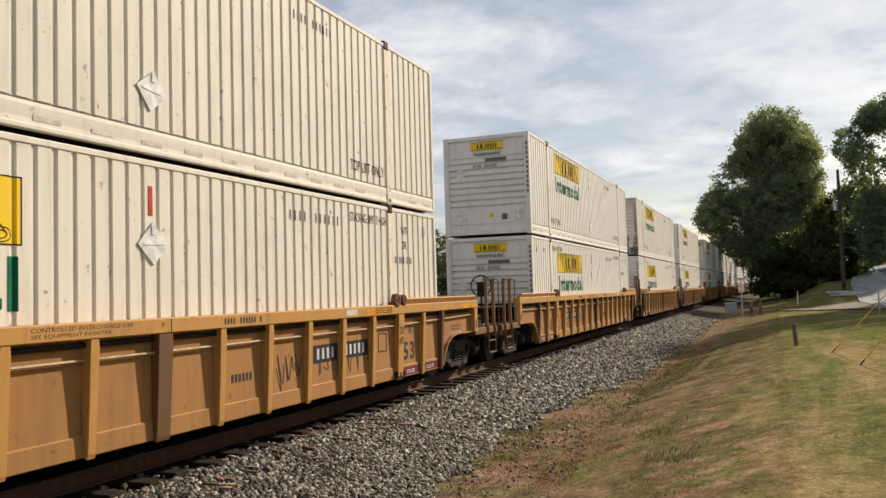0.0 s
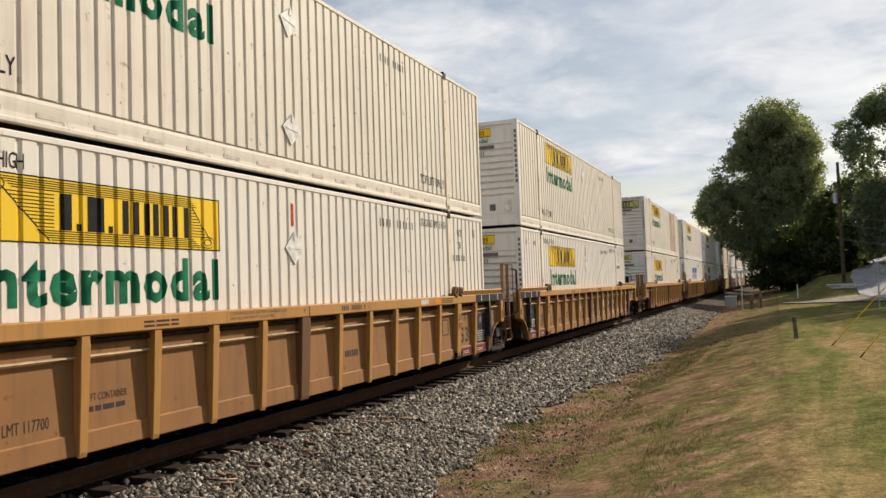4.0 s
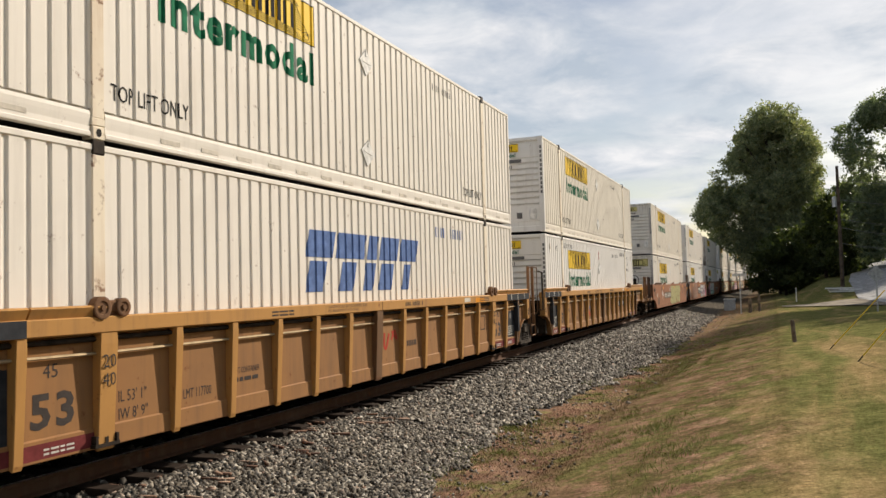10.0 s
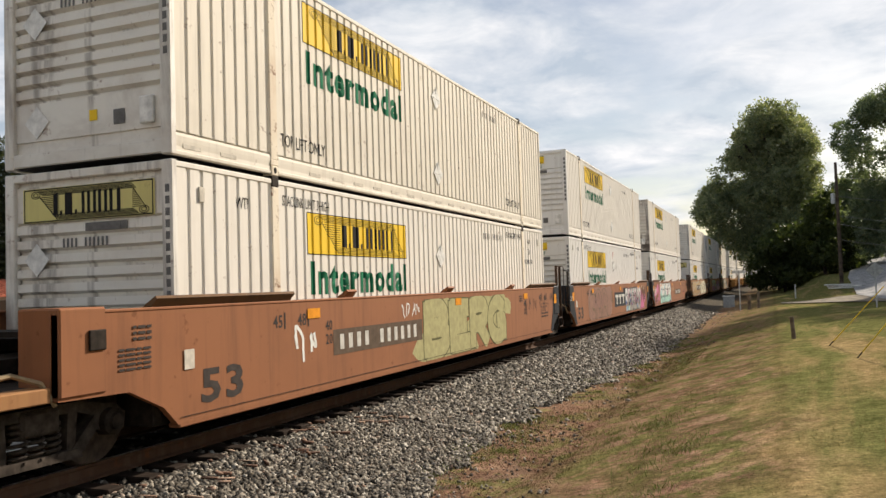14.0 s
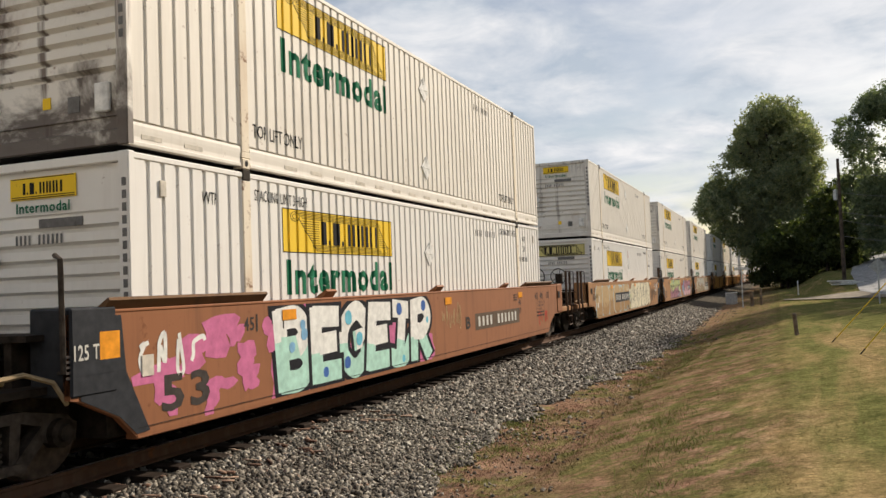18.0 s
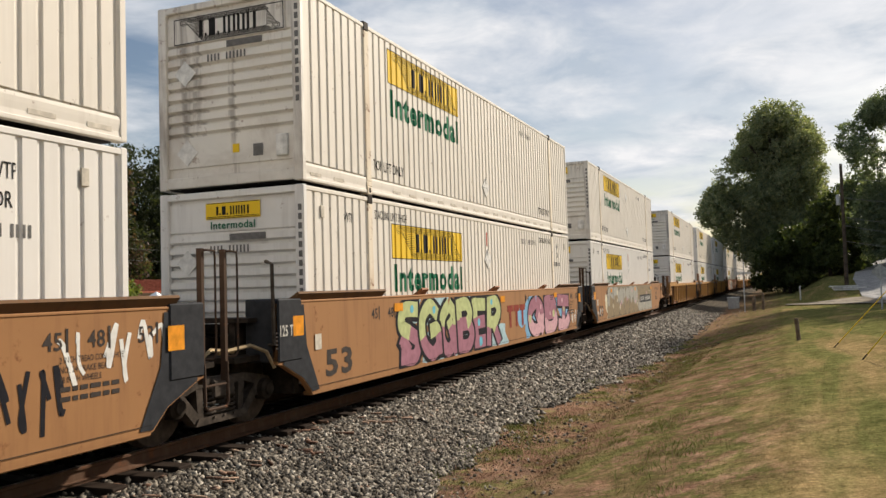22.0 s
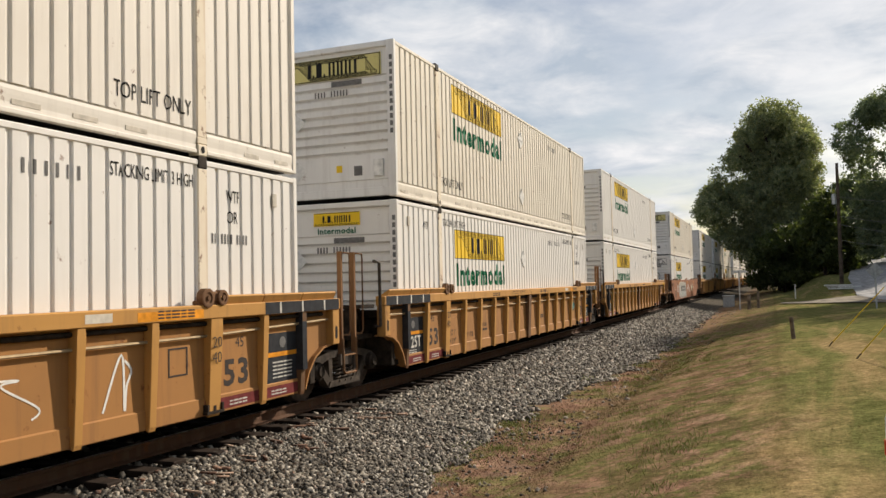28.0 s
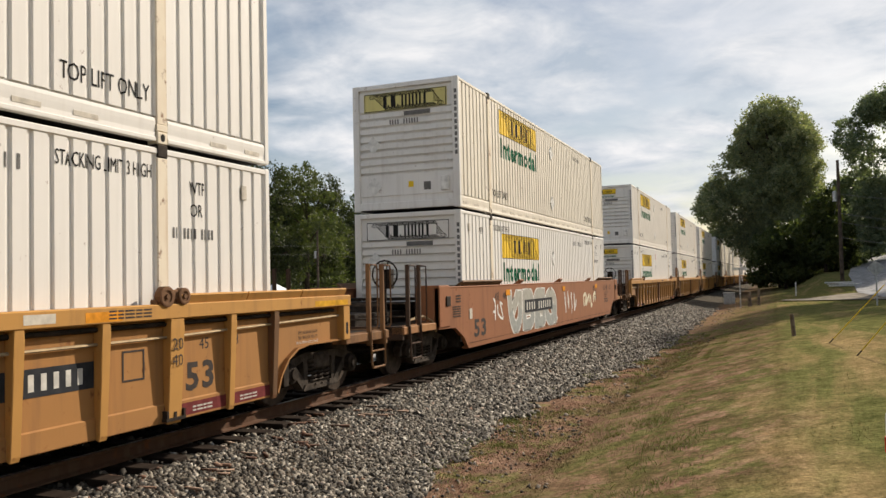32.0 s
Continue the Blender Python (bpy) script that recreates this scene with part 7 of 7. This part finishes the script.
v, f = crown_arrays(lob, 7000, 9, 1.3, 0.75)
soup("distant_woods", v, f, LEAF_DARK, None, "dark woods along the horizon, with unseen rows added to block sky light", "woods", "stuff")

# ---- lane, side road, roadside things ----
def surface(name, mat, label, category, left, right, lift=0.02, steps=40):
    """A strip laid on the ground between two edges, each a list of (x, y)."""
    def at(line, f):
        k = f * (len(line) - 1)
        i = min(int(k), len(line) - 2)
        a, b = Vector(line[i]), Vector(line[i + 1])
        return a + (b - a) * (k - i)
    bm = bmesh.new()
    prev = None
    for s in range(steps + 1):
        a, b = at(left, s / steps), at(right, s / steps)
        ring = []
        for k in range(9):
            p = a + (b - a) * k / 8
            ring.append(bm.verts.new((p.x, p.y, ground_z(p.x, p.y) + lift + 0.05)))
        if prev:
            for k in range(8):
                bm.faces.new((prev[k], prev[k + 1], ring[k + 1], ring[k]))
        prev = ring
    return tagged(new(name, mesh_of(name, bm, mat)), label, category, kind="structure")


M_ASPHALT = plain("asphalt", (0.34, 0.335, 0.33), 0.85, 0, 0.2, 2.0)
M_SAND = plain("sandy_gravel", (0.27, 0.23, 0.175), 0.95, 0, 0.25, 1.5)
M_TIMBER = plain("weathered_timber", (0.20, 0.155, 0.115), 0.9, 0, 0.3, 3.0)
M_POLE = plain("pole_wood", (0.095, 0.075, 0.06), 0.9, 0, 0.3, 2.5)
M_GALV = plain("galvanised", (0.45, 0.46, 0.47), 0.45, 0.6, 0.12)
M_GUARD = plain("guard_yellow", (0.72, 0.50, 0.04), 0.5)
M_CABLE = plain("cable_grey", (0.22, 0.22, 0.22), 0.6)
M_PALE = plain("pale_paint", (0.66, 0.66, 0.64), 0.6)
M_CABINET = plain("cabinet_grey", (0.40, 0.41, 0.41), 0.5)
M_CANVAS = plain("tent_canvas", (0.82, 0.83, 0.85), 0.7, 0, 0.05)
M_TILE = plain("roof_tile", (0.36, 0.115, 0.07), 0.8, 0, 0.25, 3.0)
M_STUCCO = plain("stucco", (0.42, 0.31, 0.22), 0.9, 0, 0.15)
M_PANE = plain("dark_pane", (0.02, 0.024, 0.03), 0.08, 0, 0.1)

surface("lane", M_SAND, "pale sandy lane that crosses the verge", "lane", [(0.4, 58), (1.8, 56.9), (4, 56), (8, 52), (14, 46), (24, 40)], [(0.4, 60), (1.8, 60.5), (4, 62), (9, 62), (16, 56), (26, 48)])
surface("road", M_ASPHALT, "grey asphalt side road that climbs past the trees", "road", [(9.5, 44), (5.2, 62), (6.2, 82), (8.8, 110), (12.5, 150), (17, 200)], [(22, 44), (12.5, 62), (11.6, 82), (14.4, 110), (18.2, 150), (23, 200)], 0.05)


def upright(name, label, category, x, y, h, r, mat, lean=(0, 0), sides=8, sink=0.15):
    z = ground_z(x, y)
    bm = bmesh.new()
    prev = None
    for f, k in ((0, 1.0), (0.97, 0.92), (1.0, 0.75)):
        ring = [bm.verts.new((lean[0] * f + r * k * math.cos(a), lean[1] * f + r * k * math.sin(a), -sink + (h + sink) * f)) for a in np.linspace(0, 2 * math.pi, sides + 1)[:-1]]
        if prev:
            for i in range(sides):
                bm.faces.new((prev[i], prev[(i + 1) % sides], ring[(i + 1) % sides], ring[i]))
        else:
            bm.faces.new(ring)
        prev = ring
    bm.faces.new(prev)
    ob = new(name, mesh_of(name, bm, mat))
    ob.location = (x, y, z)
    return tagged(ob, label, category)


upright("wooden_post", "short leaning weathered wooden post in the grass", "post", 0.43, 22.8, 0.56, 0.055, M_TIMBER, (-0.05, 0.0))
upright("wooden_stub", "short brown timber stub beside the lane", "post", -1.52, 57.0, 0.95, 0.12, M_TIMBER)
upright("wooden_stub", "short brown timber stub beside the lane", "post", -0.96, 56.8, 1.05, 0.09, M_TIMBER)
upright("marker_post", "thin white marker post by the great tree", "post", 1.55, 70.0, 1.1, 0.05, M_PALE)


def crossing_sign(x, y):
    z = ground_z(x, y)
    t = thing("line_sign", "slim lineside post with a flat white board", "sign", at=Matrix.Translation((x, y, z)))
    part("post", boxes((-0.04, 0.04, -0.04, 0.04, -0.2, 2.6)), M_GALV, t)
    part("board", boxes((-0.45, 0.45, -0.02, 0.02, 2.45, 2.62), bevel=0.008), M_PALE, t)


crossing_sign(-2.1, 57.5)


def cabinet(x, y):
    t = thing("relay_cabinet", "small grey metal lineside equipment cabinet", "cabinet", at=Matrix.Translation((x, y, ground_z(x, y))))
    part("body", boxes((-0.42, 0.42, -0.35, 0.35, -0.1, 0.85), bevel=0.02), M_CABINET, t)
    part("lid", boxes((-0.46, 0.46, -0.39, 0.39, 0.85, 0.93), bevel=0.02), M_PALE, t)
    part("door", boxes((-0.36, 0.36, -0.365, -0.35, 0.08, 0.78)), M_CABINET, t)
    part("base", boxes((-0.5, 0.5, -0.43, 0.43, -0.3, -0.02)), M_SAND, t)


cabinet(-3.35, 69.0)


def warning_sign(x, y):
    """The blank back of a diamond road sign."""
    t = thing("road_sign", "back of a diamond road sign on a thin post", "sign", at=Matrix.Translation((x, y, ground_z(x, y))))
    part("post", boxes((-0.03, 0.03, -0.02, 0.02, -0.2, 1.95)), M_GALV, t)
    part("sign_plate", prism(bmesh.new(), [(-0.36, 1.62), (0, 1.26), (0.36, 1.62), (0, 1.98)], "y", 0.02, 0.03), M_CABINET, t, "unpainted aluminium back")


warning_sign(4.1, 40.0)


def lumber(x, y):
    t = thing("lumber_pile", "low pile of pale planks lying beside the lane", "planks", at=pose(x, y, ground_z(x, y), 0, 0, 12))
    for k, (dx, dy, w) in enumerate(((0, 0, 2.3), (0.3, 0.35, 1.9), (-0.2, 0.7, 1.7), (0.4, 0.15, 1.6), (-0.3, 0.5, 2.0))):
        part("plank", boxes((-w / 2 + dx, w / 2 + dx, dy, dy + 0.22, 0.03 + 0.12 * (k // 2), 0.13 + 0.12 * (k // 2)), bevel=0.008), M_PALE if k != 1 else M_TIMBER, t)


lumber(5.0, 69.0)


def wire(t, a, b, sag, r=0.022):
    a, b = Vector(a), Vector(b)
    pts = [a + (b - a) * f - Vector((0, 0, sag * 4 * f * (1 - f))) for f in np.linspace(0, 1, 13)]
    part("wire", rod(bmesh.new(), pts, r, 4), M_CABLE, t)


def utility_pole(x, y, h, label, lines=(), transformer=True, thick=0.022):
    z = ground_z(x, y)
    t = thing("utility_pole", label, "utility pole", at=Matrix.Translation((x, y, z)))
    bm = bmesh.new()
    lathe(bm, [(-0.4, 0.17), (0.0, 0.165), (h, 0.11)], 10, "z")
    part("shaft", bm, M_POLE, t)
    if transformer:
        part("transformer", lathe(bmesh.new(), [(h - 3.4, 0.05), (h - 3.4, 0.18), (h - 2.6, 0.18), (h - 2.52, 0.08)], 12, "z", (-0.30, 0, 0)), M_GALV, t)
    for b, hh, sag in lines:
        wire(t, (0, 0, hh), Vector(b) - Vector((x, y, z)), sag, thick)
    return t


utility_pole(5.2, 75.0, 10.0, "tall dark timber utility pole with a transformer by the side road",
             [((24, 70, 9.6), 8.8, 1.0), ((24, 70, 8.0), 7.2, 1.1), ((24, 70, 6.4), 5.6, 1.2), ((24, 70, 5.6), 4.9, 1.3), ((24, 70, 4.4), 3.6, 1.1), ((9, 160, 12), 8.8, 1.5), ((9, 160, 11), 7.2, 1.5)])
utility_pole(9.0, 160.0, 8.5, "distant timber utility pole", transformer=False)


def guy_guard(x, y, ax, ay, az):
    """A guy wire in a yellow sleeve, anchored in the lawn."""
    z = ground_z(x, y)
    t = thing("guy_wire", "slanting steel guy wire with a yellow plastic sleeve", "guy wire", at=Matrix.Translation((x, y, z)))
    d = Vector((ax - x, ay - y, az - z))
    part("anchor", rod(bmesh.new(), [d * -0.01, d * 0.012], 0.012, 6), M_STEEL, t)
    part("sleeve", rod(bmesh.new(), [d * 0.01, d * 0.145], 0.011, 8), M_GUARD, t)
    part("strand", rod(bmesh.new(), [d * 0.012, d], 0.006, 4), M_GALV, t)


guy_guard(1.05, 19.6, 8.9, 21.5, 8.8)
guy_guard(1.32, 16.4, 9.0, 21.0, 8.8)
p = upright("marker_pole", "slim white plastic utility marker post with a red band", "marker post", 0.572, 5.0, 0.84, 0.05, M_PALE)
part("red_band", lathe(bmesh.new(), [(0.62, 0.053), (0.70, 0.053)], 12, "z"), M_RED, p, "red warning band")


# ---- behind the line: market tents, tiled houses, lamps ----
def market_tent(x, y, w, h, eave, turn=0):
    t = thing("market_tent", "white canvas market tent with a pointed roof", "tent", "tents on the stony lot", at=pose(x, y, ground_z(x, y), 0, 0, turn))
    bm = bmesh.new()
    base = [bm.verts.new((sx * w / 2, sy * w / 2, eave)) for sx, sy in ((-1, -1), (1, -1), (1, 1), (-1, 1))]
    mid = [bm.verts.new((sx * w * 0.20, sy * w * 0.20, eave + (h - eave) * 0.48)) for sx, sy in ((-1, -1), (1, -1), (1, 1), (-1, 1))]
    top = bm.verts.new((0, 0, h))
    for i in range(4):
        bm.faces.new((base[i], base[(i + 1) % 4], mid[(i + 1) % 4], mid[i]))
        bm.faces.new((mid[i], mid[(i + 1) % 4], top))
    low = [bm.verts.new((v.co.x, v.co.y, eave - 0.32)) for v in base]
    for i in range(4):
        bm.faces.new((low[i], low[(i + 1) % 4], base[(i + 1) % 4], base[i]))
    part("roof_canvas", bm, M_CANVAS, t)
    part("rear_sheet", boxes((-w / 2, -w / 2 + 0.02, -w / 2, w / 2, 0.0, eave)), M_CANVAS, t)
    for sx in (-1, 1):
        for sy in (-1, 1):
            part("leg", boxes((sx * w / 2 - 0.03, sx * w / 2 + 0.03, sy * w / 2 - 0.03, sy * w / 2 + 0.03, 0, eave - 0.02)), M_GALV, t)


for x, y, w, h, e in ((-44, 38.0, 4.2, 3.15, 1.9), (-42, 41.0, 4.0, 3.05, 1.9), (-45, 47.2, 3.2, 3.05, 2.0), (-44, 49.9, 4.4, 3.25, 1.9), (-47, 56.6, 3.6, 3.3, 2.0), (-46, 61.0, 5.2, 3.2, 2.4), (-45, 31.5, 4.2, 3.1, 1.9), (-45, 68, 4.2, 3.1, 1.9)):
    market_tent(x, y, w, h, e, R.uniform(-12, 12))


def tiled_house(x, y, length, depth, eave, ridge, label):
    z = ground_z(x, y)
    t = thing("tiled_house", label, "house", at=Matrix.Translation((x, y, z)))
    part("wall", boxes((-depth / 2, depth / 2, -length / 2, length / 2, -0.2, eave)), M_STUCCO, t)
    for s in (1, -1):
        slope = prism(bmesh.new(), [(s * (depth / 2 + 0.6), eave - 0.1), (0, ridge), (0, ridge + 0.12), (s * (depth / 2 + 0.6), eave + 0.05)], "y", -length / 2 - 0.5, length / 2 + 0.5)
        r = part("roof", slope, M_TILE, t)
        bm = bmesh.new()
        n = int(length / 0.45)
        for k in range(n):
            yy = -length / 2 - 0.4 + k * (length + 0.8) / n
            rod(bm, [(s * (depth / 2 + 0.6), yy, eave + 0.06), (0, yy, ridge + 0.13)], 0.07, 5)
        tagged(part("tile_row", bm, M_TILE, r), kind="stuff")
    for k in range(max(2, int(length / 4))):
        yy = -length / 2 + 2 + k * 4
        w = part("window", boxes((depth / 2, depth / 2 + 0.05, yy - 0.7, yy + 0.7, 1.0, 2.3)), M_PALE, t)
        part("pane", boxes((depth / 2 + 0.05, depth / 2 + 0.06, yy - 0.6, yy + 0.6, 1.1, 2.2)), M_PANE, w)
    part("chimney", boxes((0.2, 1.0, length / 2 - 1.6, length / 2 - 0.8, eave, ridge + 0.75), (0.12, 1.08, length / 2 - 1.68, length / 2 - 0.72, ridge + 0.75, ridge + 0.9)), M_STUCCO, t)


tiled_house(-64, 45, 21, 8, 3.4, 4.75, "long low stucco house with a red tile roof")
tiled_house(-64, 72, 15, 8, 3.4, 4.6, "low stucco house with a red tile roof behind young trees")


def street_lamp(x, y, h):
    t = thing("street_lamp", "grey street lamp with a curved arm", "street lamp", at=Matrix.Translation((x, y, ground_z(x, y))))
    part("pole", lathe(bmesh.new(), [(-0.2, 0.11), (h - 0.6, 0.08)], 10, "z"), M_POLE, t)
    part("arm", rod(bmesh.new(), [(0, 0, h - 0.8), (0.2, 0.9, h - 0.15), (0.4, 1.8, h)], 0.045, 6), M_GALV, t)
    part("lamp_head", boxes((0.28, 0.56, 1.7, 2.5, h - 0.06, h + 0.12), bevel=0.04), M_GALV, t)


street_lamp(-60, 57.4, 7.2)
utility_pole(-52, 88.0, 9.5, "timber utility pole with a grey transformer beyond the line", [((-52, 20, 7.0), 7.6, 0.8), ((-52, 160, 7.0), 7.6, 0.8), ((-52, 20, 6.0), 6.6, 0.8), ((-52, 160, 6.0), 6.6, 0.8)], thick=0.008)

# ---- everything that moves ----
def motions():
    for ob, mid, z in RIDES:
        times = [0.0] + [t for t in range(1, 32) if mid - SPEED * (t - 1 - 13.0) > CURVE_Y] + [32.0]
        rows = []
        for t in times:
            x, y, a = along(mid - SPEED * (t - 13.0))
            rows.append((t, pose(x, y, z, 0, 0, -math.degrees(a))))
        walk(ob, rows)
    turn = SPEED / 0.462
    for w in WHEELSETS:
        at = w.location.copy()
        car = w.parent.parent
        mid = next(m for ob, m, z in RIDES if ob is car) + w.parent.location.y
        t0 = 13.0 + (mid - 26.0) / SPEED
        t1 = 13.0 + (mid + 2.0) / SPEED
        a, b = max(0.0, t0), min(32.0, t1)
        n = max(0, int((b - a) * 15))
        stops = sorted({0.0, 32.0} | {round(a * 30) / 30 + k / 15 for k in range(n + 1) if 0 < round(a * 30) / 30 + k / 15 < 32})
        walk(w, [(t, pose(at.x, at.y, at.z, math.degrees(turn * (min(max(t, a), b) - a)) * 0.93 % 360)) for t in stops])


motions()
